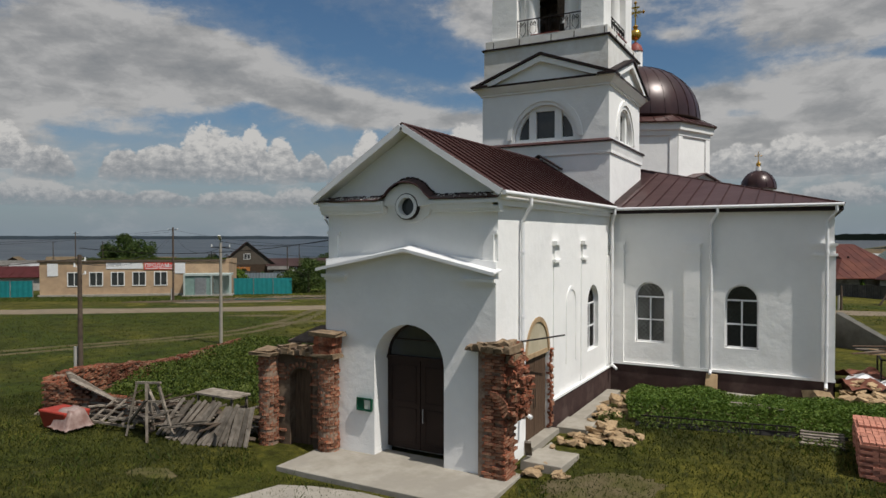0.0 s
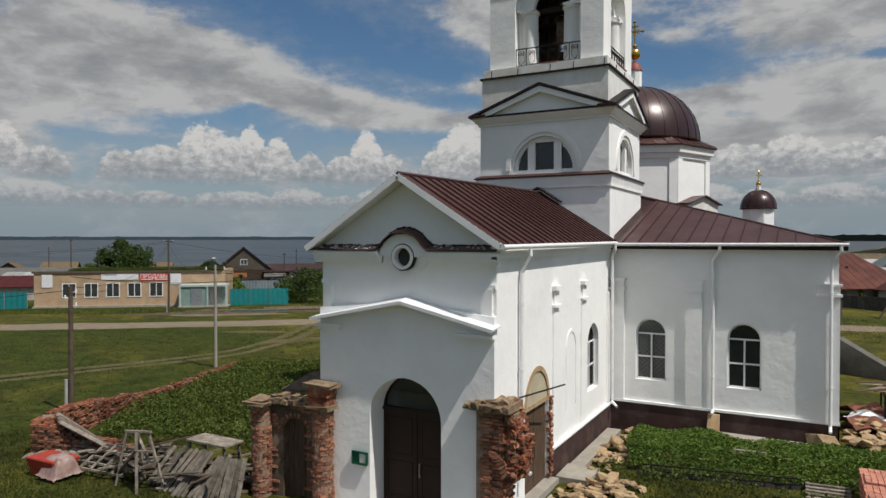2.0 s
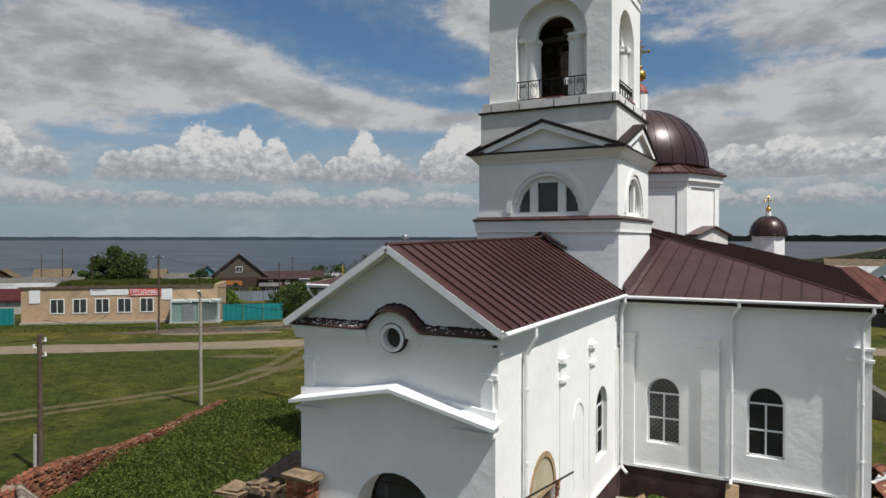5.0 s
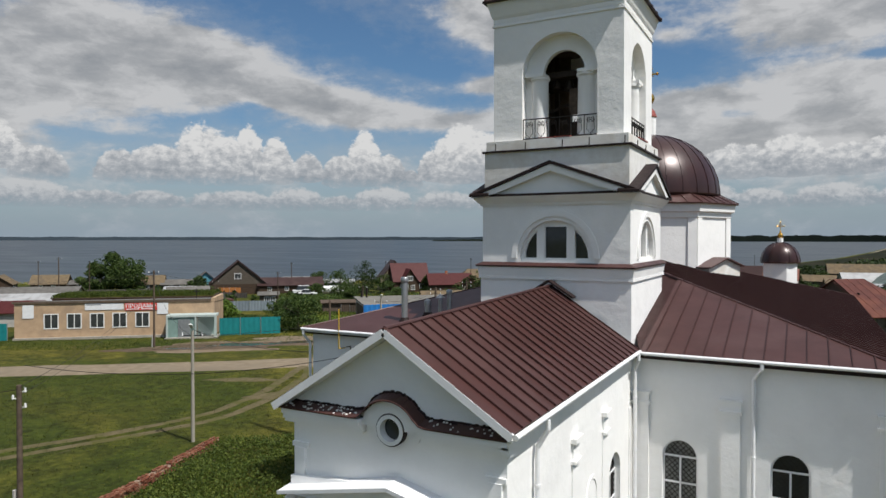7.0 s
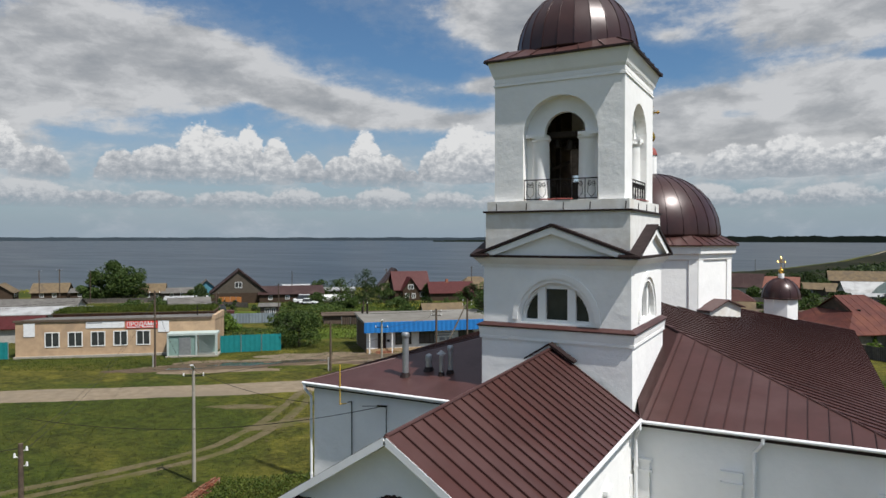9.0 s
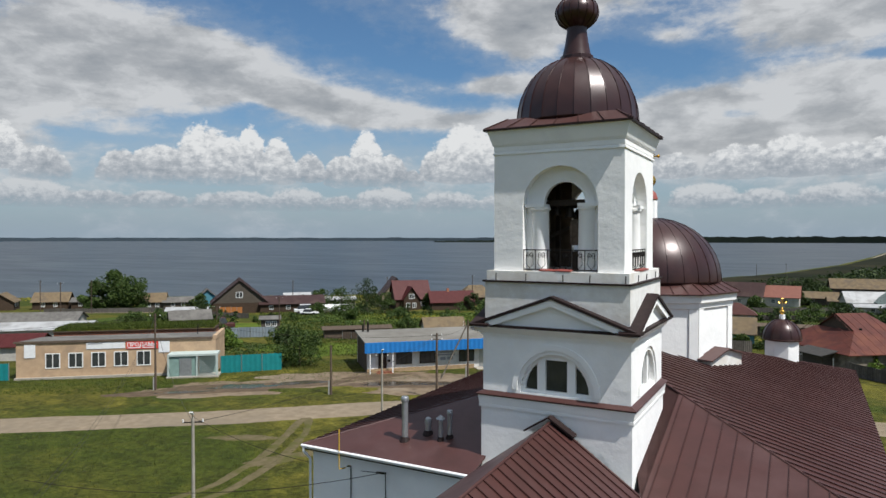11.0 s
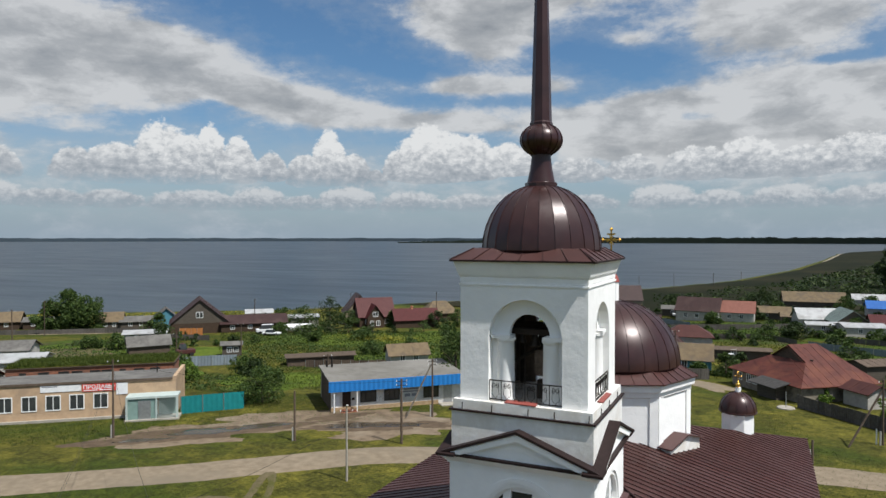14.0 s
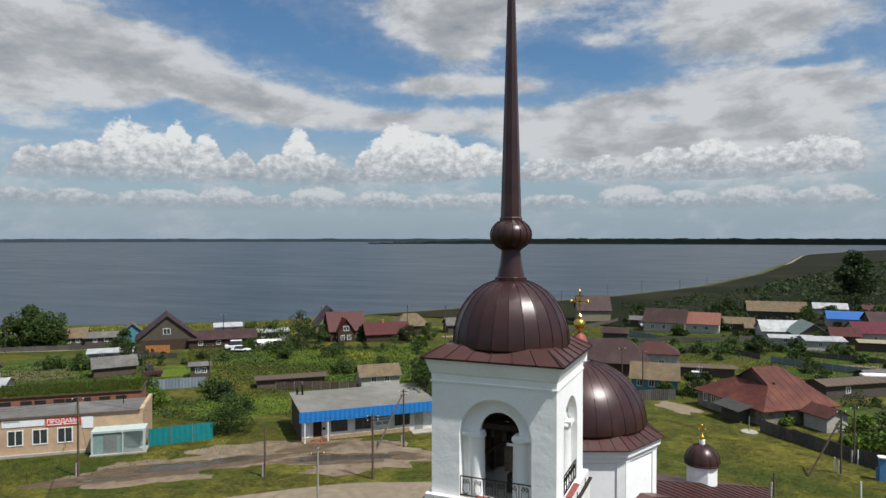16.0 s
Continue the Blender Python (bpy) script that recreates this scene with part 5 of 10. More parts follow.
# neck, ball and spire
bm = bmesh.new()
revolve(bm, (0, TY), [(0.60, 20.86), (0.60, 21.02), (0.52, 21.05), (0.42, 21.5), (0.36, 21.95), (0.37, 22.05)], 12)
part("neck", bm, DOME, tower, smooth=30)
bm = bmesh.new()
ball = [(0.36, 22.02)] + [(max(0.36, 0.765 * math.cos(t)), 22.60 + 0.60 * math.sin(t)) for t in [-1.15 + i * 2.3 / 14 for i in range(15)]] + [(0.40, 23.2)]
revolve(bm, (0, TY), ball, 28)
bl = part("ball", bm, DOME, tower, smooth=50)
dome_ribs(bl, (0, TY), ball[1:-1], 16, 0.015)
bm = bmesh.new()
revolve(bm, (0, TY), [(0.42, 23.12), (0.42, 23.22), (0.385, 23.26), (0.27, 27.2), (0.15, 31.3), (0.05, 34.6)], 8, turn=radians(22.5))
part("spire", bm, DOME, tower, "tall tapering octagonal spire")

# belfry: dark timber lining, bell frame, bells, railing
for name_, b_ in (("back_boarding", (-1.45, TY + 1.36, 13.4, -0.62, TY + 1.40, 17.0)), ("side_boarding", (-1.46, TY - 1.35, 13.4, -1.42, TY + 1.36, 17.0))):
    bm = bmesh.new()
    box(bm, *b_)
    part(name_, bm, BELFRY_LINING, tower, "brown boarding inside the belfry")
bm = bmesh.new()
for x in (-1.0, 1.0):
    for y in (-0.95, 0.95):
        beam(bm, (x, TY + y, 13.4), (x, TY + y, 16.9), 0.16)
for y in (-1.2, -0.95, 0.0, 0.95):
    beam(bm, (-1.4, TY + y, 15.72), (1.4, TY + y, 15.72), 0.18, 0.2)
beam(bm, (-1.0, TY - 0.95, 14.4), (1.0, TY + 0.95, 15.6), 0.1)
part("bell_frame", bm, BELL_WOOD, tower, "dark timber bell frame")
for x, y, s in ((-0.35, -1.05, 0.75), (0.1, -1.0, 1.0), (0.62, -0.95, 1.15), (0.95, -1.0, 0.7), (0.1, 0.2, 1.9), (1.15, 0.1, 0.8), (1.15, -0.5, 0.7)):
    bm = bmesh.new()
    z = 15.60
    revolve(bm, (x, TY + y), [(0.20 * s, z - 0.40 * s), (0.21 * s, z - 0.38 * s), (0.15 * s, z - 0.25 * s), (0.12 * s, z - 0.10 * s), (0.09 * s, z - 0.03 * s), (0.02 * s, z)], 18)
    part("bell", bm, BRONZE, tower, "dark bronze bell", smooth=50)
bm = bmesh.new()
box(bm, 0.25, yF + 0.95, 13.4, 1.25, yF + 1.25, 14.05)
part("crate", bm, BELL_WOOD, tower, bevel=0.01)
bm = bmesh.new()
box(bm, 0.28, yF + 0.70, 14.3, 0.72, yF + 0.74, 15.1)
for q in ((0.24, 14.26, 0.29, 15.14), (0.71, 14.26, 0.76, 15.14), (0.24, 14.26, 0.76, 14.31), (0.24, 15.09, 0.76, 15.14)):
    box(bm, q[0], yF + 0.68, q[1], q[2], yF + 0.76, q[3])
part("small_frame", bm, DARK_WOOD, tower)


def railing(F, c, half):
    rail = thing("railing", F(c, 0.06, 13.4), "black wrought-iron railing with scrolls")
    rail.parent = tower
    rail.location = Vector(F(c, 0.06, 13.4)) - where(tower)
    for z in (13.44, 14.10):
        bm = bmesh.new()
        beam(bm, F(c - half, 0.06, z), F(c + half, 0.06, z), 0.035, 0.035)
        part("rail", bm, IRON, rail)
    n_ = 6
    for k in range(n_ + 1):
        u = c - half + 2 * half * k / n_
        bm = bmesh.new()
        beam(bm, F(u, 0.06, 13.40), F(u, 0.06, 14.12), 0.022)
        part("baluster", bm, IRON, rail)
    for k in range(n_):
        u = c - half + 2 * half * (k + 0.5) / n_
        for s in (-1, 1):
            bm = bmesh.new()
            pts = []
            for i in range(22):
                t = i / 21 * 3.6 * math.pi
                r = 0.02 + 0.075 * (i / 21)
                pts.append(F(u + s * (0.075 + r * math.cos(t) * 0.8), 0.06, (13.92 if s > 0 else 13.92) - r * math.sin(t)))
            pts.append(F(u + s * 0.13, 0.06, 13.62))
            pts.append(F(u - s * 0.02, 0.06, 13.46))
            for p, q in zip(pts, pts[1:]):
                beam(bm, p, q, 0.013)
            part("scroll", bm, IRON, rail)


railing(FB, 0.10, 1.28)
railing(FBS, TY, 1.13)
# broken roof sheets and iron stubs on the parapet
for x0, x1, y0 in ((-0.55, 0.02, 2.45), (0.04, 0.55, 2.47)):
    bm = bmesh.new()
    y = TY - y0 * 0.97
    solid(bm, [(x0, y, 13.40), (x1, y, 13.39), (x1, y + 0.3, 13.43), (x0, y + 0.3, 13.44)], [(x0, y, 13.43), (x1, y, 13.42), (x1, y + 0.3, 13.46), (x0, y + 0.3, 13.47)])
    part("loose_sheet", bm, REDCAP, tower, "rusty red loose roofing sheet")
bm = bmesh.new()
solid(bm, [(2.28, TY - 0.9, 13.40), (2.48, TY - 0.9, 13.39), (2.48, TY + 0.5, 13.40), (2.28, TY + 0.5, 13.42)], [(2.28, TY - 0.9, 13.44), (2.48, TY - 0.9, 13.43), (2.48, TY + 0.5, 13.44), (2.28, TY + 0.5, 13.46)])
part("loose_sheet", bm, REDCAP, tower)
for x in (-2.1, -1.0, 0.3, 1.2, 2.35):
    bm = bmesh.new()
    beam(bm, (x, TY - 2.49 * 0.97, 13.06), (x + 0.01, TY - 2.5 * 0.97, 13.3), 0.025)
    part("iron_stub", bm, IRON, tower)
for y in (-1.2, 0.1, 1.6):
    bm = bmesh.new()
    beam(bm, (2.48, TY + y, 13.06), (2.49, TY + y, 13.28), 0.025)
    part("iron_stub", bm, IRON, tower)

# ---- drum and great dome ----
DXC, DYC = -0.2, 26.6
drum = thing("drum_dome", (DXC, DYC, 8), "white octagonal drum with a brown metal dome and gilt cross", "dome")


def octa(bm, r0, r1, z0, z1):
    revolve(bm, (DXC, DYC), [(r0, z0), (r1, z1)], 8)


bm = bmesh.new()
octa(bm, 4.12, 4.12, 6.5, 11.2)
part("drum", bm, PLASTER, drum)
bm = bmesh.new()
revolve(bm, (DXC, DYC), [(4.16, 11.02), (4.22, 11.08), (4.22, 11.3), (4.38, 11.36), (4.42, 11.72)], 8)
part("drum_cornice", bm, PLASTER, drum)
bm = bmesh.new()
revolve(bm, (DXC, DYC), [(4.55, 11.72), (4.57, 11.78), (3.55, 12.30)], 8)
sk = part("skirt_roof", bm, ROOF, drum)
for k in range(40):
    f0 = k / 40 * 8
    i, f = int(f0), f0 - int(f0)
    a0, a1 = i * math.pi / 4, (i + 1) * math.pi / 4
    lo = Vector((math.cos(a0), math.sin(a0), 0)).lerp(Vector((math.cos(a1), math.sin(a1), 0)), f)
    bm = bmesh.new()
    c0 = Vector((DXC, DYC, 0))
    beam(bm, c0 + lo * 4.57 + Vector((0, 0, 11.80)), c0 + lo * 3.6 + Vector((0, 0, 12.31)), 0.02, 0.03)
    part("seam", bm, ROOF, sk)
# raised panels on the faces, corner strips
for k in range(8):
    a0, a1 = k * math.pi / 4, (k + 1) * math.pi / 4
    p, q = Vector((DXC + 4.12 * math.cos(a0), DYC + 4.12 * math.sin(a0), 0)), Vector((DXC + 4.12 * math.cos(a1), DYC + 4.12 * math.sin(a1), 0))
    nrm = Vector((math.cos((a0 + a1) / 2), math.sin((a0 + a1) / 2), 0))
    d = (q - p).normalized()
    for u0, u1 in ((0.0, 0.42), ((q - p).length - 0.42, (q - p).length)):
        bm = bmesh.new()
        A, B = p + d * u0, p + d * u1
        solid(bm, [A + Vector((0, 0, 8)), B + Vector((0, 0, 8)), B + nrm * 0.07 + Vector((0, 0, 8)), A + nrm * 0.07 + Vector((0, 0, 8))],
              [A + Vector((0, 0, 11.05)), B + Vector((0, 0, 11.05)), B + nrm * 0.07 + Vector((0, 0, 11.05)), A + nrm * 0.07 + Vector((0, 0, 11.05))])
        part("corner_strip", bm, PLASTER, drum)
    if k == 0:
        mid = (p + q) / 2
        FD = lambda u, dd, z, m=mid, e=d, nn=nrm: tuple(m + e * u - nn * dd + Vector((0, 0, z)))
        bm = bmesh.new()
        band(bm, FD, arch_pts(0, 0.48, 10.0, 0.5), arch_pts(0, 0.62, 10.0, 0.64), -0.06, 0.02)
        part("window_surround", bm, PLASTER, drum)
        bm = bmesh.new()
        slab(bm, FD, [(-0.46, 8.9)] + arch_pts(0, 0.46, 10.0, 0.48) + [(0.46, 8.9)], -0.015, 0.01)
        part("window_pane", bm, GLASS, drum)
    # low gabled block at the foot of each slanting face
    if k == 7:
        mid = (p + q) / 2
        FD = lambda u, dd, z, m=mid, e=d, nn=nrm: tuple(m + e * u - nn * dd + Vector((0, 0, z)))
        bm = bmesh.new()
        slab(bm, FD, [(-1.5, 7.0), (1.5, 7.0), (1.5, 8.62), (0, 9.02), (-1.5, 8.62)], -0.62, 0.1)
        part("foot_block", bm, PLASTER_OLD, drum)
        bm = bmesh.new()
        band(bm, FD, [(-1.66, 8.58), (0, 9.03), (1.66, 8.58)], [(-1.66, 8.64), (0, 9.09), (1.66, 8.64)], -0.80, 0.05)
        part("foot_roof", bm, ROOF, drum)
bm = bmesh.new()
dprof = [(3.60, 12.22), (3.66, 12.30)] + [(3.66 * math.cos(t) ** 0.95, 12.32 + 3.28 * math.sin(t)) for t in [i * 1.5 / 18 for i in range(0, 19)]] + [(0.25, 15.62)]
revolve(bm, (DXC, DYC), dprof, 48)
gd = part("dome", bm, DOME, drum, "brown ribbed metal dome", smooth=50)
dome_ribs(gd, (DXC, DYC), dprof[1:-1:2], 28, 0.022)
bm = bmesh.new()
revolve(bm, (DXC, DYC), [(0.42, 15.35), (0.42, 16.62)], 10)
lan = part("lantern", bm, PLASTER, drum, smooth=30)
bm = bmesh.new()
revolve(bm, (DXC, DYC), [(0.46, 16.60), (0.44, 16.68), (0.34, 16.95), (0.12, 17.14), (0.05, 17.2)], 14)
part("lantern_cap", bm, REDCAP, drum, "red painted cap", smooth=40)


def orthodox_cross(parent, c, z, h, ball):
    bm = bmesh.new()
    revolve(bm, c, [(0.05, z - ball * 1.3)] + [(max(0.04, ball * math.cos(t)), z + ball * math.sin(t)) for t in [-1.4 + i * 2.8 / 12 for i in range(13)]] + [(0.05, z + ball * 1.15)], 18)
    part("gilt_ball", bm, GOLD, parent, "gilt ball", smooth=60)
    bm = bmesh.new()
    zb = z + ball
    w = h * 0.05
    revolve(bm, c, [(w, zb), (w * 2.2, zb + h * 0.08), (w * 0.8, zb + h * 0.16)], 10)
    beam(bm, (c[0], c[1], zb), (c[0], c[1], zb + h), w, w)
    zc = zb + h * 0.62
    beam(bm, (c[0] - h * 0.30, c[1], zc), (c[0] + h * 0.30, c[1], zc), w, w)
    beam(bm, (c[0] - h * 0.15, c[1], zb + h * 0.82), (c[0] + h * 0.15, c[1], zb + h * 0.82), w, w)
    for k in range(8):
        t = math.pi / 8 + k * math.pi / 4
        beam(bm, (c[0], c[1], zc), (c[0] + h * 0.2 * math.cos(t), c[1], zc + h * 0.2 * math.sin(t)), w * 0.45)
    for dx_, dz_ in ((-0.30, 0.62), (0.30, 0.62), (0, 1.0)):
        revolve(bm, (c[0] + dx_ * h, c[1]), [(0.01, zb + dz_ * h - w * 1.4), (w * 1.4, zb + dz_ * h), (0.01, zb + dz_ * h + w * 1.4)], 8)
    part("cross", bm, GOLD, parent, "gilt cross with rays")


orthodox_cross(drum, (DXC, DYC), 17.62, 1.55, 0.34)

# small corner cupola
CU = (6.1, 32.9)
cup = thing("cupola", (CU[0], CU[1], 7.4), "small white octagonal cupola with brown dome and gilt cross", "cupola")
bm = bmesh.new()
revolve(bm, CU, [(0.95, 6.9), (0.95, 8.62)], 8, turn=radians(22.5))
part("drum", bm, PLASTER, cup)
bm = bmesh.new()
cprof = [(1.06, 8.60), (1.08, 8.66)] + [(1.04 * math.cos(t), 8.68 + 1.12 * math.sin(t)) for t in [i * 1.42 / 12 for i in range(13)]]
revolve(bm, CU, cprof, 28)
cd_ = part("dome", bm, DOME, cup, smooth=50)
dome_ribs(cd_, CU, cprof[2::2], 12, 0.012)
bm = bmesh.new()
revolve(bm, CU, [(0.16, 9.72), (0.16, 10.05)], 10)
part("neck", bm, PLASTER, cup)
orthodox_cross(cup, CU, 10.20, 0.62, 0.15)

# ---- flues, pipes and cables on the north wing ----
for x, y, z, h, r, kind_ in ((-5.82, 10.46, 6.96, 1.42, 0.12, 0), (-5.17, 11.08, 7.13, 0.44, 0.12, 1), (-4.48, 10.8, 7.05, 0.72, 0.08, 2), (-4.23, 11.04, 7.11, 0.82, 0.09, 0)):
    fl = thing("roof_flue", (x, y, z), "galvanised metal flue pipe standing on the brown roof", "flue", "roof flues")
    bm = bmesh.new()
    tube(bm, (x, y, z - 0.15), (x, y, z + h), r, n=16)
    part("pipe", bm, GALV, fl, smooth=40)
    bm = bmesh.new()
    zt = z + h
    if kind_ == 0:
        revolve(bm, (x, y), [(r * 1.05, zt), (r * 1.25, zt + 0.04), (r * 1.25, zt + 0.16), (r * 1.05, zt + 0.2)], 16)
    elif kind_ == 1:
        revolve(bm, (x, y), [(r * 1.1, zt - 0.1), (r * 1.2, zt), (r * 1.0, zt + 0.12), (r * 0.3, zt + 0.18)], 16)
    else:
        revolve(bm, (x, y), [(r * 2.1, zt + 0.06), (r * 2.0, zt + 0.09), (0.02, zt + 0.2)], 16)
    part("cowl", bm, GALV, fl, smooth=40)
    bm = bmesh.new()
    revolve(bm, (x, y), [(r * 2.2, z - 0.12), (r * 1.2, z + 0.12)], 12)
    part("collar", bm, TRIM, fl)
YELLOW = mat("yellow_gas_pipe", (0.55, 0.36, 0.04), (0.45, 0.29, 0.03), 6.0, 0.6, bump=0.05)
bm = bmesh.new()
pipe(bm, [(-7.81, 9.05, 7.42), (-7.81, 9.05, 5.95), (-7.70, 9.30, 5.95)], 0.022, 8)
solo("gas_pipe", bm, YELLOW, (-7.81, 9.3, 5.95), "thin yellow gas pipe on the wing wall", "pipe")
bm = bmesh.new()
pipe(bm, [(-7.72, 9.40, 5.97), (-7.53, 9.40, 6.0), (-7.53, 9.40, 3.2)], 0.02, 6)
solo("cable_conduit", bm, IRON, (-7.53, 9.4, 3.2), "black cable conduit on the white wall", "conduit")
bm = bmesh.new()
pipe(bm, [(-6.01, 9.42, 4.4), (-6.01, 9.42, 6.0), (-6.01, 9.25, 6.05)], 0.015, 6)
beam(bm, (-6.25, 9.2, 6.04), (-5.85, 9.2, 6.07), 0.07, 0.06)
solo("wire_bracket", bm, IRON, (-6.01, 9.45, 6.0), "black insulator bracket on the wing wall", "bracket")


def wire(p, q, sag, r=0.012, label="thin overhead electric wire", n=16):
    """A cable that hangs between two points."""
    p, q = Vector(p), Vector(q)
    bm = bmesh.new()
    pts = [p.lerp(q, i / n) - Vector((0, 0, sag * 4 * (i / n) * (1 - i / n))) for i in range(n + 1)]
    for a, b in zip(pts, pts[1:]):
        tube(bm, a, b, r, n=4)
    return solo("overhead_wire", bm, IRON, tuple(p), label, "wire", "overhead wires", weld=True)


wire((-6.2, 9.2, 6.04), (-20.3, 13.2, 5.35), 0.5)
wire((-6.2, 9.2, 6.0), (-19.3, 4.2, 5.1), 0.6)

# ---- close round the church: porch, ruined gate, rubble, garden bed ----
rng0 = np.random.default_rng(5)


def rough_box(bm, x0, y0, z0, x1, y1, z1, jit, seed):
    """A block with uneven corners."""
    r = random.Random(seed)
    j = lambda: r.uniform(-jit, jit)
    lo = [(x0 + j(), y0 + j(), z0), (x1 + j(), y0 + j(), z0), (x1 + j(), y1 + j(), z0), (x0 + j(), y1 + j(), z0)]
    hi = [(p[0] + j() * 0.6, p[1] + j() * 0.6, z1 + j() * 0.4) for p in lo]
    solid(bm, lo, hi)


bm = bmesh.new()
rough_box(bm, -2.27, -1.85, -0.35, 3.15, 0.55, 0.0, 0.03, 3)
solo("porch_slab", bm, CONCRETE, (0.4, -0.6, -0.2), "pale worn concrete porch slab before the main door", "porch", bevel=0.02)
bm = bmesh.new()
lo = [(-2.5, -4.6, -0.09), (-1.9, -3.6, -0.08), (-1.55, -2.55, -0.08), (-0.8, -2.25, -0.08), (0.4, -2.05, -0.07), (1.6, -2.1, -0.07), (2.4, -2.6, -0.08), (2.6, -4.6, -0.09)]
solid(bm, [(x, y, -0.35) for x, y, z in lo], lo)
solo("broken_pavement", bm, CONCRETE, (0, -3.4, -0.3), "broken pale concrete pavement in front of the porch", "pavement", bevel=0.02)
# green framed box on the front wall
bx = thing("notice_box", (-0.94, -0.03, 1.2), "small green metal box with a pale card on the white wall", "notice box")
GREEN = mat("green_paint", (0.012, 0.085, 0.045), (0.010, 0.065, 0.035), 8.0, 0.5, bump=0.05)
PAPER = mat("pale_card", (0.55, 0.58, 0.52), (0.48, 0.52, 0.46), 6.0, 0.9, bump=0)
bm = bmesh.new()
box(bm, -1.15, -0.07, 1.14, -0.73, 0.01, 1.43)
part("body", bm, GREEN, bx, bevel=0.006)
bm = bmesh.new()
for q in ((-1.17, 1.12, -0.71, 1.15), (-1.17, 1.42, -0.71, 1.45), (-1.17, 1.15, -1.14, 1.42), (-0.74, 1.15, -0.71, 1.42)):
    box(bm, q[0], -0.10, q[1], q[2], -0.06, q[3])
part("frame", bm, GREEN, bx)
bm = bmesh.new()
box(bm, -0.94, -0.078, 1.17, -0.76, -0.072, 1.40)
part("card", bm, PAPER, bx)

# bricks: a few shapes that all brickwork shares
BRICKS = []
for k in range(4):
    r = random.Random(40 + k)
    bm = bmesh.new()
    L, D, T = 0.125, 0.06, 0.032
    j = lambda: r.uniform(-0.008, 0.008)
    lo = [(-L + j(), -D + j(), -T), (L + j(), -D + j(), -T), (L + j(), D + j(), -T), (-L + j(), D + j(), -T)]
    hi = [(x * 0.97 + j(), y * 0.95 + j(), T + j() * 0.4) for x, y, z in lo]
    solid(bm, lo, hi)
    BRICKS.append(finish("brick", bm, BRICK))


def brick(parent, at, turn, tilt=0.0, k=0, scale=(1, 1, 1)):
    ob = new("brick", BRICKS[k % 4])
    ob.parent = parent
    ob.location = Vector(at) - where(parent)
    ob.rotation_euler = (tilt, 0, turn)
    ob.scale = scale
    return ob


def brick_column(parent, c, r, z0, z1, seed, drop=0.04):
    rr = random.Random(seed)
    bm = bmesh.new()
    revolve(bm, c, [(r - 0.008, z0 - 0.1), (r - 0.008, z1)], 18)
    part("mortar_core", bm, MORTAR, parent)
    z, row = z0 + 0.03, 0
    while z < z1 - 0.03:
        n = max(5, int(2 * math.pi * r / 0.20))
        rad = r * (1 + 0.02 * math.sin(row * 0.7))
        for i in range(n):
            a = (i + 0.5 * (row % 2)) * 2 * math.pi / n + rr.uniform(-0.03, 0.03)
            # only the half towards the open side can ever be seen
            if math.cos(a + 1.0) < -0.55 or rr.random() < drop:
                continue
            d = rad - 0.055 + rr.uniform(-0.028, 0.016) + 0.03 * noise.noise(Vector((math.cos(a) * 1.5, math.sin(a) * 1.5, z * 1.8 + seed)))
            brick(parent, (c[0] + d * math.cos(a), c[1] + d * math.sin(a), z), a + math.pi / 2, 0, row + i, (0.74, 0.95, 1.0))
        z += 0.075
        row += 1


gate = thing("ruined_gate", (-2.95, -0.2, 0), "ruined red-brick side gate with two round columns and a bricked arch", "gate ruin")
brick_column(gate, (-1.98, -0.22), 0.27, -0.05, 2.45, 1)
gate2 = thing("gate_column", (-3.86, -0.42, 0), "round red-brick gate column with a worn stone cap", "column")
brick_column(gate2, (-3.86, -0.42), 0.27, -0.05, 2.40, 2, 0.10)


def wall_bricks(parent, F, u0, u1, z0, z1, d, seed, drop=0.05, keep=None, fade=0.0):
    """A face of running-bond bricks on the wall F at depth d."""
    rr = random.Random(seed)
    z, row = z0 + 0.035, 0
    e = Vector(F(1, 0, 0)) - Vector(F(0, 0, 0))
    turn = math.atan2(e.y, e.x)
    while z < z1:
        u = u0 + (0.065 if row % 2 else 0.13)
        while u < u1 - 0.05:
            if rr.random() > drop and (keep is None or keep(u, z, rr)):
                brick(parent, F(u, d + rr.uniform(-0.03, 0.03) + 0.04 * noise.noise(Vector((u * 1.7, z * 1.7, seed))), z), turn + rr.uniform(-0.05, 0.05), 0, row + int(u * 7))
            u += 0.265
        z += 0.077
        row += 1


# wall between the columns, with its blocked arched doorway
FG = lambda u, d, z: (-3.62 + u * 0.995, -0.30 + u * 0.12 + d, z)
bm = bmesh.new()
holed(bm, FG, 0.0, 1.40, -0.2, 2.42, 0.0, 0.35, [(0.72, 0.36, -0.2, 1.72, 0.34)])
part("wall_core", bm, STAINED, gate, weld=True)
wall_bricks(gate, FG, 0.0, 0.38, 0.0, 2.35, 0.045, 8, 0.72)
wall_bricks(gate, FG, 1.08, 1.42, 0.0, 2.35, 0.045, 9, 0.72)
wall_bricks(gate, FG, 0.35, 1.1, 2.08, 2.36, 0.045, 10, 0.55)
for i in range(11):
    t = math.pi * (i + 0.5) / 11
    p = FG(0.72 - 0.45 * math.cos(t), 0.03, 1.72 + 0.44 * math.sin(t))
    ob = brick(gate, p, 0.1, 0, i, (0.5, 0.9, 1.0))
    ob.rotation_euler = (0, t - math.pi, 0.1)
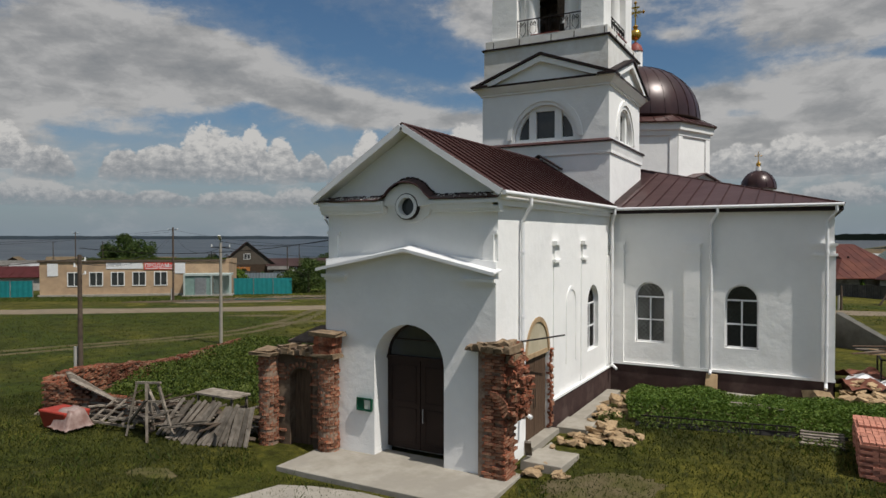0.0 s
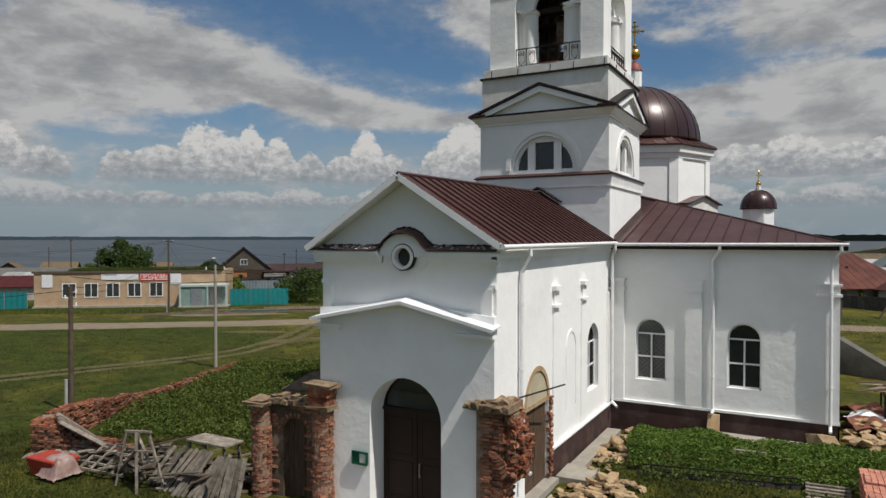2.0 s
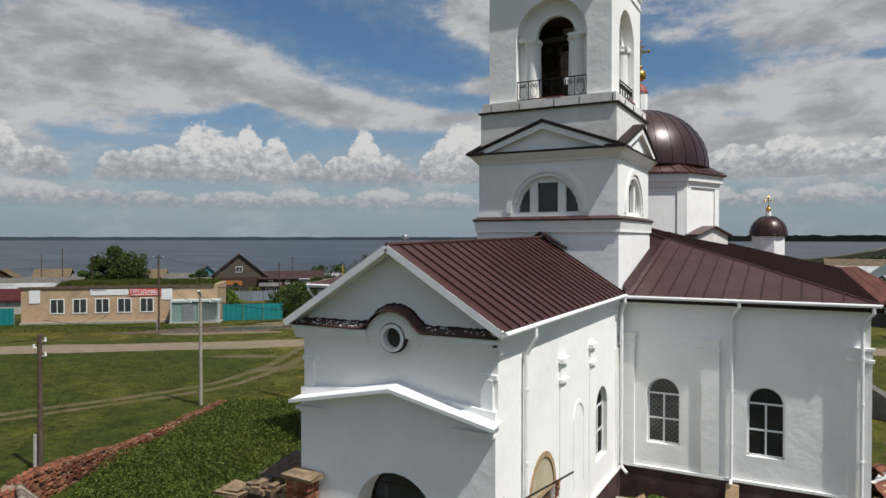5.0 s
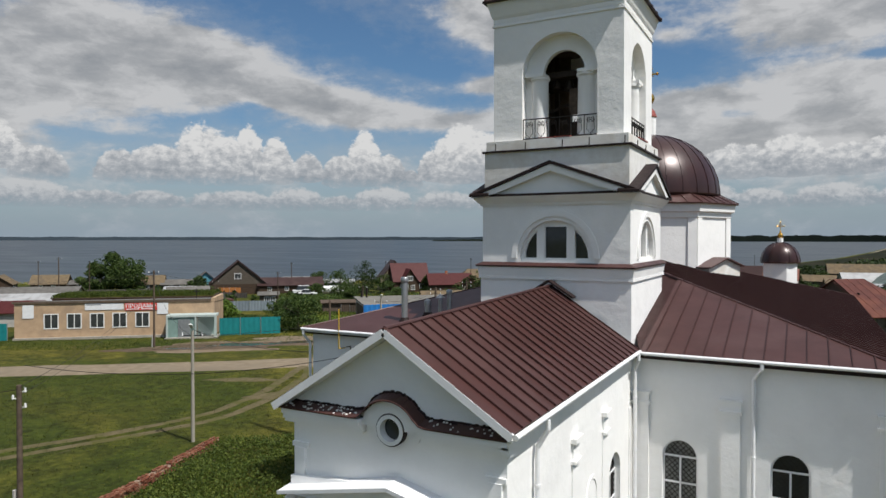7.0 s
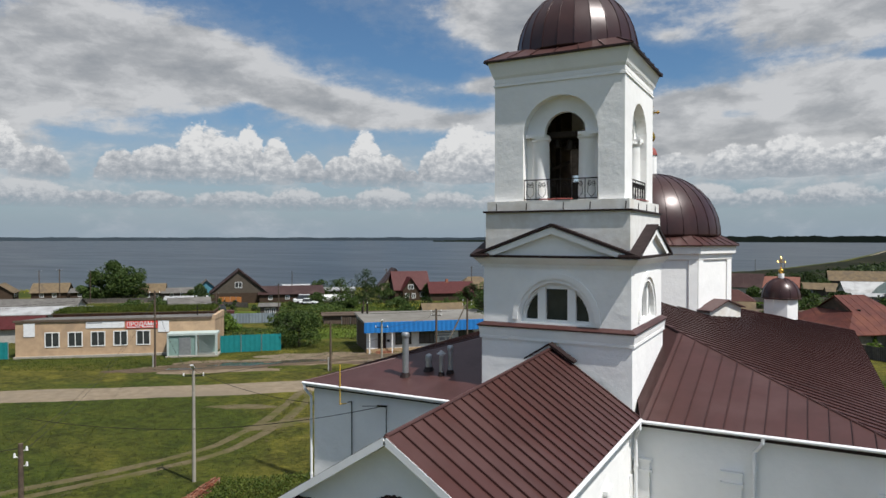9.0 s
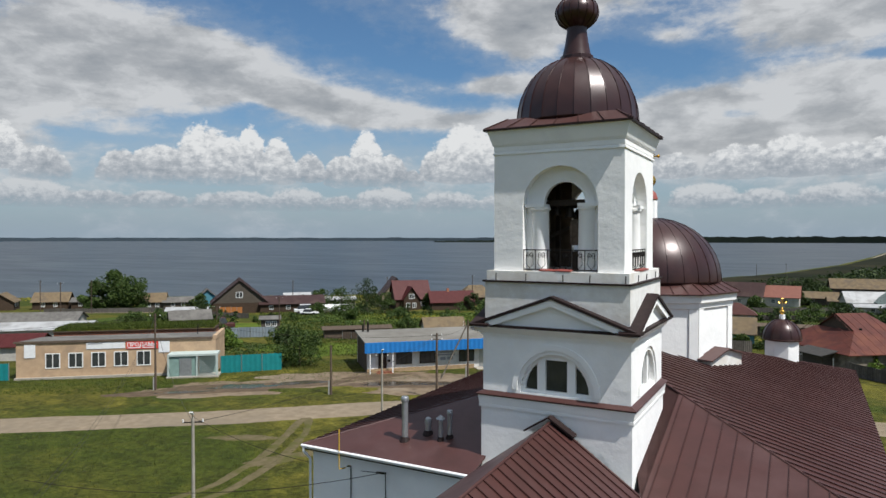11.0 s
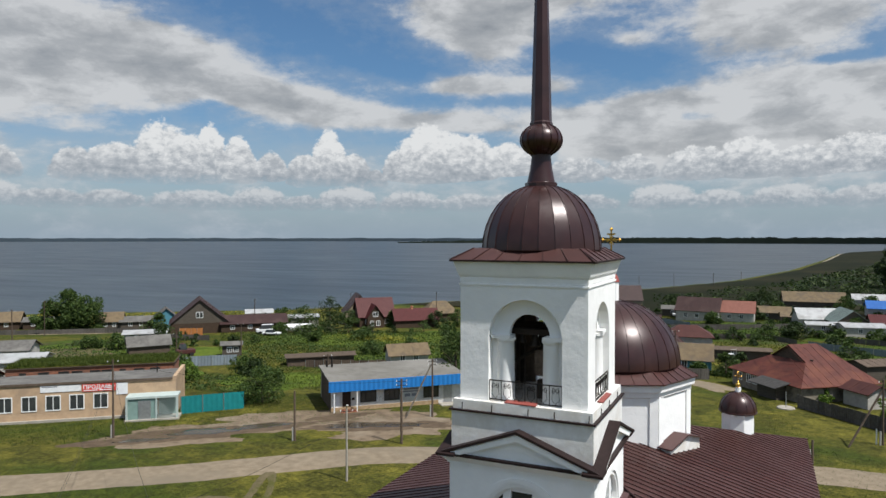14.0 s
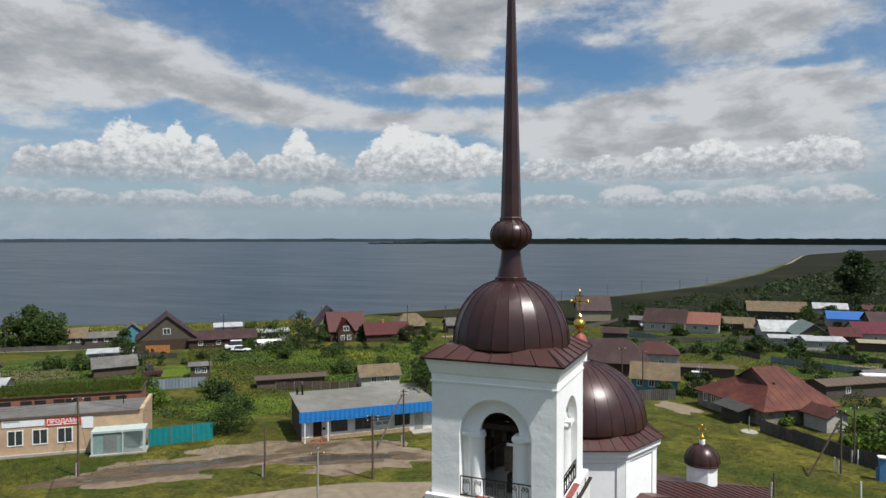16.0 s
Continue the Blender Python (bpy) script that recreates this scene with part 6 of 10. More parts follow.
for k in range(4):
    bm = bmesh.new()
    u = 0.38 + k * 0.17
    slab(bm, FG, [(u, -0.05), (u + 0.16, -0.05), (u + 0.16, 1.98), (u, 1.98)], 0.20 + 0.012 * (k % 2), 0.24)
    part("door_board", bm, OLD_DOOR, gate)


def rubble(name, pts, size, seed, label, group, flat=0.45, material=None):
    """Loose stones, each a thing of its own built from a rough, chipped block."""
    rr = random.Random(seed)
    shapes = []
    for k in range(6):
        bm = bmesh.new()
        bmesh.ops.create_icosphere(bm, subdivisions=1, radius=1.0)
        for v in bm.verts:
            f = rr.uniform(0.72, 1.1)
            v.co = Vector((v.co.x * f, v.co.y * f * rr.uniform(0.8, 1.0), max(-0.55, min(0.5, v.co.z)) * f))
        shapes.append(finish("stone", bm, material or STONE))
    for x, y, z in pts:
        ob = new(name, rr.choice(shapes))
        s = size * rr.uniform(0.5, 1.45)
        ob.scale = (s, s * rr.uniform(0.55, 0.95), s * flat * rr.uniform(0.6, 1.3))
        ob.location = (x, y, z + ob.scale.z * 0.4)
        ob.rotation_euler = (rr.uniform(-0.35, 0.35), rr.uniform(-0.35, 0.35), rr.uniform(0, 6.3))
        tagged(ob, label, "stone", group)


CAP_STONE = mat("weathered_cap_stone", (0.30, 0.215, 0.135), (0.165, 0.115, 0.072), 5.0, 0.95, bump=0.7, bump_scale=9, c3=(0.11, 0.082, 0.052), scale3=1.6, bump_dist=0.04)


def ragged_slab(parent, pts, z0, z1, seed, material=CAP_STONE, name="cap_stone"):
    rr = random.Random(seed)
    bm = bmesh.new()
    solid(bm, [(x + rr.uniform(-0.03, 0.03), y + rr.uniform(-0.03, 0.03), z0 + rr.uniform(-0.02, 0.02)) for x, y in pts],
          [(x + rr.uniform(-0.05, 0.05), y + rr.uniform(-0.05, 0.05), z1 + rr.uniform(-0.03, 0.03)) for x, y in pts])
    part(name, bm, material, parent)


# broken entablature over the gate
for i in range(9):
    u = -0.15 + i * 0.19
    ragged_slab(gate, [FG(u, -0.16, 0)[:2], FG(u + 0.2, -0.18, 0)[:2], FG(u + 0.2, 0.4, 0)[:2], FG(u, 0.4, 0)[:2]], 2.42, 2.53 + 0.03 * (i % 3), 60 + i, (CAP_STONE, STAINED, CAP_STONE)[i % 3])
for i in range(7):
    u = 0.05 + i * 0.19
    ragged_slab(gate, [FG(u, -0.06, 0)[:2], FG(u + 0.17, -0.08, 0)[:2], FG(u + 0.17, 0.35, 0)[:2], FG(u, 0.35, 0)[:2]], 2.54, 2.62 + 0.05 * (i % 2), 80 + i, (STAINED, CAP_STONE)[i % 2])
ragged_slab(gate2, [(-4.2, -0.8), (-3.5, -0.78), (-3.48, -0.1), (-4.2, -0.08)], 2.40, 2.48, 90)
ragged_slab(gate2, [(-4.1, -0.7), (-3.62, -0.68), (-3.6, -0.2), (-4.1, -0.2)], 2.48, 2.55, 91)
for i, (x0, x1, z0, z1) in enumerate(((-2.3, -1.62, 2.45, 2.55), (-2.22, -1.70, 2.55, 2.78), (-2.2, -1.66, 2.78, 3.0), (-2.38, -1.52, 3.0, 3.1))):
    ragged_slab(gate, [(x0, -0.55), (x1, -0.52), (x1, -0.02), (x0, 0.0)], z0, z1, 95 + i, BRICK if i in (1, 2) else CAP_STONE)
bm = bmesh.new()
solid(bm, [(-3.6, 0.05, 2.66), (-2.35, 0.05, 2.72), (-2.35, 1.1, 3.15), (-3.4, 1.1, 2.95)], [(-3.6, 0.05, 2.72), (-2.35, 0.05, 2.78), (-2.35, 1.1, 3.21), (-3.4, 1.1, 3.01)])
part("roof_felt", bm, DARK_WOOD, gate, "old dark roofing felt")

# broken brick pier at the other corner
pier = thing("ruined_pier", (2.65, 0.1, 0), "broken red-brick pier with a stone slab on top", "pier ruin")
bm = bmesh.new()
rough_box(bm, 2.30, -0.065, -0.1, 2.955, 0.55, 2.95, 0.02, 4)
part("mortar_core", bm, MORTAR, pier)
FP = front(-0.12)
wall_bricks(pier, FP, 2.20, 3.02, 0.0, 2.95, 0.065, 21, 0.06, keep=lambda u, z, r: u > 2.36 + 0.10 * r.random() + (0.1 if z > 2.6 else 0))
FPS = side(3.0)
wall_bricks(pier, FPS, -0.10, 0.6, 0.0, 3.1, 0.06, 22, 0.12)
wall_bricks(pier, side(3.16), -0.05, 0.55, 1.35, 2.75, 0.0, 23, 0.3)
wall_bricks(pier, side(3.28), 0.05, 0.6, 1.45, 2.2, 0.0, 24, 0.35)
rr = random.Random(9)
bm = bmesh.new()
rough_box(bm, 2.93, 0.0, 1.55, 3.2, 0.52, 2.75, 0.06, 7)
part("broken_core", bm, MORTAR, pier)
for k in range(30):
    z = rr.uniform(1.4, 3.1)
    x = 3.02 + rr.uniform(0, 0.34) * (1 - abs(z - 1.75) / 1.7)
    ob = brick(pier, (x, rr.uniform(-0.1, 0.55), z), rr.uniform(0, 3.1), rr.uniform(-0.5, 0.5), k, (0.7, 0.9, 1.0))
rr = random.Random(19)
for k in range(110):
    z = rr.uniform(1.35, 3.12)
    bulge = 0.34 * math.sin(math.pi * min(1.0, max(0.0, (z - 1.25) / 1.95)) ** 0.8) + 0.03
    y = rr.uniform(-0.13, 0.58)
    x = 2.97 + bulge * (0.55 + 0.45 * math.sin(3.0 * (y + 0.13))) + rr.uniform(-0.05, 0.05)
    q = rr.uniform(0.55, 0.95)
    brick(pier, (x, y, z), rr.uniform(-0.6, 2.2), rr.uniform(-0.6, 0.6), k, (q, rr.uniform(0.7, 1.1), rr.uniform(0.8, 1.3)))
for k in range(7):
    bm = bmesh.new()
    z = 1.55 + 0.24 * k
    w = 0.22 * math.sin(math.pi * (z - 1.25) / 2.0) + 0.06
    rough_box(bm, 2.94, -0.08, z - 0.13, 2.97 + w, 0.54, z + 0.13, 0.05, 300 + k)
    part("broken_core", bm, (MORTAR, BRICK, CAP_STONE)[k % 3], pier)
for i in range(8):
    t = 0.25 + i * 0.13
    ob = brick(pier, (2.45 + 0.5 * math.sin(t) + 0.12, -0.13, 1.25 + 0.85 * math.cos(t) * 0.9), 0, 0, i, (0.9, 0.9, 1.0))
    ob.rotation_euler = (0, -t + 0.3, 0)
for i in range(6):
    ragged_slab(pier, [(2.05 + i * 0.19, -0.32), (2.25 + i * 0.19, -0.34), (2.25 + i * 0.19, 0.5), (2.05 + i * 0.19, 0.5)], 2.94, 3.07 + 0.02 * (i % 2), 120 + i)
for i in range(6):
    ragged_slab(pier, [(2.3 + i * 0.13, -0.12), (2.45 + i * 0.13, -0.12), (2.45 + i * 0.13, 0.4), (2.3 + i * 0.13, 0.4)], 3.06, 3.12 + 0.012 * i, 130 + i)
bm = bmesh.new()
tube(bm, (2.95, 0.25, 3.1), (3.3, 3.15, 2.95), 0.022, n=8)
solo("iron_rod", bm, IRON, (3.1, 1.7, 3.0), "black iron rod sticking out over the side door", "rod")
# broken brick jamb of the side door
rr = random.Random(31)
for k in range(44):
    z = 0.3 + k * 0.05
    brick(sdoor, (2.70 + rr.uniform(-0.02, 0.05), 3.68 + rr.uniform(-0.06, 0.07), z), math.pi / 2 + rr.uniform(-0.3, 0.3), 0, k, (0.6, 0.8, 0.8))

# steps and slabs by the side door
for x0, y0, x1, y1, z0, z1, s in ((3.0, 0.85, 4.05, 2.0, -0.05, 0.20, 1), (2.85, 3.75, 3.75, 4.85, 0.0, 0.30, 2), (3.0, 2.0, 3.6, 3.7, -0.05, 0.10, 3), (2.84, 4.9, 3.3, 9.2, 0.0, 0.28, 4)):
    bm = bmesh.new()
    rough_box(bm, x0, y0, z0 - 0.2, x1, y1, z1, 0.04, 200 + s)
    solo("stone_step", bm, CONCRETE, ((x0 + x1) / 2, (y0 + y1) / 2, z0), "worn grey concrete slab beside the church wall", "slab", "slabs by the side door", bevel=0.02)
bm = bmesh.new()
rough_box(bm, 5.6, 9.05, -0.1, 11.3, 9.93, 0.42, 0.05, 210)
solo("wall_apron", bm, CONCRETE, (8, 9.5, 0), "pale concrete strip along the plinth", "pavement", bevel=0.02)
bm = bmesh.new()
beam(bm, (3.05, 1.2, 0.25), (3.25, 0.6, 0.75), 0.16, 0.05)
solo("leaning_board", bm, GREY_WOOD, (3.1, 0.9, 0.2), "grey board leaning on the broken pier", "board")


def heap(c, rx, ry, top, n, seed, turn=0.0):
    r = random.Random(seed)
    out = []
    for _ in range(n):
        a, q = r.uniform(0, 6.283), math.sqrt(r.random())
        u, v = rx * q * math.cos(a), ry * q * math.sin(a)
        x, y = c[0] + u * math.cos(turn) - v * math.sin(turn), c[1] + u * math.sin(turn) + v * math.cos(turn)
        out.append((x, y, lie(x, y) + top * (1 - q) * r.uniform(0.3, 1.0)))
    return out


rubble("stone", heap((4.45, 3.5), 0.85, 0.5, 0.42, 44, 1, 0.3), 0.24, 1, "rough piece of tan sandstone in a heap", "stone heap")
rubble("stone", heap((3.55, 0.75), 0.55, 0.35, 0.15, 16, 2), 0.19, 2, "rough piece of tan sandstone by the pier", "stones by the pier")
rubble("stone", heap((3.7, 6.8), 0.42, 2.2, 0.25, 34, 3), 0.21, 3, "rough tan stone lying along the church wall", "stones along the wall")
rubble("stone", heap((4.7, 9.45), 1.4, 0.22, 0.2, 30, 4), 0.17, 4, "rough tan stone lying along the plinth", "stones along the plinth")
rubble("stone", heap((3.5, 2.9), 0.5, 0.6, 0.1, 12, 5), 0.17, 5, "small tan stone by the steps", "stones by the steps")
rubble("stone", heap((8.3, 9.35), 1.2, 0.2, 0.08, 10, 6), 0.13, 6, "small grey stone on the concrete strip", "stones along the plinth")
rubble("stone", heap((10.6, 11.3), 0.6, 0.7, 0.25, 18, 7), 0.25, 7, "tan stone by the corner of the wing", "stones by the wing")
rubble("boulder", [(9.3, 9.4, 0.42)], 0.42, 8, "pale boulder against the dark plinth", "boulder", 0.9)
bm = bmesh.new()
solid(bm, [(5.98, 9.55, 0.4), (6.38, 9.55, 0.4), (6.36, 9.85, 0.98), (6.0, 9.85, 1.0)], [(5.98, 9.65, 0.4), (6.38, 9.65, 0.4), (6.36, 9.92, 0.98), (6.0, 9.92, 1.0)])
solo("stone_slab", bm, STONE, (6.18, 9.7, 0.4), "tan sandstone slab leaning on the plinth", "slab", bevel=0.02)

# ---- garden bed ----
BED = [(4.5, 5.3), (6.5, 5.5), (8.9, 6.0), (11.6, 6.7), (11.8, 9.0), (9.0, 8.9), (5.8, 9.0), (3.9, 9.1), (3.95, 7.2)]
bed = thing("garden_bed", (7.5, 7.3, 0.2), "dense raised bed of green leafy plants beside the wing", "garden bed")


def bed_top(x, y):
    d = min(abs(y - 5.2 - (x - 4.5) * 0.2), abs(y - 9.2), x - 3.6, 12.2 - x)
    return lie(x, y) + 0.12 + 0.32 * soft(0, 0.8, d) + 0.14 * noise.noise(Vector((x * 0.9, y * 0.9, 1)))


bm = sheet([3.9 + 0.25 * i for i in range(33)], [5.0 + 0.25 * i for i in range(18)], lambda x, y: bed_top(x, y) - 0.1 if inside(BED, x, y) else lie(x, y) - 0.25)
part("soil", bm, TRACK, bed)
r1 = np.random.default_rng(11)
pp = scatter(BED, 38000, r1)
pts = np.array([(x, y, bed_top(x, y) + r1.uniform(-0.12, 0.16)) for x, y in pp])
ob = leaf_cloud("leaves", pts, 0.052, LEAF_BED, r1, at=(7.5, 7.3, 0.2), flat=0.5)
ob.parent, ob.location = bed, (0, 0, 0)
tagged(ob, kind="stuff")
BLACK = mat("black_sheeting", (0.016, 0.015, 0.015), (0.026, 0.024, 0.022), 2.0, 0.8, bump=0.5, bump_scale=3)
bm = bmesh.new()
n = 30
for i in range(n):
    a, b = i / n, (i + 1) / n
    p = lambda f: (4.75 + 5.2 * f, 5.05 + 1.05 * f + 0.04 * math.sin(f * 40))
    (xa, ya), (xb, yb) = p(a), p(b)
    solid(bm, [(xa, ya - 0.1, lie(xa, ya) - 0.1), (xb, yb - 0.1, lie(xb, yb) - 0.1), (xb, yb, 0.36), (xa, ya, 0.36)], [(xa, ya + 0.1, lie(xa, ya) - 0.1), (xb, yb + 0.1, lie(xb, yb) - 0.1), (xb, yb + 0.06, 0.36), (xa, ya + 0.06, 0.36)])
part("edging", bm, BLACK, bed, "dark retaining edge")
lad = thing("ladder", (6.6, 5.2, 0.4), "dark metal ladder lying along the bed's edge", "ladder")
for off, z in ((0.0, 0.42), (0.10, 0.55)):
    bm = bmesh.new()
    beam(bm, (4.9, 4.98 + off, z), (8.75, 5.72 + off, z), 0.035)
    part("rail", bm, IRON, lad)
for i in range(13):
    f = (i + 0.5) / 13
    bm = bmesh.new()
    beam(bm, (4.9 + 3.85 * f, 4.98 + 0.74 * f, 0.42), (4.9 + 3.85 * f, 5.08 + 0.74 * f, 0.55), 0.025)
    part("rung", bm, IRON, lad)
pal = thing("pallet", (9.3, 5.5, 0.3), "weathered pale wooden pallet", "pallet")
for i in range(5):
    bm = bmesh.new()
    y = 5.1 + i * 0.17
    beam(bm, (8.85, y, 0.36 + 0.03 * i), (9.85, y + 0.1, 0.36 + 0.03 * i), 0.12, 0.025)
    part("slat", bm, GREY_WOOD, pal)
for x in (8.9, 9.35, 9.8):
    bm = bmesh.new()
    beam(bm, (x, 5.05, 0.31), (x, 5.95, 0.44), 0.08, 0.08)
    part("bearer", bm, GREY_WOOD, pal)
for x, y, z, l, t in ((7.5, 6.9, 0.78, 0.9, 0.1), (8.1, 6.75, 0.76, 0.7, -0.15), (7.3, 6.8, 0.74, 0.6, 0.3)):
    bm = bmesh.new()
    beam(bm, (x - l / 2, y - t * 0.3, z), (x + l / 2, y + t * 0.3, z), 0.12, 0.03)
    solo("board", bm, GREY_WOOD, (x, y, z), "short grey board lying in the plants", "board", "boards in the bed")

# stacked new bricks
NEW_BRICK = mat("new_pink_brick", (0.46, 0.20, 0.14), (0.38, 0.16, 0.11), 5.0, 0.9, bump=0.25, bump_scale=20, per_object=0.16)
stack = thing("brick_stack", (10.8, 4.6, 0), "stack of new pinkish-red bricks on the grass", "brick stack")
bm = bmesh.new()
L, D, T = 0.122, 0.057, 0.031
solid(bm, [(-L, -D, -T), (L, -D, -T), (L, D, -T), (-L, D, -T)], [(-L, -D, T), (L, -D, T), (L, D, T), (-L, D, T)])
NB = finish("brick", bm, NEW_BRICK)
bm = bmesh.new()
box(bm, 10.14, 3.3, -0.1, 11.7, 6.1, 0.94)
part("inner_bricks", bm, NEW_BRICK, stack)
rr = random.Random(3)
for row in range(15):
    z = 0.035 + row * 0.066
    for i in range(11):
        ob = new("brick", NB)
        ob.parent, ob.location = stack, Vector((10.10 + rr.uniform(-0.015, 0.015), 3.34 + i * 0.26 + (0.13 if row % 2 else 0), z)) - where(stack)
        ob.rotation_euler = (0, 0, math.pi / 2 + rr.uniform(-0.03, 0.03))
    for i in range(6):
        ob = new("brick", NB)
        ob.parent, ob.location = stack, Vector((10.28 + i * 0.26 + (0.13 if row % 2 else 0), 3.26 + rr.uniform(-0.015, 0.015), z)) - where(stack)
        ob.rotation_euler = (0, 0, rr.uniform(-0.03, 0.03))
for i in range(12):
    for j in range(11):
        ob = new("brick", NB)
        ob.parent, ob.location = stack, Vector((10.16 + i * 0.128, 3.36 + j * 0.26, 1.01 + rr.uniform(0, 0.01) - 0.05 * (j // 3 % 2))) - where(stack)
        ob.rotation_euler = (0, 0, math.pi / 2 + rr.uniform(-0.03, 0.03))

# debris beyond the wing: board pile on a steel frame, sheets, sloping grey sheet
fr = thing("steel_stand", (12.2, 15.2, 0.3), "rusty steel stand carrying a pile of old boards", "stand")
for x, y in ((11.3, 14.4), (13.3, 14.4), (11.3, 16.0), (13.3, 16.0)):
    bm = bmesh.new()
    beam(bm, (x, y, 0.1), (x, y, 1.2), 0.06)
    part("leg", bm, IRON, fr)
for p, q in (((11.3, 14.4, 1.18), (13.3, 14.4, 1.18)), ((11.3, 16.0, 1.18), (13.3, 16.0, 1.18)), ((11.3, 14.4, 1.18), (11.3, 16.0, 1.18)), ((13.3, 14.4, 1.18), (13.3, 16.0, 1.18)), ((11.3, 14.4, 0.5), (13.3, 14.4, 0.5))):
    bm = bmesh.new()
    beam(bm, p, q, 0.06)
    part("bar", bm, IRON, fr)
rr = random.Random(12)
for k in range(34):
    x, y = 12.4 + rr.uniform(-1.0, 1.2), 15.2 + rr.uniform(-0.9, 0.9)
    z = 1.24 + 0.035 * (k // 3)
    a = rr.uniform(-0.5, 0.5) + 0.5
    l = rr.uniform(0.6, 1.3)
    bm = bmesh.new()
    beam(bm, (x - l * math.cos(a), y - l * math.sin(a), z), (x + l * math.cos(a), y + l * math.sin(a), z + rr.uniform(-0.05, 0.1)), 0.14, 0.025)
    solo("board", bm, (GREY_WOOD, OLD_DOOR, STONE)[k % 3], (x, y, z), "old board in the pile on the steel stand", "board", "boards on the stand")
SLOPE_GREY = mat("dark_grey_sheet", (0.13, 0.125, 0.11), (0.09, 0.085, 0.075), 2.0, 0.9, bump=0.3, bump_scale=8)
bm = bmesh.new()
solid(bm, [(10.2, 26.0, -0.4), (12.6, 24.3, -0.4), (12.9, 24.6, -0.4), (10.5, 26.5, -0.4)], [(10.2, 26.0, 1.7), (12.6, 24.3, 0.4), (12.9, 24.6, 0.4), (10.5, 26.5, 1.7)])
solo("ramp_wall", bm, SLOPE_GREY, (11.4, 25.4, -0.3), "sloping dark grey sheet behind the wing", "wall", bevel=0.03)
RUST = mat("rusty_sheet", (0.20, 0.075, 0.045), (0.12, 0.05, 0.035), 4.0, 0.85, bump=0.3, per_object=0.2)
for k, (x, y, w, t) in enumerate(((10.7, 13.4, 0.7, 0.4), (11.0, 14.3, 0.8, -0.3), (10.6, 15.4, 0.7, 0.9))):
    bm = bmesh.new()
    bmesh.ops.create_grid(bm, x_segments=6, y_segments=6, size=w)
    for v in bm.verts:
        v.co = Vector((x + v.co.x * math.cos(t) - v.co.y * math.sin(t), y + v.co.x * math.sin(t) + v.co.y * math.cos(t), 0.55 + 0.25 * noise.noise(v.co * 2 + Vector((k, 0, 0))) - 0.25 * abs(v.co.y)))
    bmesh.ops.solidify(bm, geom=bm.faces[:], thickness=0.02)
    solo("crumpled_sheet", bm, (RUST, WHITE_METAL, RUST)[k], (x, y, 0.4), ("crumpled rusty metal sheet in the rubble", "crumpled pale sheet in the rubble", "crumpled rusty metal sheet in the rubble")[k], "sheet", "sheets in the rubble", smooth=60)
rubble("stone", heap((10.7, 13.0), 0.6, 1.5, 0.6, 30, 17), 0.25, 17, "tan stone in the rubble behind the wing", "rubble behind the wing")

# ---- ruined enclosure to the north, boards, weeds ----
ruin = thing("ruined_wall", (-13.5, 0.5, 0), "low ruined wall of red brick and rubble stone", "wall ruin")


def ruin_line(line, height, thick, seed, step=0.27, face=1):
    """A crumbling wall along a line; height(f) gives its top."""
    rr = random.Random(seed)
    tot = [0]
    for a, b in zip(line, line[1:]):
        tot.append(tot[-1] + math.hypot(b[0] - a[0], b[1] - a[1]))
    n = int(tot[-1] / step)
    bm = bmesh.new()
    prev = None
    for i in range(n + 1):
        s = tot[-1] * i / n
        for k in range(len(line) - 1):
            if s <= tot[k + 1] + 1e-6:
                f = (s - tot[k]) / (tot[k + 1] - tot[k])
                a, b = Vector(line[k]), Vector(line[k + 1])
                break
        p, d = a.lerp(b, f), (b - a).normalized()
        nn = Vector((-d.y, d.x))
        g = lie(p.x, p.y)
        h = max(0.12, height(i / n) + 0.10 * noise.noise(Vector((s * 0.9, seed, 0))))
        ring_ = [Vector((*(p + nn * o), z)) for o, z in ((-thick / 2 + 0.03, g - 0.3), (thick / 2 - 0.03, g - 0.3), (thick / 2 - 0.05, g + h - 0.06), (-thick / 2 + 0.05, g + h - 0.06))]
        cur = [bm.verts.new(q) for q in ring_]
        if prev:
            for j in range(4):
                bm.faces.new((prev[j], prev[(j + 1) % 4], cur[(j + 1) % 4], cur[j]))
        else:
            bm.faces.new(cur)
        prev = cur
        turn = math.atan2(d.y, d.x)
        z, row = 0.04, 0
        while z < h:
            if rr.random() > 0.18 and len(RUIN_BRICKS) < 600:
                q = p + nn * (-face * (thick / 2 - 0.03 + rr.uniform(-0.04, 0.03))) + d * (0.13 if row % 2 else 0)
                RUIN_BRICKS.append((q.x, q.y, g + z, turn + rr.uniform(-0.12, 0.12), rr.uniform(-0.12, 0.12)))
            z += 0.08
            row += 1
        if rr.random() > 0.25:
            for o in (-0.1, 0.12):
                q = p + nn * o
                RUIN_BRICKS.append((q.x, q.y, g + h - 0.02 + rr.uniform(-0.02, 0.03), turn + rr.uniform(-0.6, 0.6), rr.uniform(-0.25, 0.25)))
    bm.faces.new(prev)
    part("rubble_core", bm, MORTAR, ruin)


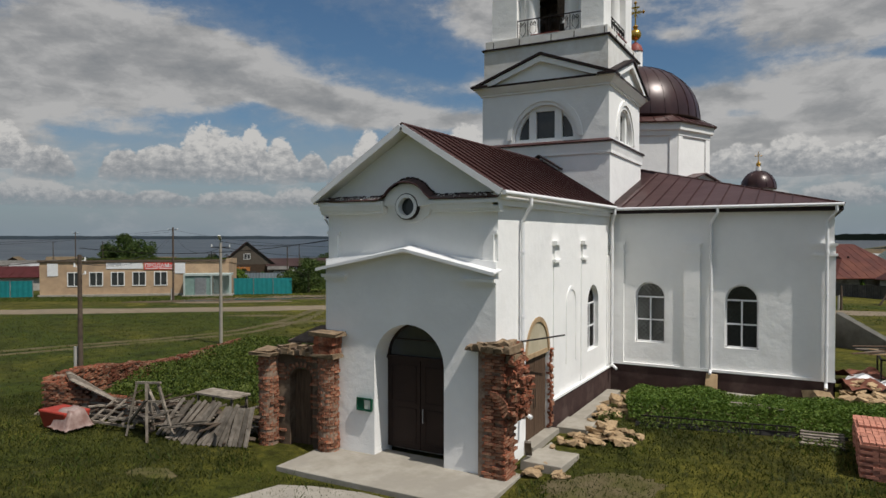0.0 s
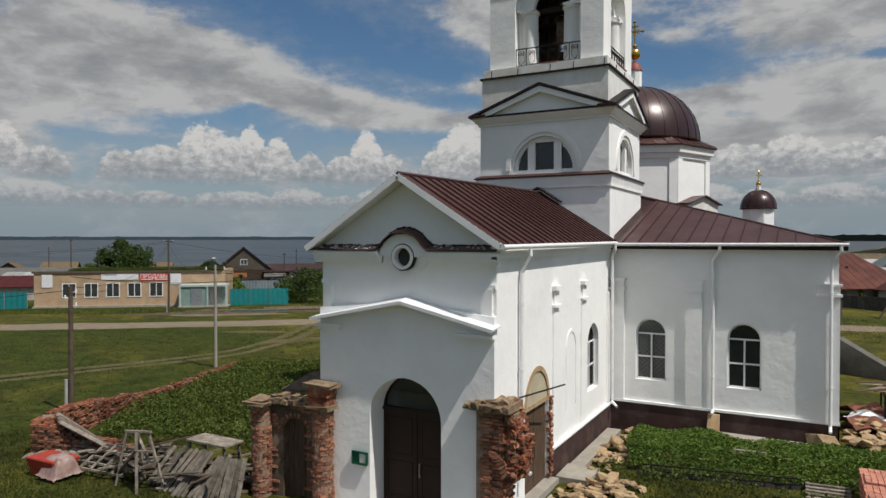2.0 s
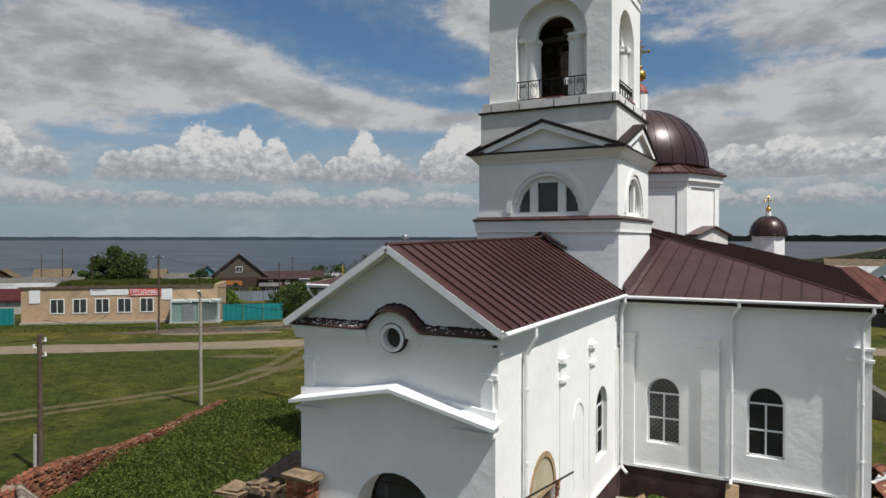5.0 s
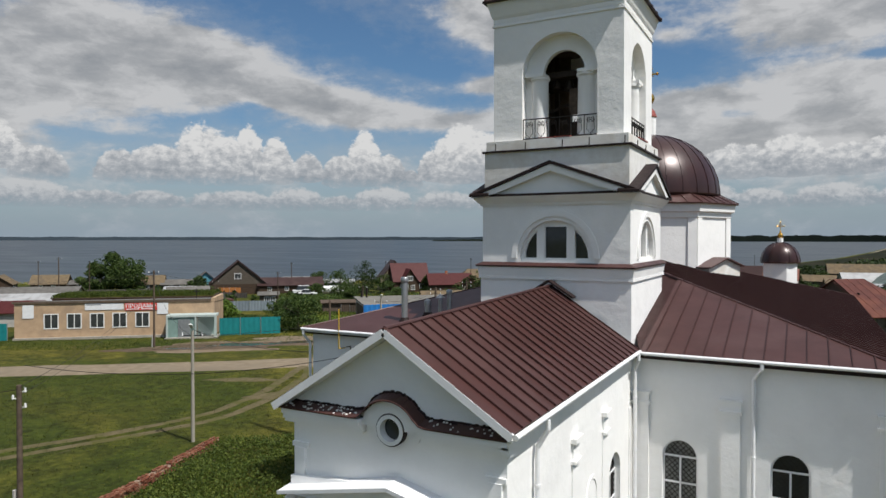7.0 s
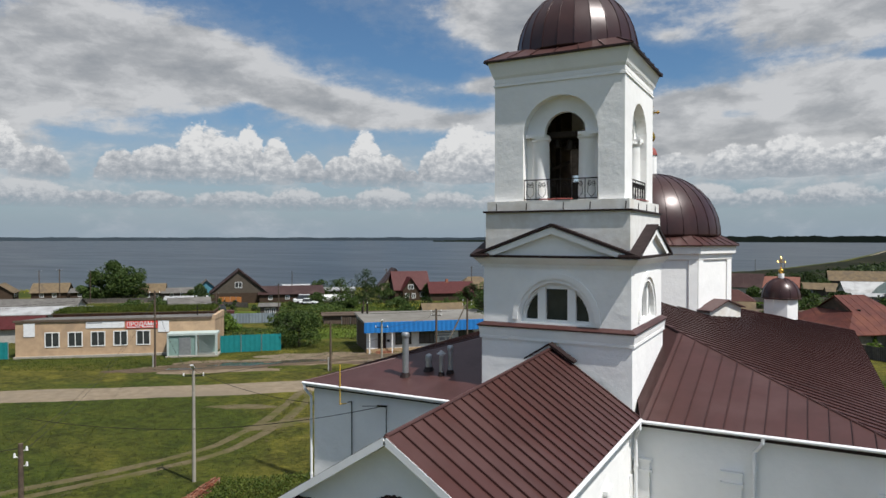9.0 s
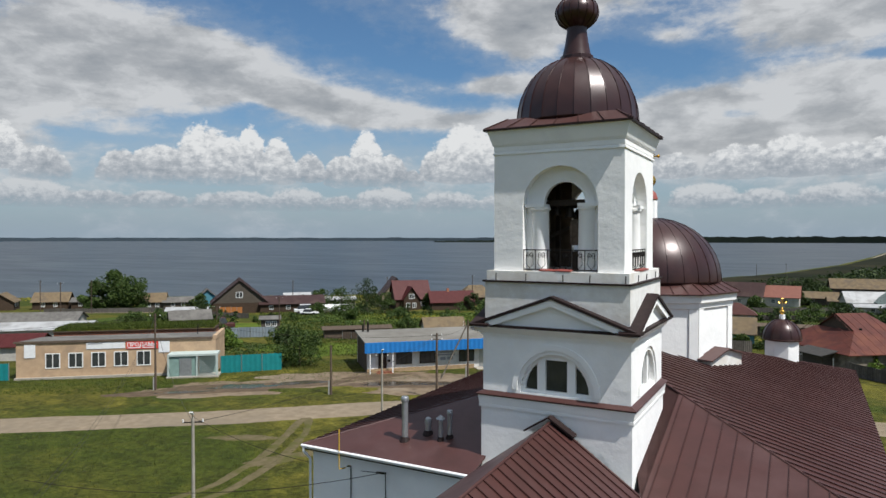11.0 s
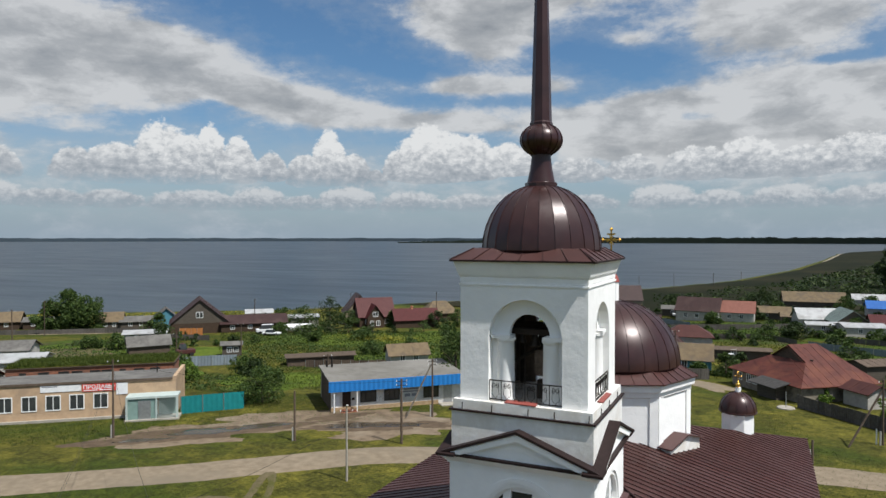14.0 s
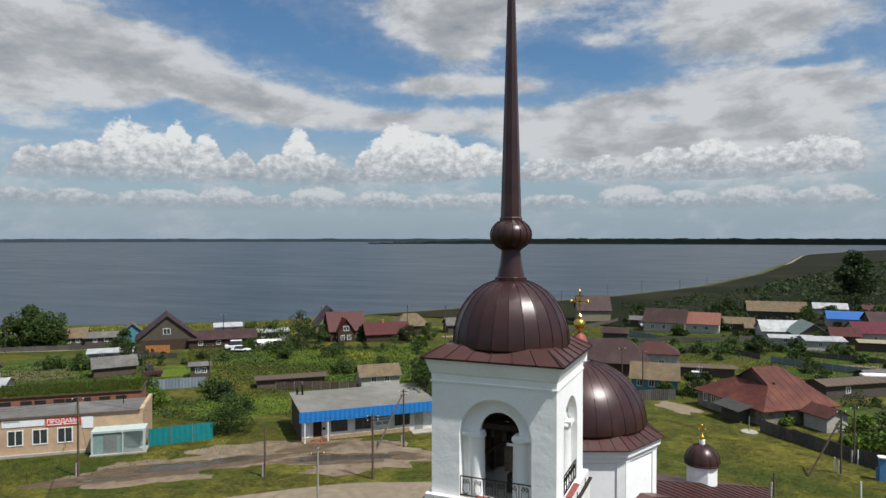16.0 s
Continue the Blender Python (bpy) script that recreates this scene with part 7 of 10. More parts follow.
RUIN_BRICKS = []
ruin_line([(-12.6, -1.15), (-10.6, -0.5), (-9.0, 0.3)], lambda f: 1.05 - 0.8 * f, 0.5, 3, face=1)
ruin_line([(-12.6, -1.15), (-13.9, 0.3), (-15.2, 3.2), (-16.4, 6.2), (-17.8, 10.0), (-19.0, 13.5)], lambda f: 1.1 - 0.75 * soft(0.05, 0.6, f), 0.5, 4, face=1)
near_b = RUIN_BRICKS[:300]
for k, (x, y, z, t, q) in enumerate(near_b):
    brick(ruin, (x, y, z), t, q, k, (1, 1, 1.05))
bm = bmesh.new()
for x, y, z, t, q in RUIN_BRICKS[300:]:
    m4 = Matrix.Translation((x, y, z)) @ Matrix.Rotation(t, 4, "Z") @ Matrix.Rotation(q, 4, "X")
    solid(bm, [m4 @ Vector(c) for c in ((-0.12, -0.06, -0.03), (0.12, -0.06, -0.03), (0.12, 0.06, -0.03), (-0.12, 0.06, -0.03))], [m4 @ Vector(c) for c in ((-0.12, -0.06, 0.03), (0.12, -0.06, 0.03), (0.12, 0.06, 0.03), (-0.12, 0.06, 0.03))])
tagged(part("more_bricks", bm, BRICK, ruin), kind="stuff")
rubble("stone", heap((-11.3, -1.1), 1.5, 0.35, 0.35, 40, 33, 0.3), 0.2, 33, "grey rubble stone at the foot of the ruined wall", "stones of the ruined wall", material=mat("grey_rubble", (0.26, 0.22, 0.165), (0.18, 0.15, 0.115), 5.0, 0.95, bump=0.5, per_object=0.2))


def plank(p, q, w=0.13, t=0.025, up=(0, 0, 1), parent=None, material=None, label="weathered grey board", group="old boards"):
    bm = bmesh.new()
    beam(bm, p, q, w, t, up=up)
    if parent is not None:
        return part("board", bm, material or GREY_WOOD, parent)
    return solo("board", bm, material or GREY_WOOD, tuple(p), label, "board", group)


# panels of boards leaning in a row
rr = random.Random(77)
for k, (x0, y0, n, lean, tw) in enumerate(((-7.15, -1.42, 5, 0.62, 0.20), (-6.45, -1.60, 5, 0.78, 0.17), (-5.78, -1.72, 6, 0.84, 0.10), (-5.0, -1.48, 3, 0.55, 0.05), (-4.62, -1.32, 5, 0.40, -0.03))):
    pan = thing("plank_stack", (x0 + 0.3, y0, lie(x0, y0)), "leaning panel of weathered grey boards", "plank stack", "leaning plank stacks")
    for i in range(n):
        x = x0 + i * 0.15 + rr.uniform(-0.012, 0.012)
        y = y0 + i * 0.045
        g = lie(x, y)
        top = (x + tw * 2.2 + rr.uniform(-0.03, 0.03), y + lean + rr.uniform(-0.04, 0.04), g + 0.95 + rr.uniform(-0.06, 0.06))
        plank((x + rr.uniform(-0.02, 0.02), y, g + 0.02), top, 0.135, 0.025, up=(0, -1, 1), parent=pan)
    for f in (0.25, 0.8):
        a = Vector((x0, y0, 0)).lerp(Vector((x0 + tw * 2.2, y0 + lean, 0.95)), f)
        plank(a + Vector((-0.05, 0.05, -0.045)), a + Vector((n * 0.155, n * 0.045 + 0.05, -0.045)), 0.09, 0.04, up=(0, -1, 1), parent=pan, material=DARK_WOOD)
# trestle
tr = thing("trestle", (-7.2, -1.8, 0), "tall grey wooden trestle", "trestle")
for p, q in (((-7.75, -1.95, 0), (-7.55, -1.75, 1.45)), ((-6.75, -2.05, -0.05), (-7.15, -1.75, 1.5)), ((-7.55, -1.2, 0), (-7.45, -1.5, 1.45)), ((-6.35, -1.5, 0), (-6.85, -1.6, 1.5)), ((-7.6, -1.75, 1.47), (-6.75, -1.6, 1.52)), ((-7.15, -1.85, 1.0), (-6.65, -1.65, 1.02)), ((-7.0, -1.95, 0.55), (-6.45, -1.6, 0.75)), ((-7.7, -1.9, 0.35), (-6.9, -1.95, 1.1)), ((-7.5, -1.4, 1.2), (-6.85, -1.55, 0.6))):
    bm = bmesh.new()
    beam(bm, p, q, 0.075, 0.055)
    part("timber", bm, GREY_WOOD, tr)
# ladder-like frame and loose scrap timber
for k in range(90):
    x = rr.uniform(-10.2, -4.6)
    y = -0.9 + rr.uniform(-0.6, 1.3) + (x + 7) * 0.08
    a = rr.uniform(-0.7, 0.9)
    l = rr.uniform(0.4, 1.1)
    z0, z1 = lie(x, y) + rr.uniform(0.03, 0.5), lie(x, y) + rr.uniform(0.05, 0.85)
    plank((x - l * math.cos(a), y - l * math.sin(a), z0), (x + l * math.cos(a), y + l * math.sin(a), z1), rr.choice((0.08, 0.12, 0.15)), 0.035, material=rr.choice((GREY_WOOD, GREY_WOOD, DARK_WOOD)), label="loose weathered board in the scrap timber heap", group="scrap timber")
frm = thing("timber_frame", (-8.6, -1.5, 0.2), "grey timber frame lying on the scrap heap", "frame")
for i in range(5):
    f = i / 4
    bm = bmesh.new()
    beam(bm, (-9.6 + 0.1 * f, -1.75 + f * 0.75, 0.12 + 0.5 * f), (-7.9 + 0.1 * f, -1.60 + f * 0.75, 0.12 + 0.5 * f), 0.06)
    part("rail", bm, GREY_WOOD, frm)
for i in range(5):
    f = i / 4
    bm = bmesh.new()
    beam(bm, (-9.6 + 1.7 * f, -1.76 + 0.1 * f, 0.16), (-9.5 + 1.7 * f, -1.0 + 0.1 * f, 0.66), 0.05)
    part("stile", bm, GREY_WOOD, frm)
# boards leaning on the ruin
for k in range(9):
    plank((-12.6 + 0.12 * k, -0.6 - 0.06 * k, 1.1 - 0.01 * k), (-9.7 + 0.1 * k, -1.0 - 0.05 * k + 0.4, 0.30 + 0.02 * k), 0.16, 0.03, label="long grey board leaning on the ruined wall", group="boards on the ruin", material=GREY_WOOD if k % 3 else DARK_WOOD)
# old table behind the panels
tb = thing("old_table", (-6.0, -0.1, 0), "old grey wooden table among the scrap", "table")
bm = bmesh.new()
box(bm, -6.75, -0.45, 0.98, -5.2, 0.25, 1.03)
part("tabletop", bm, GREY_WOOD, tb)
for x, y in ((-6.65, -0.38), (-5.3, -0.38), (-6.65, 0.18), (-5.3, 0.18)):
    bm = bmesh.new()
    beam(bm, (x, y, -0.05), (x, y, 0.98), 0.06)
    part("leg", bm, GREY_WOOD, tb)
# red tub under torn plastic
tub = thing("red_tub", (-10.2, -2.2, 0), "red plastic tub half covered with torn clear sheeting", "tub")
RED = mat("red_plastic", (0.36, 0.045, 0.03), (0.30, 0.04, 0.025), 4.0, 0.5, bump=0.05)
PLASTIC = mat("pale_plastic_sheet", (0.36, 0.27, 0.24), (0.20, 0.12, 0.10), 3.0, 0.35, bump=0.6, bump_scale=6)
bm = bmesh.new()
solid(bm, [(-10.75, -2.5, -0.05), (-9.75, -2.45, -0.05), (-9.7, -1.85, -0.05), (-10.7, -1.9, -0.05)], [(-10.9, -2.6, 0.5), (-9.65, -2.55, 0.5), (-9.6, -1.75, 0.5), (-10.85, -1.8, 0.5)])
part("tub", bm, RED, tub, bevel=0.05)
bm = bmesh.new()
bmesh.ops.create_grid(bm, x_segments=14, y_segments=12, size=0.46)
for v in bm.verts:
    x, y = v.co.x - 9.85, v.co.y - 2.2
    d = max(abs(v.co.x), abs(v.co.y) * 1.1) / 0.46
    v.co = Vector((x + 0.06 * noise.noise(Vector((x * 4, y * 4, 1))), y, 0.56 - 0.5 * soft(0.55, 1.0, d) + 0.08 * noise.noise(Vector((x * 5, y * 5, 3)))))
part("torn_sheet", bm, PLASTIC, tub, "torn translucent sheeting", smooth=80)

# weeds inside the ruin and along its wall
WEEDS = [(-12.3, 0.6), (-9.2, 1.6), (-7.5, 2.2), (-4.2, 0.8), (-2.6, 1.6), (-2.6, 8.0), (-9.0, 9.0), (-10.5, 14.0), (-14.0, 17.5), (-18.4, 13.4), (-16.4, 8.0), (-14.4, 3.0)]
r2 = np.random.default_rng(21)
pp = scatter(WEEDS, 48000, r2)


def weed_h(x, y):
    h = 0.55 + 0.55 * (noise.noise(Vector((x * 0.35, y * 0.35, 5))) + 0.5)
    return h * (0.62 + 0.3 * soft(-9.5, -4.0, x))


pts = np.array([(x + r2.normal(0, 0.05), y + r2.normal(0, 0.05), lie(x, y) + weed_h(x, y) * r2.uniform(0.25, 1.0) ** 0.6) for x, y in pp])
wd = leaf_cloud("weeds", pts, 0.068, LEAF_WEED, r2, flat=1.1)
tagged(wd, "tall dark green nettles and weeds filling the ruined enclosure", "weeds", kind="stuff")
for k, (x, y, h, s) in enumerate(((-9.5, 13.5, 2.0, 1.5), (-5.0, 6.5, 1.7, 1.3), (-11.8, 15.5, 2.2, 1.6), (-4.0, 8.0, 1.9, 1.2), (-7.5, 10.5, 1.6, 1.4))):
    tree((x, y), h, s, 300 + k, LEAF_DARK, 1400, 0.11, 0.1, "dark green bush growing by the church wall", "bush", "bush", 16)

# grass that can be told apart near the camera
LAWN = [(-16, -9), (12.5, -9), (12.5, 5.2), (4.3, 5.0), (4.0, 1.0), (3.3, -0.2), (3.3, -2.0), (-2.4, -2.0), (-4.2, -1.0), (-9.0, -1.4), (-12.8, -1.6), (-16.5, 3.0)]
r3 = np.random.default_rng(31)
pp = scatter(LAWN, 75000, r3)
pts = np.array([(x, y, lie(x, y) - 0.01) for x, y in pp])
tagged(blades("lawn_grass", pts, 0.095, BLADE_NEAR, r3, 0.6, 0.014), "short rough grass round the church", "grass", kind="stuff")
FIELD = [(-75, -10), (-16.5, -6), (-17, 4), (-20, 14), (-10, 20), (-2, 40), (-25, 36), (-38, 26), (-52, 15), (-75, 0)]
pp = scatter(FIELD, 30000, r3)
pts = np.array([(x, y, lie(x, y) - 0.01) for x, y in pp])
tagged(blades("field_grass", pts, 0.10, BLADE_LAWN, r3, 0.7, 0.022), "rough meadow grass between church and road", "grass", kind="stuff")

pp = [p for p in scatter(LAWN, 9000, r3) if noise.noise(Vector((p[0] * 0.7, p[1] * 0.7, 11))) > 0.12]
pts = np.array([(x, y, lie(x, y) - 0.01) for x, y in pp])
tagged(blades("lawn_tufts", pts, 0.20, BLADE, r3, 0.5, 0.018), "longer tufts of grass round the church", "grass", kind="stuff")
pp = scatter([(3.7, 4.6), (11.5, 4.6), (11.8, 5.3), (3.8, 5.4)], 2500, r3)
pts = np.array([(x, y, lie(x, y) + r3.uniform(0.02, 0.28)) for x, y in pp if noise.noise(Vector((x * 0.8, y, 3))) > -0.05])
tagged(leaf_cloud("bed_edge_weeds", pts, 0.05, LEAF_WEED, r3, flat=0.9), "weeds growing over the edge of the bed", "weeds", kind="stuff")

# ---- village ----
TAN = mat("tan_painted_brick", (0.46, 0.325, 0.205), (0.39, 0.27, 0.17), 1.6, 0.9, bump=0.25, bump_scale=9, c3=(0.33, 0.235, 0.155), scale3=0.5)
RED_WALL = mat("red_brick_wall", (0.27, 0.115, 0.07), (0.2, 0.085, 0.055), 3.0, 0.92, bump=0.4, bump_scale=12, c3=(0.17, 0.092, 0.066), scale3=0.4)
SLATE = mat("grey_slate_roof", (0.1287, 0.1209, 0.1108), (0.0897, 0.08424, 0.07644), 1.5, 0.9, bump=0.3, bump_scale=5, c3=(0.156, 0.1482, 0.1326), scale3=0.25)
FELT = mat("grey_felt_roof", (0.165, 0.155, 0.135), (0.13, 0.122, 0.106), 0.8, 0.95, bump=0.15, c3=(0.195, 0.185, 0.165), scale3=0.2)
TEAL = mat("teal_metal_fence", (0.016, 0.185, 0.19), (0.013, 0.155, 0.16), 2.0, 0.5, bump=0.05, per_object=0.08)
BLUE = mat("blue_metal_sheet", (0.025, 0.17, 0.46), (0.022, 0.15, 0.41), 2.0, 0.45, bump=0.05)
SHOP_WHITE = mat("white_shop_wall", (0.66, 0.65, 0.62), (0.58, 0.57, 0.54), 1.5, 0.85, bump=0.15, c3=(0.50, 0.48, 0.45), scale3=0.6)
MINT = mat("pale_green_paint", (0.20, 0.29, 0.26), (0.165, 0.24, 0.215), 2.0, 0.8, bump=0.1)
SIGN_WHITE = mat("white_banner", (0.72, 0.72, 0.72), (0.64, 0.64, 0.64), 3.0, 0.7, bump=0.03)
SIGN_RED = mat("red_banner", (0.60, 0.060, 0.045), (0.52, 0.05, 0.04), 3.0, 0.7, bump=0.03)
SIGN_GREY = mat("grey_print", (0.25, 0.25, 0.27), (0.22, 0.22, 0.24), 3.0, 0.8, bump=0)
WIN_WHITE = mat("white_window_frame", (0.74, 0.74, 0.72), (0.68, 0.68, 0.66), 4.0, 0.6, bump=0.03)
LOG = mat("brown_log_wall", (0.0663, 0.04368, 0.02808), (0.0429, 0.02886, 0.0195), 2.0, 0.92, stretch=(0.6, 0.6, 5), bump=0.5, bump_scale=4)
GREY_LOG = mat("grey_log_wall", (0.0975, 0.0819, 0.06396), (0.06396, 0.05304, 0.04212), 2.0, 0.92, stretch=(0.6, 0.6, 5), bump=0.5, bump_scale=4)
BLUE_LOG = mat("blue_painted_wall", (0.085, 0.235, 0.29), (0.07, 0.195, 0.25), 2.0, 0.85, stretch=(0.6, 0.6, 4), bump=0.3)
WHITE_WALL = mat("whitewashed_wall", (0.44, 0.42, 0.38), (0.34, 0.32, 0.29), 1.5, 0.9, bump=0.2)
R_RED = mat("red_tin_roof", (0.06864, 0.01248, 0.0117), (0.0546, 0.01092, 0.01014), 1.0, 0.55, bump=0.1, stretch=(1, 1, 1))
R_DKRED = mat("dark_red_tin_roof", (0.0663, 0.0234, 0.01872), (0.05148, 0.0195, 0.01638), 0.8, 0.6, bump=0.1, c3=(0.0819, 0.03276, 0.02418), scale3=0.3)
R_BROWN = mat("brown_tin_roof", (0.04524, 0.0234, 0.02106), (0.03588, 0.0195, 0.01794), 0.8, 0.55, bump=0.1, c3=(0.05616, 0.03276, 0.02886), scale3=0.3)
R_TAN = mat("tan_slate_roof", (0.156, 0.117, 0.06864), (0.1209, 0.08736, 0.05226), 1.0, 0.9, bump=0.3, c3=(0.1053, 0.0819, 0.05694), scale3=0.5)
R_PINK = mat("pink_tile_roof", (0.2106, 0.0897, 0.0663), (0.1716, 0.0741, 0.0546), 1.5, 0.8, bump=0.3)
R_WHITE = mat("bare_metal_roof", (0.418, 0.418, 0.4125), (0.341, 0.341, 0.3355), 0.8, 0.5, metal=0.2, bump=0.1, c3=(0.275, 0.2695, 0.2585), scale3=0.4)
R_GREEN = mat("green_grey_roof", (0.156, 0.195, 0.1755), (0.1287, 0.156, 0.1443), 0.8, 0.6, bump=0.1)
R_BLUE = mat("blue_tin_roof", (0.035, 0.115, 0.34), (0.03, 0.1, 0.3), 1.0, 0.5, bump=0.1)
R_MAROON = mat("maroon_tin_roof", (0.0936, 0.01404, 0.0234), (0.0741, 0.0117, 0.02028), 1.0, 0.55, bump=0.1)
GREY_FENCE = mat("grey_board_fence", (0.1053, 0.09516, 0.0819), (0.0702, 0.06318, 0.0546), 3.0, 0.92, bump=0.4, per_object=0.2)
PALE_FENCE = mat("pale_sheet_fence", (0.1872, 0.2223, 0.2457), (0.156, 0.1872, 0.2106), 1.0, 0.6, bump=0.1, per_object=0.12)
CREAM = mat("cream_wall", (0.2808, 0.234, 0.156), (0.234, 0.195, 0.1326), 2.0, 0.9, bump=0.15)


class Plan:
    """A place's own axes: along, into and up from a corner on the ground."""

    def __init__(self, a, b, z=None):
        self.a, b = Vector(a), Vector(b)
        self.d = (b - self.a).normalized()
        self.n = Vector((-self.d.y, self.d.x))
        self.len = (b - self.a).length
        self.z = lie(*a) if z is None else z

    def __call__(self, u, v, h):
        p = self.a + self.d * u + self.n * v
        return (p.x, p.y, self.z + h)

    def slab(self, bm, poly, v0, v1):
        solid(bm, [self(u, v0, h) for u, h in poly], [self(u, v1, h) for u, h in poly])

    def box(self, bm, u0, v0, h0, u1, v1, h1):
        solid(bm, [self(u0, v0, h0), self(u1, v0, h0), self(u1, v1, h0), self(u0, v1, h0)], [self(u0, v0, h1), self(u1, v0, h1), self(u1, v1, h1), self(u0, v1, h1)])


def sub(name, P, at, parent, label=""):
    ob = thing(name, P(*at), label)
    ob.parent = parent
    ob.location = Vector(P(*at)) - where(parent)
    return ob


def plain_window(P, parent, u, h, w, t, v=0.0, frame_m=None, cols=2, deep=0.06):
    """A framed window on the plan's front: u, h its lower corner, w by t."""
    win = sub("window", P, (u + w / 2, v, h), parent)
    bm = bmesh.new()
    b = 0.10
    for q in ((u, h, u + w, h + b), (u, h + t - b, u + w, h + t), (u, h + b, u + b, h + t - b), (u + w - b, h + b, u + w, h + t - b)):
        P.box(bm, q[0], v - deep, q[1], q[2], v + 0.02, q[3])
    for k in range(1, cols):
        x = u + w * k / cols
        P.box(bm, x - 0.04, v - deep + 0.01, h + b, x + 0.04, v + 0.02, h + t - b)
    part("window_frame", bm, frame_m or WIN_WHITE, win)
    for k in range(cols):
        bm = bmesh.new()
        P.box(bm, u + w * k / cols + 0.04, v - 0.02, h + b * 0.8, u + w * (k + 1) / cols - 0.04, v - 0.005, h + t - b * 0.8)
        part("pane", bm, GLASS, win)
    return win


def lettering(text, P, u, h, size, v, parent, material):
    """Raised letters lying on the plan's front."""
    cu = bpy.data.curves.new("letters", "FONT")
    cu.body, cu.size, cu.extrude, cu.offset = text, size, 0.01, 0.012
    tmp = bpy.data.objects.new("letters", cu)
    scene.collection.objects.link(tmp)
    dg = bpy.context.evaluated_depsgraph_get()
    me = bpy.data.meshes.new_from_object(tmp.evaluated_get(dg))
    bpy.data.objects.remove(tmp)
    o = Vector(P(u, v, h))
    m = Matrix(((P.d.x, 0, -P.n.x, 0), (P.d.y, 0, -P.n.y, 0), (0, 1, 0, 0), (0, 0, 0, 1)))
    me.transform(Matrix.Translation(o - where(parent)) @ m)
    me.materials.clear()
    me.materials.append(material)
    ob = new("lettering", me)
    ob.parent = parent
    return ob


# --- tan building with the sale banner ---
PB = Plan((-70.5, 32.3), (-54.1, 46.0), -1.55)
bb = thing("tan_building", (-62.3, 39.1, -1.5), "long low tan brick building with banners and white windows", "building")
bm = bmesh.new()
solid(bm, [PB(0, 0, -0.5), PB(21.4, 0, -0.5), PB(21.4, 8.5, -0.8), PB(0, 8.5, -0.8)], [PB(0, 0, 4.2), PB(21.4, 0, 4.2), PB(21.4, 8.5, 3.62), PB(0, 8.5, 3.62)])
part("wall", bm, TAN, bb)
bm = bmesh.new()
solid(bm, [PB(-0.2, -0.10, 4.22), PB(21.0, -0.10, 4.30), PB(21.0, 8.6, 3.75), PB(-0.2, 8.6, 3.65)], [PB(-0.2, -0.10, 4.34), PB(21.0, -0.10, 4.42), PB(21.0, 8.6, 3.87), PB(-0.2, 8.6, 3.77)])
part("roof", bm, SLATE, bb, "grey slate roof")
bm = bmesh.new()
solid(bm, [PB(21.05, -0.02, 4.1), PB(21.45, -0.02, 4.1), PB(21.45, 8.5, 3.6), PB(21.05, 8.5, 3.6)], [PB(21.05, -0.02, 4.55), PB(21.45, -0.02, 4.55), PB(21.45, 8.5, 4.35), PB(21.05, 8.5, 4.35)])
part("parapet", bm, TAN, bb)
bm = bmesh.new()
PB.box(bm, -0.2, -0.14, 4.20, 21.05, -0.104, 4.44)
part("eave_board", bm, DARK_WOOD, bb)
bm = bmesh.new()
PB.box(bm, -0.1, -0.35, -0.6, 16.4, 0.0, 0.35)
part("footing", bm, CONCRETE, bb)
for u in (3.0, 5.4, 7.8, 10.2, 12.65):
    plain_window(PB, bb, u, 1.30, 1.55, 1.72)
for nm, q, m_, lb in (("white_banner", (7.3, 4.92 - 1.55 + 0.0, 11.4, 4.1), SIGN_WHITE, "long white banner"), ("sale_banner", (11.55, 3.25, 15.0, 4.1), SIGN_RED, "red sale banner"), ("notice_board", (15.05, 2.75, 16.25, 4.08), SIGN_WHITE, "white notice board"), ("notice_board", (0.85, 2.55, 2.0, 4.05), SIGN_WHITE, "white notice board")):
    bm = bmesh.new()
    PB.box(bm, q[0], -0.06 if m_ is SIGN_WHITE else -0.08, q[1], q[2], -0.01, q[3])
    part(nm, bm, m_, bb, lb)
lettering("ПРОДАМ", PB, 11.62, 3.55, 0.62, -0.085, bb, SIGN_WHITE)
for q, m_ in (((14.0, 3.74, 14.9, 3.82), SIGN_WHITE), ((14.0, 3.58, 14.7, 3.66), SIGN_WHITE), ((11.7, 3.34, 13.1, 3.44), SIGN_WHITE), ((13.3, 3.34, 14.8, 3.44), SIGN_WHITE), ((7.45, 3.92, 9.0, 4.02), SIGN_GREY)):
    bm = bmesh.new()
    v = -0.095 if q[0] > 11 else -0.075
    PB.box(bm, q[0], v, q[1], q[2], v + 0.02, q[3])
    part("text_bar", bm, m_, bb)
PORCH_PAINT = mat("faded_porch_paint", (0.42, 0.48, 0.45), (0.35, 0.40, 0.375), 2.0, 0.8, bump=0.1)
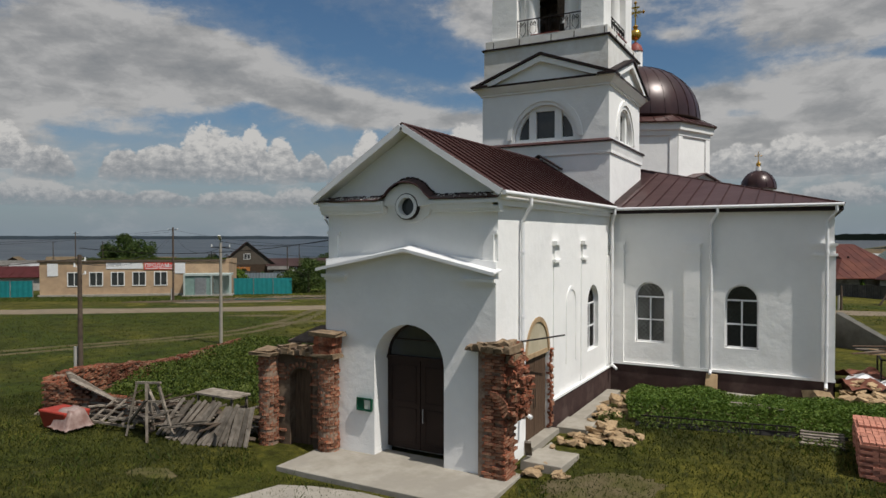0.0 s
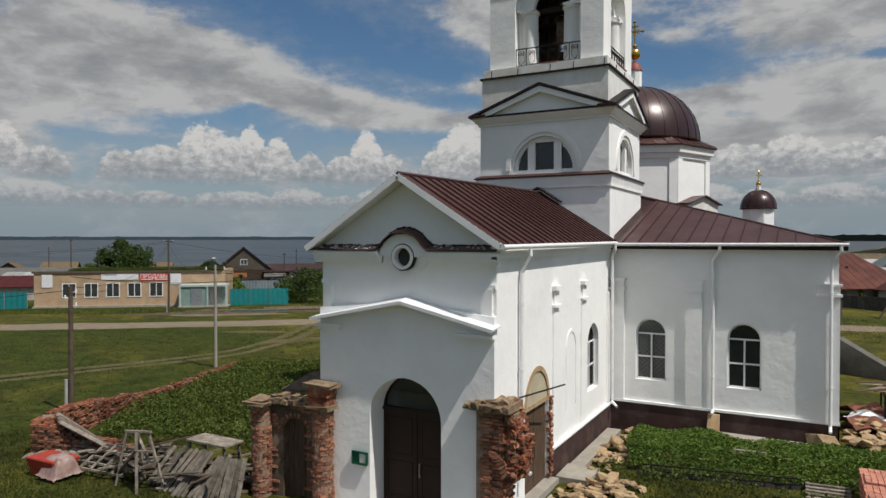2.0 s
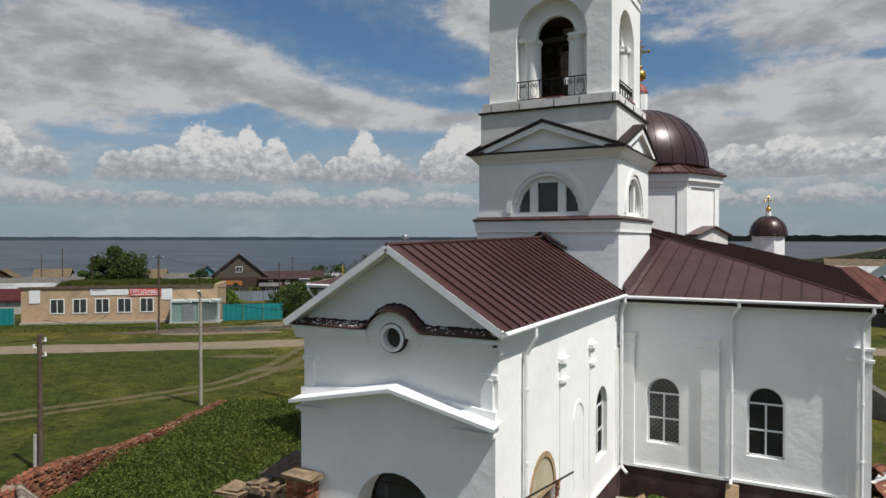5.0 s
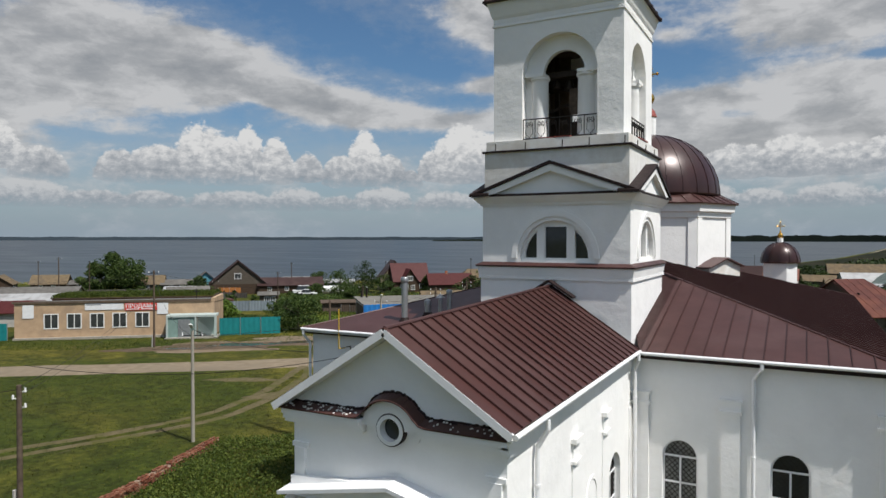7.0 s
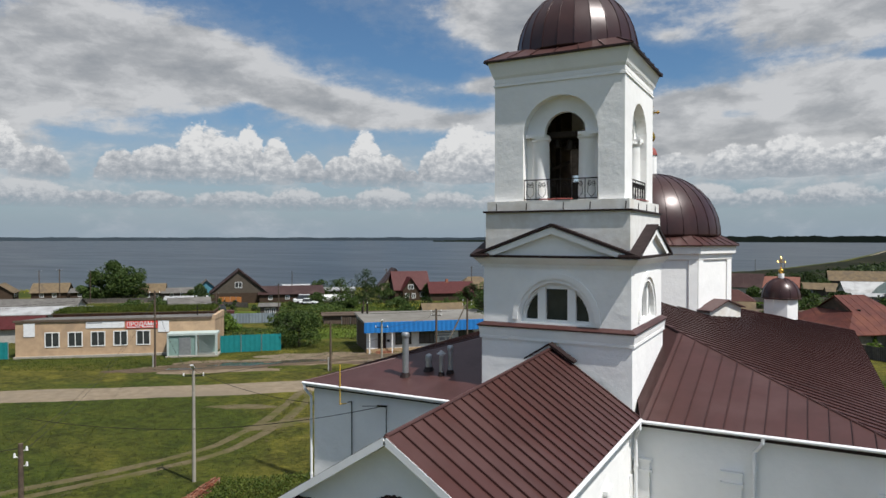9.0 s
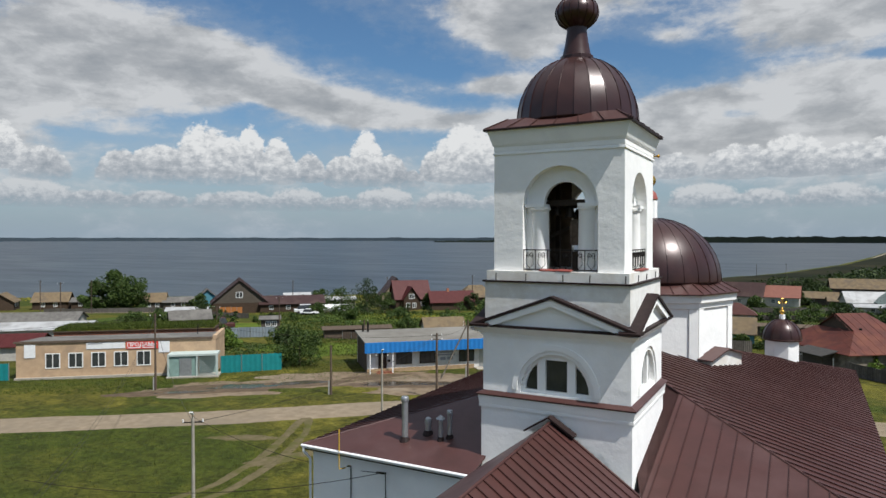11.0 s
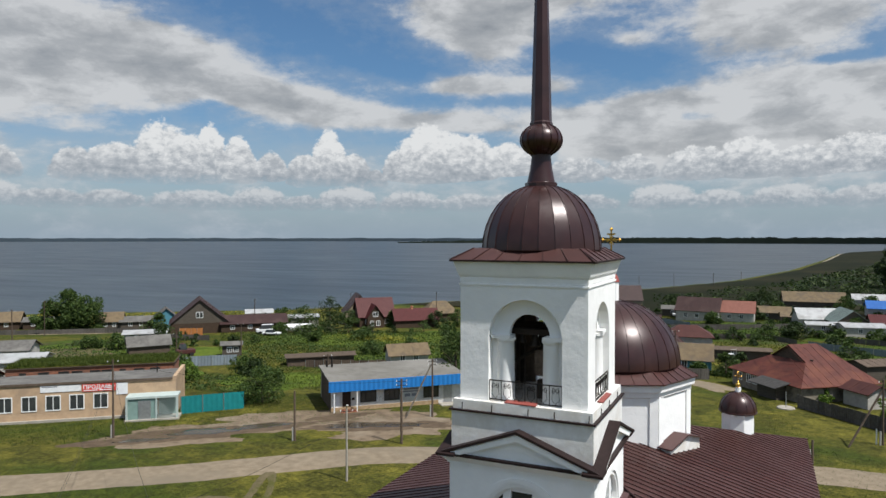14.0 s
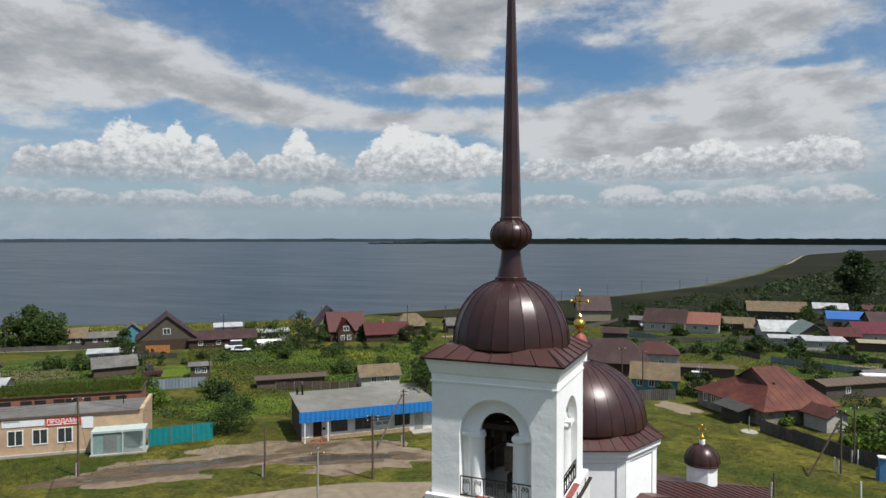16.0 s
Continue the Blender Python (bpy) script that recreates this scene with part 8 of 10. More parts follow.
# entrance porch with lattice
pc = sub("porch", PB, (19, -1, 0), bb, "white framed porch with lattice")
for nm, q in (("canopy", (16.4, -2.2, 2.55, 21.9, 0.0, 2.78)), ("base", (16.3, -2.5, -0.6, 22.0, 0.0, 0.25)), ("post", (16.4, -2.2, 0.25, 16.6, -2.0, 2.55)), ("post", (21.65, -2.2, 0.25, 21.9, -2.0, 2.55)), ("post", (19.5, -2.2, 0.25, 19.65, -2.05, 2.55))):
    bm = bmesh.new()
    PB.box(bm, *q)
    part(nm, bm, CONCRETE if nm == "base" else PORCH_PAINT, pc)
bm = bmesh.new()
PB.box(bm, 16.6, -2.05, 0.25, 19.5, -1.95, 2.55)
part("mint_wall", bm, MINT, pc)
bm = bmesh.new()
PB.box(bm, 19.6, -0.30, 0.25, 21.6, -0.05, 2.55)
part("mint_wall", bm, MINT, pc)
bm = bmesh.new()
PB.box(bm, 17.7, -2.12, 0.25, 19.0, -2.05, 2.3)
part("door", bm, GALV, pc)
bm = bmesh.new()
for k in range(-7, 8):
    for s in (-1, 1):
        a, b = 19.65 + k * 0.30, 0.25
        pts = [(a + s * m * 0.1, b + m * 0.1) for m in range(0, 24) if 19.65 <= a + s * m * 0.1 <= 21.65]
        if len(pts) > 1:
            beam(bm, PB(pts[0][0], -2.12, pts[0][1]), PB(pts[-1][0], -2.12, pts[-1][1]), 0.06, 0.03)
part("lattice", bm, PORCH_PAINT, pc)
# rear brick range with its grown-over roof
rb = thing("brick_range", PB(9, 18, 0), "long red-brick range with small openings and a grass-grown roof", "building")
bm = bmesh.new()
PB.box(bm, -1.2, 15.0, -1.2, 19.2, 21.0, 3.45)
part("wall", bm, RED_WALL, rb)
bm = bmesh.new()
PB.box(bm, -1.4, 14.8, 3.45, 19.4, 21.2, 3.56)
part("eave", bm, DARK_WOOD, rb)
for u in (0.4, 2.6, 5.0, 6.6, 8.8, 10.2, 12.4, 14.2, 16.2):
    bm = bmesh.new()
    w = 1.3 if int(u * 2) % 3 else 0.8
    PB.box(bm, u, 14.95, 2.45, u + w, 15.1, 2.95)
    part("opening", bm, BLACK, rb)
bm = bmesh.new()
PB.box(bm, -1.3, 14.9, 3.56, 19.3, 21.1, 3.66)
part("turf", bm, GRASS, rb)
r4 = np.random.default_rng(41)
tp = np.array([PB(r4.uniform(-1.2, 19.2), r4.uniform(14.9, 21), 3.64) for _ in range(14000)])
g_ = blades("roof_grass", tp, 0.45, BLADE, r4, 0.35, 0.05)
g_.parent, g_.location = rb, -where(rb)
tagged(g_, kind="stuff")
bm = bmesh.new()
for p, q in ((PB(18.6, 5.2, 4.0), PB(18.6, 5.2, 5.3)), (PB(18.2, 5.2, 4.9), PB(19.0, 5.2, 4.9))):
    beam(bm, p, q, 0.08)
solo("roof_mast", bm, IRON, PB(18.6, 5.2, 4.0), "dark wire mast on the roof edge", "mast")


def sheet_fence(name, pts, h, material, label, category="fence", panel=2.0, wave=0.0, group=""):
    """A fence of sheet panels between posts."""
    f_ = thing(name, (*pts[0], lie(*pts[0])), label, category, group)
    for (xa, ya), (xb, yb) in zip(pts, pts[1:]):
        n_ = max(1, round(math.hypot(xb - xa, yb - ya) / panel))
        for k in range(n_):
            a = Vector((xa, ya)).lerp(Vector((xb, yb)), k / n_)
            b = Vector((xa, ya)).lerp(Vector((xb, yb)), (k + 0.97) / n_)
            P = Plan(a, b, 0)
            ga, gb = lie(*a), lie(*b)
            hh = h * (1 + wave * noise.noise(Vector((a.x, a.y, 2))))
            bm = bmesh.new()
            m_ = 8
            for i in range(m_):
                u0, u1 = P.len * i / m_, P.len * (i + 1) / m_
                v0, v1 = (0.02 if i % 2 else -0.02), (-0.02 if i % 2 else 0.02)
                z0, z1 = ga + (gb - ga) * i / m_, ga + (gb - ga) * (i + 1) / m_
                solid(bm, [P(u0, v0, z0 - 0.05), P(u1, v1, z1 - 0.05), P(u1, v1, z1 + hh), P(u0, v0, z0 + hh)], [P(u0, v0 + 0.02, z0 - 0.05), P(u1, v1 + 0.02, z1 - 0.05), P(u1, v1 + 0.02, z1 + hh), P(u0, v0 + 0.02, z0 + hh)])
            part("panel", bm, material, f_, weld=True)
            bm = bmesh.new()
            beam(bm, (a.x, a.y, ga - 0.2), (a.x, a.y, ga + hh + 0.05), 0.07)
            part("post", bm, GALV if material is not GREY_FENCE else GREY_FENCE, f_)
    return f_


sheet_fence("teal_fence", [(-53.7, 46.4), (-49.2, 52.0)], 2.05, TEAL, "teal corrugated metal fence beside the tan building", panel=2.4)
sheet_fence("teal_fence", [(-71.0, 31.8), (-78.5, 25.6)], 1.9, TEAL, "teal corrugated metal fence by the roadside", panel=2.4)
sheet_fence("grey_fence", [(-80, 69.5), (-72.4, 76.2)], 1.7, PALE_FENCE, "pale blue-grey sheet fence across the yards")

# --- shop with blue fascia ---
PS = Plan((-38.4, 54.7), (-26.5, 65.9), -1.6)
sh = thing("village_shop", (-34, 62, -1.6), "white flat-roofed shop with a bright blue metal fascia", "shop")
bm = bmesh.new()
PS.box(bm, 0, 0, -0.5, 16.3, 9.0, 3.55)
part("wall", bm, SHOP_WHITE, sh)
bm = bmesh.new()
solid(bm, [PS(-0.3, -0.9, 3.55), PS(16.6, -0.9, 3.55), PS(16.6, 9.3, 3.75), PS(-0.3, 9.3, 3.75)], [PS(-0.3, -0.9, 3.72), PS(16.6, -0.9, 3.72), PS(16.6, 9.3, 3.95), PS(-0.3, 9.3, 3.95)])
part("roof", bm, FELT, sh)
bm = bmesh.new()
n = 60
for i in range(n):
    u0, u1 = -0.45 + 17.3 * i / n, -0.45 + 17.3 * (i + 1) / n
    v0, v1 = (-1.06, -1.0) if i % 2 else (-1.0, -1.06)
    solid(bm, [PS(u0, v0, 2.58), PS(u1, v1, 2.58), PS(u1, v1, 3.82), PS(u0, v0, 3.82)], [PS(u0, -0.9, 2.58), PS(u1, -0.9, 2.58), PS(u1, -0.9, 3.82), PS(u0, -0.9, 3.82)])
part("fascia", bm, BLUE, sh, "blue ribbed metal fascia", weld=True)
bm = bmesh.new()
PS.box(bm, -0.06, -0.12, -0.5, 13.2, 0.0, 0.55)
part("stone_plinth", bm, STONE, sh)
for u in (3.45, 6.35, 11.3):
    plain_window(PS, sh, u, 0.95, 1.95, 1.45, 0, IRON, 3)
for nm, u, w, m_ in (("door", 1.3, 1.0, STEEL_DOOR), ("grey_door", 13.9, 1.1, GALV)):
    bm = bmesh.new()
    PS.box(bm, u, -0.07, 0.3, u + w, 0.01, 2.4)
    part(nm, bm, m_, sh)
for q in ((0.9, -1.6, -0.5, 3.0, 0.0, 0.02), (1.0, -1.25, 0.02, 2.9, 0.0, 0.18), (1.1, -0.9, 0.18, 2.8, 0.0, 0.3), (13.2, -1.6, -0.5, 16.0, 0.0, 0.2)):
    bm = bmesh.new()
    PS.box(bm, *q)
    part("step", bm, BRICK if q[0] < 3 else CONCRETE, sh)
for u in (0.2, 2.9):
    bm = bmesh.new()
    PS.box(bm, u - 0.06, -0.95, -0.3, u + 0.06, -0.83, 2.6)
    part("post", bm, WIN_WHITE, sh)
for q, m_ in (((8.75, 2.1, 10.7, 2.25), SIGN_GREY), ((8.6, 1.8, 10.8, 1.95), SIGN_GREY), ((8.9, 1.25, 9.6, 1.6), SIGN_GREY), ((9.8, 1.25, 10.5, 1.6), SIGN_GREY), ((2.4, 1.3, 2.75, 1.6), IRON), ((0.45, 0.4, 0.95, 1.9), SIGN_WHITE)):
    bm = bmesh.new()
    PS.box(bm, q[0], -0.05, q[1], q[2], -0.005, q[3])
    part("wall_panel", bm, m_, sh)
bm = bmesh.new()
PS.box(bm, -0.02, 0.4, -0.2, 0.0, 8.6, 3.3)
part("dark_side", bm, DARK_WOOD, sh)
for u, v, h in ((1.2, 7.6, 1.3), (0.6, 8.0, 0.9)):
    bm = bmesh.new()
    tube(bm, PS(u, v, 3.8), PS(u, v, 3.9 + h), 0.13)
    part("flue", bm, IRON, sh)


def pole(at, h, material, label, r=0.11, stub=True, arms=1, head=None, name="utility_pole", lean=(0, 0)):
    x, y = at
    z = lie(x, y)
    t = thing(name, (x, y, z), label, "lamp post" if head else "pole", "village poles")
    bm = bmesh.new()
    tube(bm, (x, y, z - 0.4), (x + lean[0], y + lean[1], z + h), r, r * 0.75, 10)
    part("shaft", bm, material, t, smooth=40)
    if stub:
        bm = bmesh.new()
        tube(bm, (x - 0.22, y - 0.06, z - 0.3), (x - 0.2, y - 0.06, z + 1.35), 0.09, 0.085, 8)
        part("stub", bm, WHITE_WALL, t, "pale concrete stub")
    for k in range(arms):
        zz = z + h - 0.25 - 0.4 * k
        bm = bmesh.new()
        beam(bm, (x + lean[0] - 0.42, y + lean[1] - 0.3, zz), (x + lean[0] + 0.42, y + lean[1] + 0.3, zz), 0.05)
        part("cross_arm", bm, IRON, t)
        for s in (-0.4, 0.4):
            bm = bmesh.new()
            tube(bm, (x + lean[0] + s, y + lean[1] + s * 0.72, zz), (x + lean[0] + s, y + lean[1] + s * 0.72, zz + 0.16), 0.04, 0.03, 6)
            part("insulator", bm, WIN_WHITE, t)
    if head:
        bm = bmesh.new()
        tube(bm, (x, y, z + h - 0.1), (x + head[0] * 0.25, y + head[1] * 0.25, z + h + 0.35), 0.03)
        part("bracket", bm, GALV, t)
        bm = bmesh.new()
        beam(bm, (x + head[0] * 0.1, y + head[1] * 0.1, z + h + 0.18), (x + head[0] * 0.8, y + head[1] * 0.8, z + h + 0.42), 0.16, 0.07)
        part("lamp_head", bm, WIN_WHITE, t, bevel=0.02)
    return t


pole((-20.4, 13.3), 5.75, CONCRETE, "pale concrete lamp post on the grass", 0.10, False, 1, (0.5, -0.6), "lamp_post")
pole((-23.4, 35.3), 6.0, CONCRETE, "pale concrete lamp post by the road", 0.10, False, 1, (0.5, -0.6), "lamp_post")
pl = pole((-17.0, 2.7), 5.1, DARK_WOOD, "dark wooden pole with white insulators", 0.11, True, 0)
for dx_, dz_ in ((0.16, 4.85), (-0.16, 4.6), (0.16, 4.3)):
    bm = bmesh.new()
    g = lie(-17.0, 2.7)
    tube(bm, (-17.0 + dx_ * 0.5, 2.7 + dx_ * 0.35, g + dz_), (-17.0 + dx_ * 1.1, 2.7 + dx_ * 0.7, g + dz_ + 0.05), 0.02, n=6)
    tube(bm, (-17.0 + dx_ * 1.1, 2.7 + dx_ * 0.7, g + dz_), (-17.0 + dx_ * 1.1, 2.7 + dx_ * 0.7, g + dz_ + 0.15), 0.045, 0.03, 8)
    part("insulator", bm, WIN_WHITE, pl)
pole((-52.0, 36.0), 8.0, DARK_WOOD, "dark wooden pole with a pale concrete stub", 0.12, True, 1)
pole((-34.6, 42.9), 5.0, DARK_WOOD, "dark wooden pole by the muddy yard", 0.12, True, 0)
pole((-24.5, 46.6), 6.4, DARK_WOOD, "dark wooden pole by the road", 0.13, False, 2)
pole((-26.5, 57.5), 6.6, DARK_WOOD, "dark wooden pole beside the shop", 0.12, True, 2)
bm = bmesh.new()
beam(bm, (-29.0, 55.5, -1.6), (-26.6, 57.4, 4.6), 0.14)
solo("pole_stay", bm, GREY_WOOD, (-29.0, 55.5, -1.6), "slanting grey prop leaning on the pole", "prop")
for at, h in (((18.1, 66), 6.4), ((19.9, 70.3), 6.0), ((11.5, 56.2), 2.2), ((-7.5, 96), 7.5), ((-4.5, 97), 7.0), ((-40, 285), 6.6), ((-28, 305), 6.9), ((-13, 328), 6.4), ((-1.6, 352), 6.2), ((-47, 262), 6.5), ((-50, 240), 6.5), ((-150, 82), 8.0), ((-140, 88), 8.0), ((-84, 74), 5.0), ((-75, 80), 6.5), ((-110, 62), 9.0), ((-98, 150), 7.5), ((-70, 148), 8.5), ((-60, 150), 8.5), ((-105, 118), 7.5), ((-44, 62), 5.5)):
    pole(at, h, DARK_WOOD, "dark wooden village pole", 0.11, h < 3 or at == (18.1, 66) or at == (19.9, 70.3), 1 if h > 4 else 0)
bm = bmesh.new()
beam(bm, (15.0, 63.5, -1.0), (18.0, 66.0, 4.2), 0.13)
solo("pole_stay", bm, DARK_WOOD, (15, 63.5, -1.0), "slanting dark prop leaning on the pole", "prop")
for p, q, s in (((-20.4, 13.3, 5.0), (-24.4, 46.6, 4.8), 0.9), ((-17.0, 2.7, 4.8), (-52, 36, 6.3), 1.2), ((-17.0, 2.7, 4.5), (-52, 36, 6.0), 1.2), ((-20.4, 13.3, 5.0), (-52, 36, 6.2), 1.1), ((-52, 36, 6.4), (-24.5, 46.6, 5.0), 1.0), ((-24.5, 46.6, 5.0), (-26.5, 57.5, 4.7), 0.4), ((-52, 36, 6.4), (-95, 5, 5.5), 1.2), ((-52, 36, 6.2), (-95, 5, 5.3), 1.2), ((-24.5, 46.6, 5.0), (-23.4, 35.3, 4.8), 0.4), ((-17.0, 2.7, 4.7), (-40, -22, 4.5), 0.8)):
    wire(p, q, s)

# --- houses ---


def house(name, c, heading, length, width, wall_h, roof_h, wall_m, roof_m, label, windows=(), hip=0.0, chimney=False, gable_m=None, over=0.4, door=None, end_windows=(), category="house", frame_m=None, z=None, gablet=0.0):
    """A house with its ridge along heading (degrees); hip: how far each end slopes in."""
    h_ = radians(heading)
    d = Vector((math.cos(h_), math.sin(h_)))
    n_ = Vector((-d.y, d.x))
    g = lie(*c) if z is None else z
    a = Vector(c) - d * length / 2 - n_ * width / 2
    P = Plan(a, a + d, g)
    t = thing(name, (*c, g), label, category)
    bm = bmesh.new()
    P.box(bm, 0, 0, -0.8, length, width, wall_h)
    part("wall", bm, wall_m, t)
    if hip < 0.3:
        for u in (0.03, length - 0.23):
            bm = bmesh.new()
            solid(bm, [P(u, 0, wall_h), P(u, width, wall_h), P(u, width / 2, wall_h + roof_h - 0.05)], [P(u + 0.2, 0, wall_h), P(u + 0.2, width, wall_h), P(u + 0.2, width / 2, wall_h + roof_h - 0.05)])
            part("gable", bm, gable_m or wall_m, t)
    k = over * roof_h / (width / 2)
    for s in (0, 1):
        v0, v1 = (-over, width / 2) if s == 0 else (width + over, width / 2)
        pts = [P(-over, v0, wall_h - k), P(length + over, v0, wall_h - k), P(length + over - hip, v1, wall_h + roof_h), P(-over + hip, v1, wall_h + roof_h)]
        if gablet:
            lo_c, ey = P(-over, v0, wall_h - k), P(hip, v0 + (v1 - v0) * gablet, wall_h - k + (roof_h + k) * gablet)
            pts5 = pts[:3] + [P(hip, v1, wall_h + roof_h), ey]
        bm = bmesh.new()
        solid(bm, pts5 if gablet else pts, [(x, y, q + 0.09) for x, y, q in (pts5 if gablet else pts)])
        rf = part("roof", bm, roof_m, t)
        m_ = max(3, int(length / 1.1))
        bm = bmesh.new()
        for i in range(1, m_):
            f = i / m_
            A = Vector(pts[0]).lerp(Vector(pts[1]), f)
            lo_, hi_ = Vector(pts[3]), Vector(pts[2])
            u_ = -over + (length + 2 * over) * f
            if hip and (u_ < hip or u_ > length - hip):
                f2 = max(0.05, min(1, (u_ + over) / hip if u_ < hip else (length + over - u_) / hip))
                B = A.lerp(Vector(P(u_, v1, wall_h + roof_h)), f2)
            else:
                B = Vector(P(u_, v1, wall_h + roof_h))
            beam(bm, A + Vector((0, 0, 0.10)), B + Vector((0, 0, 0.10)), 0.04, 0.04)
        tagged(part("roof_seams", bm, roof_m, rf), kind="stuff")
    if hip >= 0.3:
        for s in (0, 1):
            u0, u1 = (-over, -over + hip) if s == 0 else (length + over, length + over - hip)
            pts = [P(u0, -over, wall_h - k), P(u0, width + over, wall_h - k), P(u1, width / 2, wall_h + roof_h)]
            if gablet and s == 0:
                g0, g1, gz = -over + (width / 2 + over) * gablet, width + over - (width / 2 + over) * gablet, wall_h - k + (roof_h + k) * gablet
                pts = pts[:2] + [P(hip, g1, gz), P(hip, g0, gz)]
                bm = bmesh.new()
                tri = ((g0, gz), (g1, gz), (width / 2, wall_h + roof_h))
                solid(bm, [P(hip + 0.3, a_, b_) for a_, b_ in tri], [P(hip + 0.45, a_, b_) for a_, b_ in tri])
                part("gablet", bm, DARK_WOOD, t)
            bm = bmesh.new()
            solid(bm, pts, [(x, y, q + 0.085) for x, y, q in pts])
            part("roof", bm, roof_m, t)
    for u, h, w, tt in windows:
        plain_window(P, t, u, h, w, tt, 0, frame_m)
    if end_windows:
        P2 = Plan(Vector(P(0, width, 0)[:2]), Vector(P(0, 0, 0)[:2]), g)
        P3 = Plan(Vector(P(length, 0, 0)[:2]), Vector(P(length, width, 0)[:2]), g)
        for e, u, h, w, tt in end_windows:
            plain_window(P2 if e == 0 else P3, t, u, h, w, tt, 0, frame_m)
    if door:
        bm = bmesh.new()
        P.box(bm, door[0], -0.06, 0, door[0] + 0.95, 0.02, 2.0)
        part("door", bm, DARK_WOOD, t)
    if chimney:
        bm = bmesh.new()
        P.box(bm, length * 0.4, width * 0.45, wall_h + roof_h * 0.6, length * 0.4 + 0.6, width * 0.45 + 0.6, wall_h + roof_h + 0.7)
        part("chimney", bm, BRICK, t)
    return P, t


PORCH_GREY = mat("dark_grey_roofing", (0.055, 0.052, 0.048), (0.04, 0.038, 0.036), 2.0, 0.85, bump=0.2)
# the big red-roofed house beyond the church: ridge runs away to the east
D2 = math.degrees(math.atan2(0.62, 0.78))
PH, hs_ = house("red_roofed_house", (12.2, 91.6), D2, 11.2, 13.2, 2.4, 3.9, mat("pale_old_wall", (0.27, 0.235, 0.185), (0.18, 0.155, 0.12), 2.0, 0.9, bump=0.3, c3=(0.13, 0.11, 0.085), scale3=0.6), mat("rusty_red_tin_roof", (0.098, 0.027, 0.018), (0.066, 0.022, 0.017), 0.9, 0.6, bump=0.15, c3=(0.125, 0.042, 0.024), scale3=0.28), "large old house with a rusty red tin roof and pale walls", hip=3.6, gablet=0.55, over=0.5, z=-1.7,
               windows=[(8.0, 0.9, 1.0, 1.1)], end_windows=[(0, 1.2, 0.8, 0.9, 1.2), (0, 3.0, 0.8, 0.9, 1.2), (0, 4.2, 0.8, 0.9, 1.2)], frame_m=WIN_WHITE)
bm = bmesh.new()
box(bm, 13.2, 88.6, 2.4, 13.5, 88.9, 3.1)
part("vent", bm, IRON, hs_)
bm = bmesh.new()
PH.box(bm, -1.6, 2.5, 0.0, -0.1, 6.0, 1.8)
part("porch", bm, GREY_LOG, hs_)
bm = bmesh.new()
solid(bm, [PH(-2.6, 1.6, 1.75), PH(-0.2, 1.6, 2.3), PH(-0.2, 6.8, 2.3), PH(-2.6, 6.8, 1.75)], [PH(-2.6, 1.6, 1.85), PH(-0.2, 1.6, 2.4), PH(-0.2, 6.8, 2.4), PH(-2.6, 6.8, 1.85)])
part("porch_roof", bm, PORCH_GREY, hs_)
house("rusty_roofed_annex", (19.0, 85.0), D2 + 90, 3.6, 3.2, 2.0, 0.8, WHITE_WALL, R_DKRED, "small pale annex with a rusty red roof beside the big house", windows=[(1.0, 0.7, 1.2, 1.0)])
house("blue_log_house", (-3.2, 102.5), 4, 7.0, 5.5, 2.3, 2.0, BLUE_LOG, R_TAN, "small blue-painted log house with a rusty tan roof", windows=[(0.8, 0.9, 0.9, 1.1), (2.6, 0.9, 0.9, 1.1), (4.8, 0.9, 0.9, 1.1)])
house("brown_roofed_house", (-12.5, 117), 8, 14, 10, 2.6, 3.4, LOG, R_BROWN, "wide house under a big dark brown roof", hip=4.0)
house("red_pavilion", (-5.0, 122), 8, 8, 6, 3.6, 1.6, WHITE_WALL, R_DKRED, "house with dark red hipped roof and pale walls", hip=2.8, windows=[(1.5, 1.2, 1.0, 1.2), (4.5, 1.2, 1.0, 1.2)])
house("grey_gabled_house", (-8.0, 187), -6, 11, 8, 3.0, 3.2, WHITE_WALL, R_BROWN, "pale house with a grey-brown gable roof", windows=[(2, 1, 1, 1.2), (5, 1, 1, 1.2)], end_windows=[(0, 3.5, 3.6, 1.0, 1.0)])
house("pink_roofed_house", (1.5, 187), -2, 8.5, 7, 2.8, 2.6, WHITE_WALL, R_PINK, "house with a salmon-pink tiled roof and pale walls", end_windows=[(0, 3, 1, 1, 1.2)], windows=[(2, 1, 1, 1.2), (5, 1, 1, 1.2)])
house("tall_brown_house", (-32, 205), 20, 10, 8, 4.0, 4.0, CREAM, R_BROWN, "tall cream house with a steep brown roof", end_windows=[(0, 3.5, 4.5, 1.0, 1.2), (1, 3.5, 4.5, 1.0, 1.2)])
house("long_barn", (22, 229), 4, 17, 9, 3.2, 2.6, GREY_LOG, R_TAN, "long grey barn with a pale slate roof")
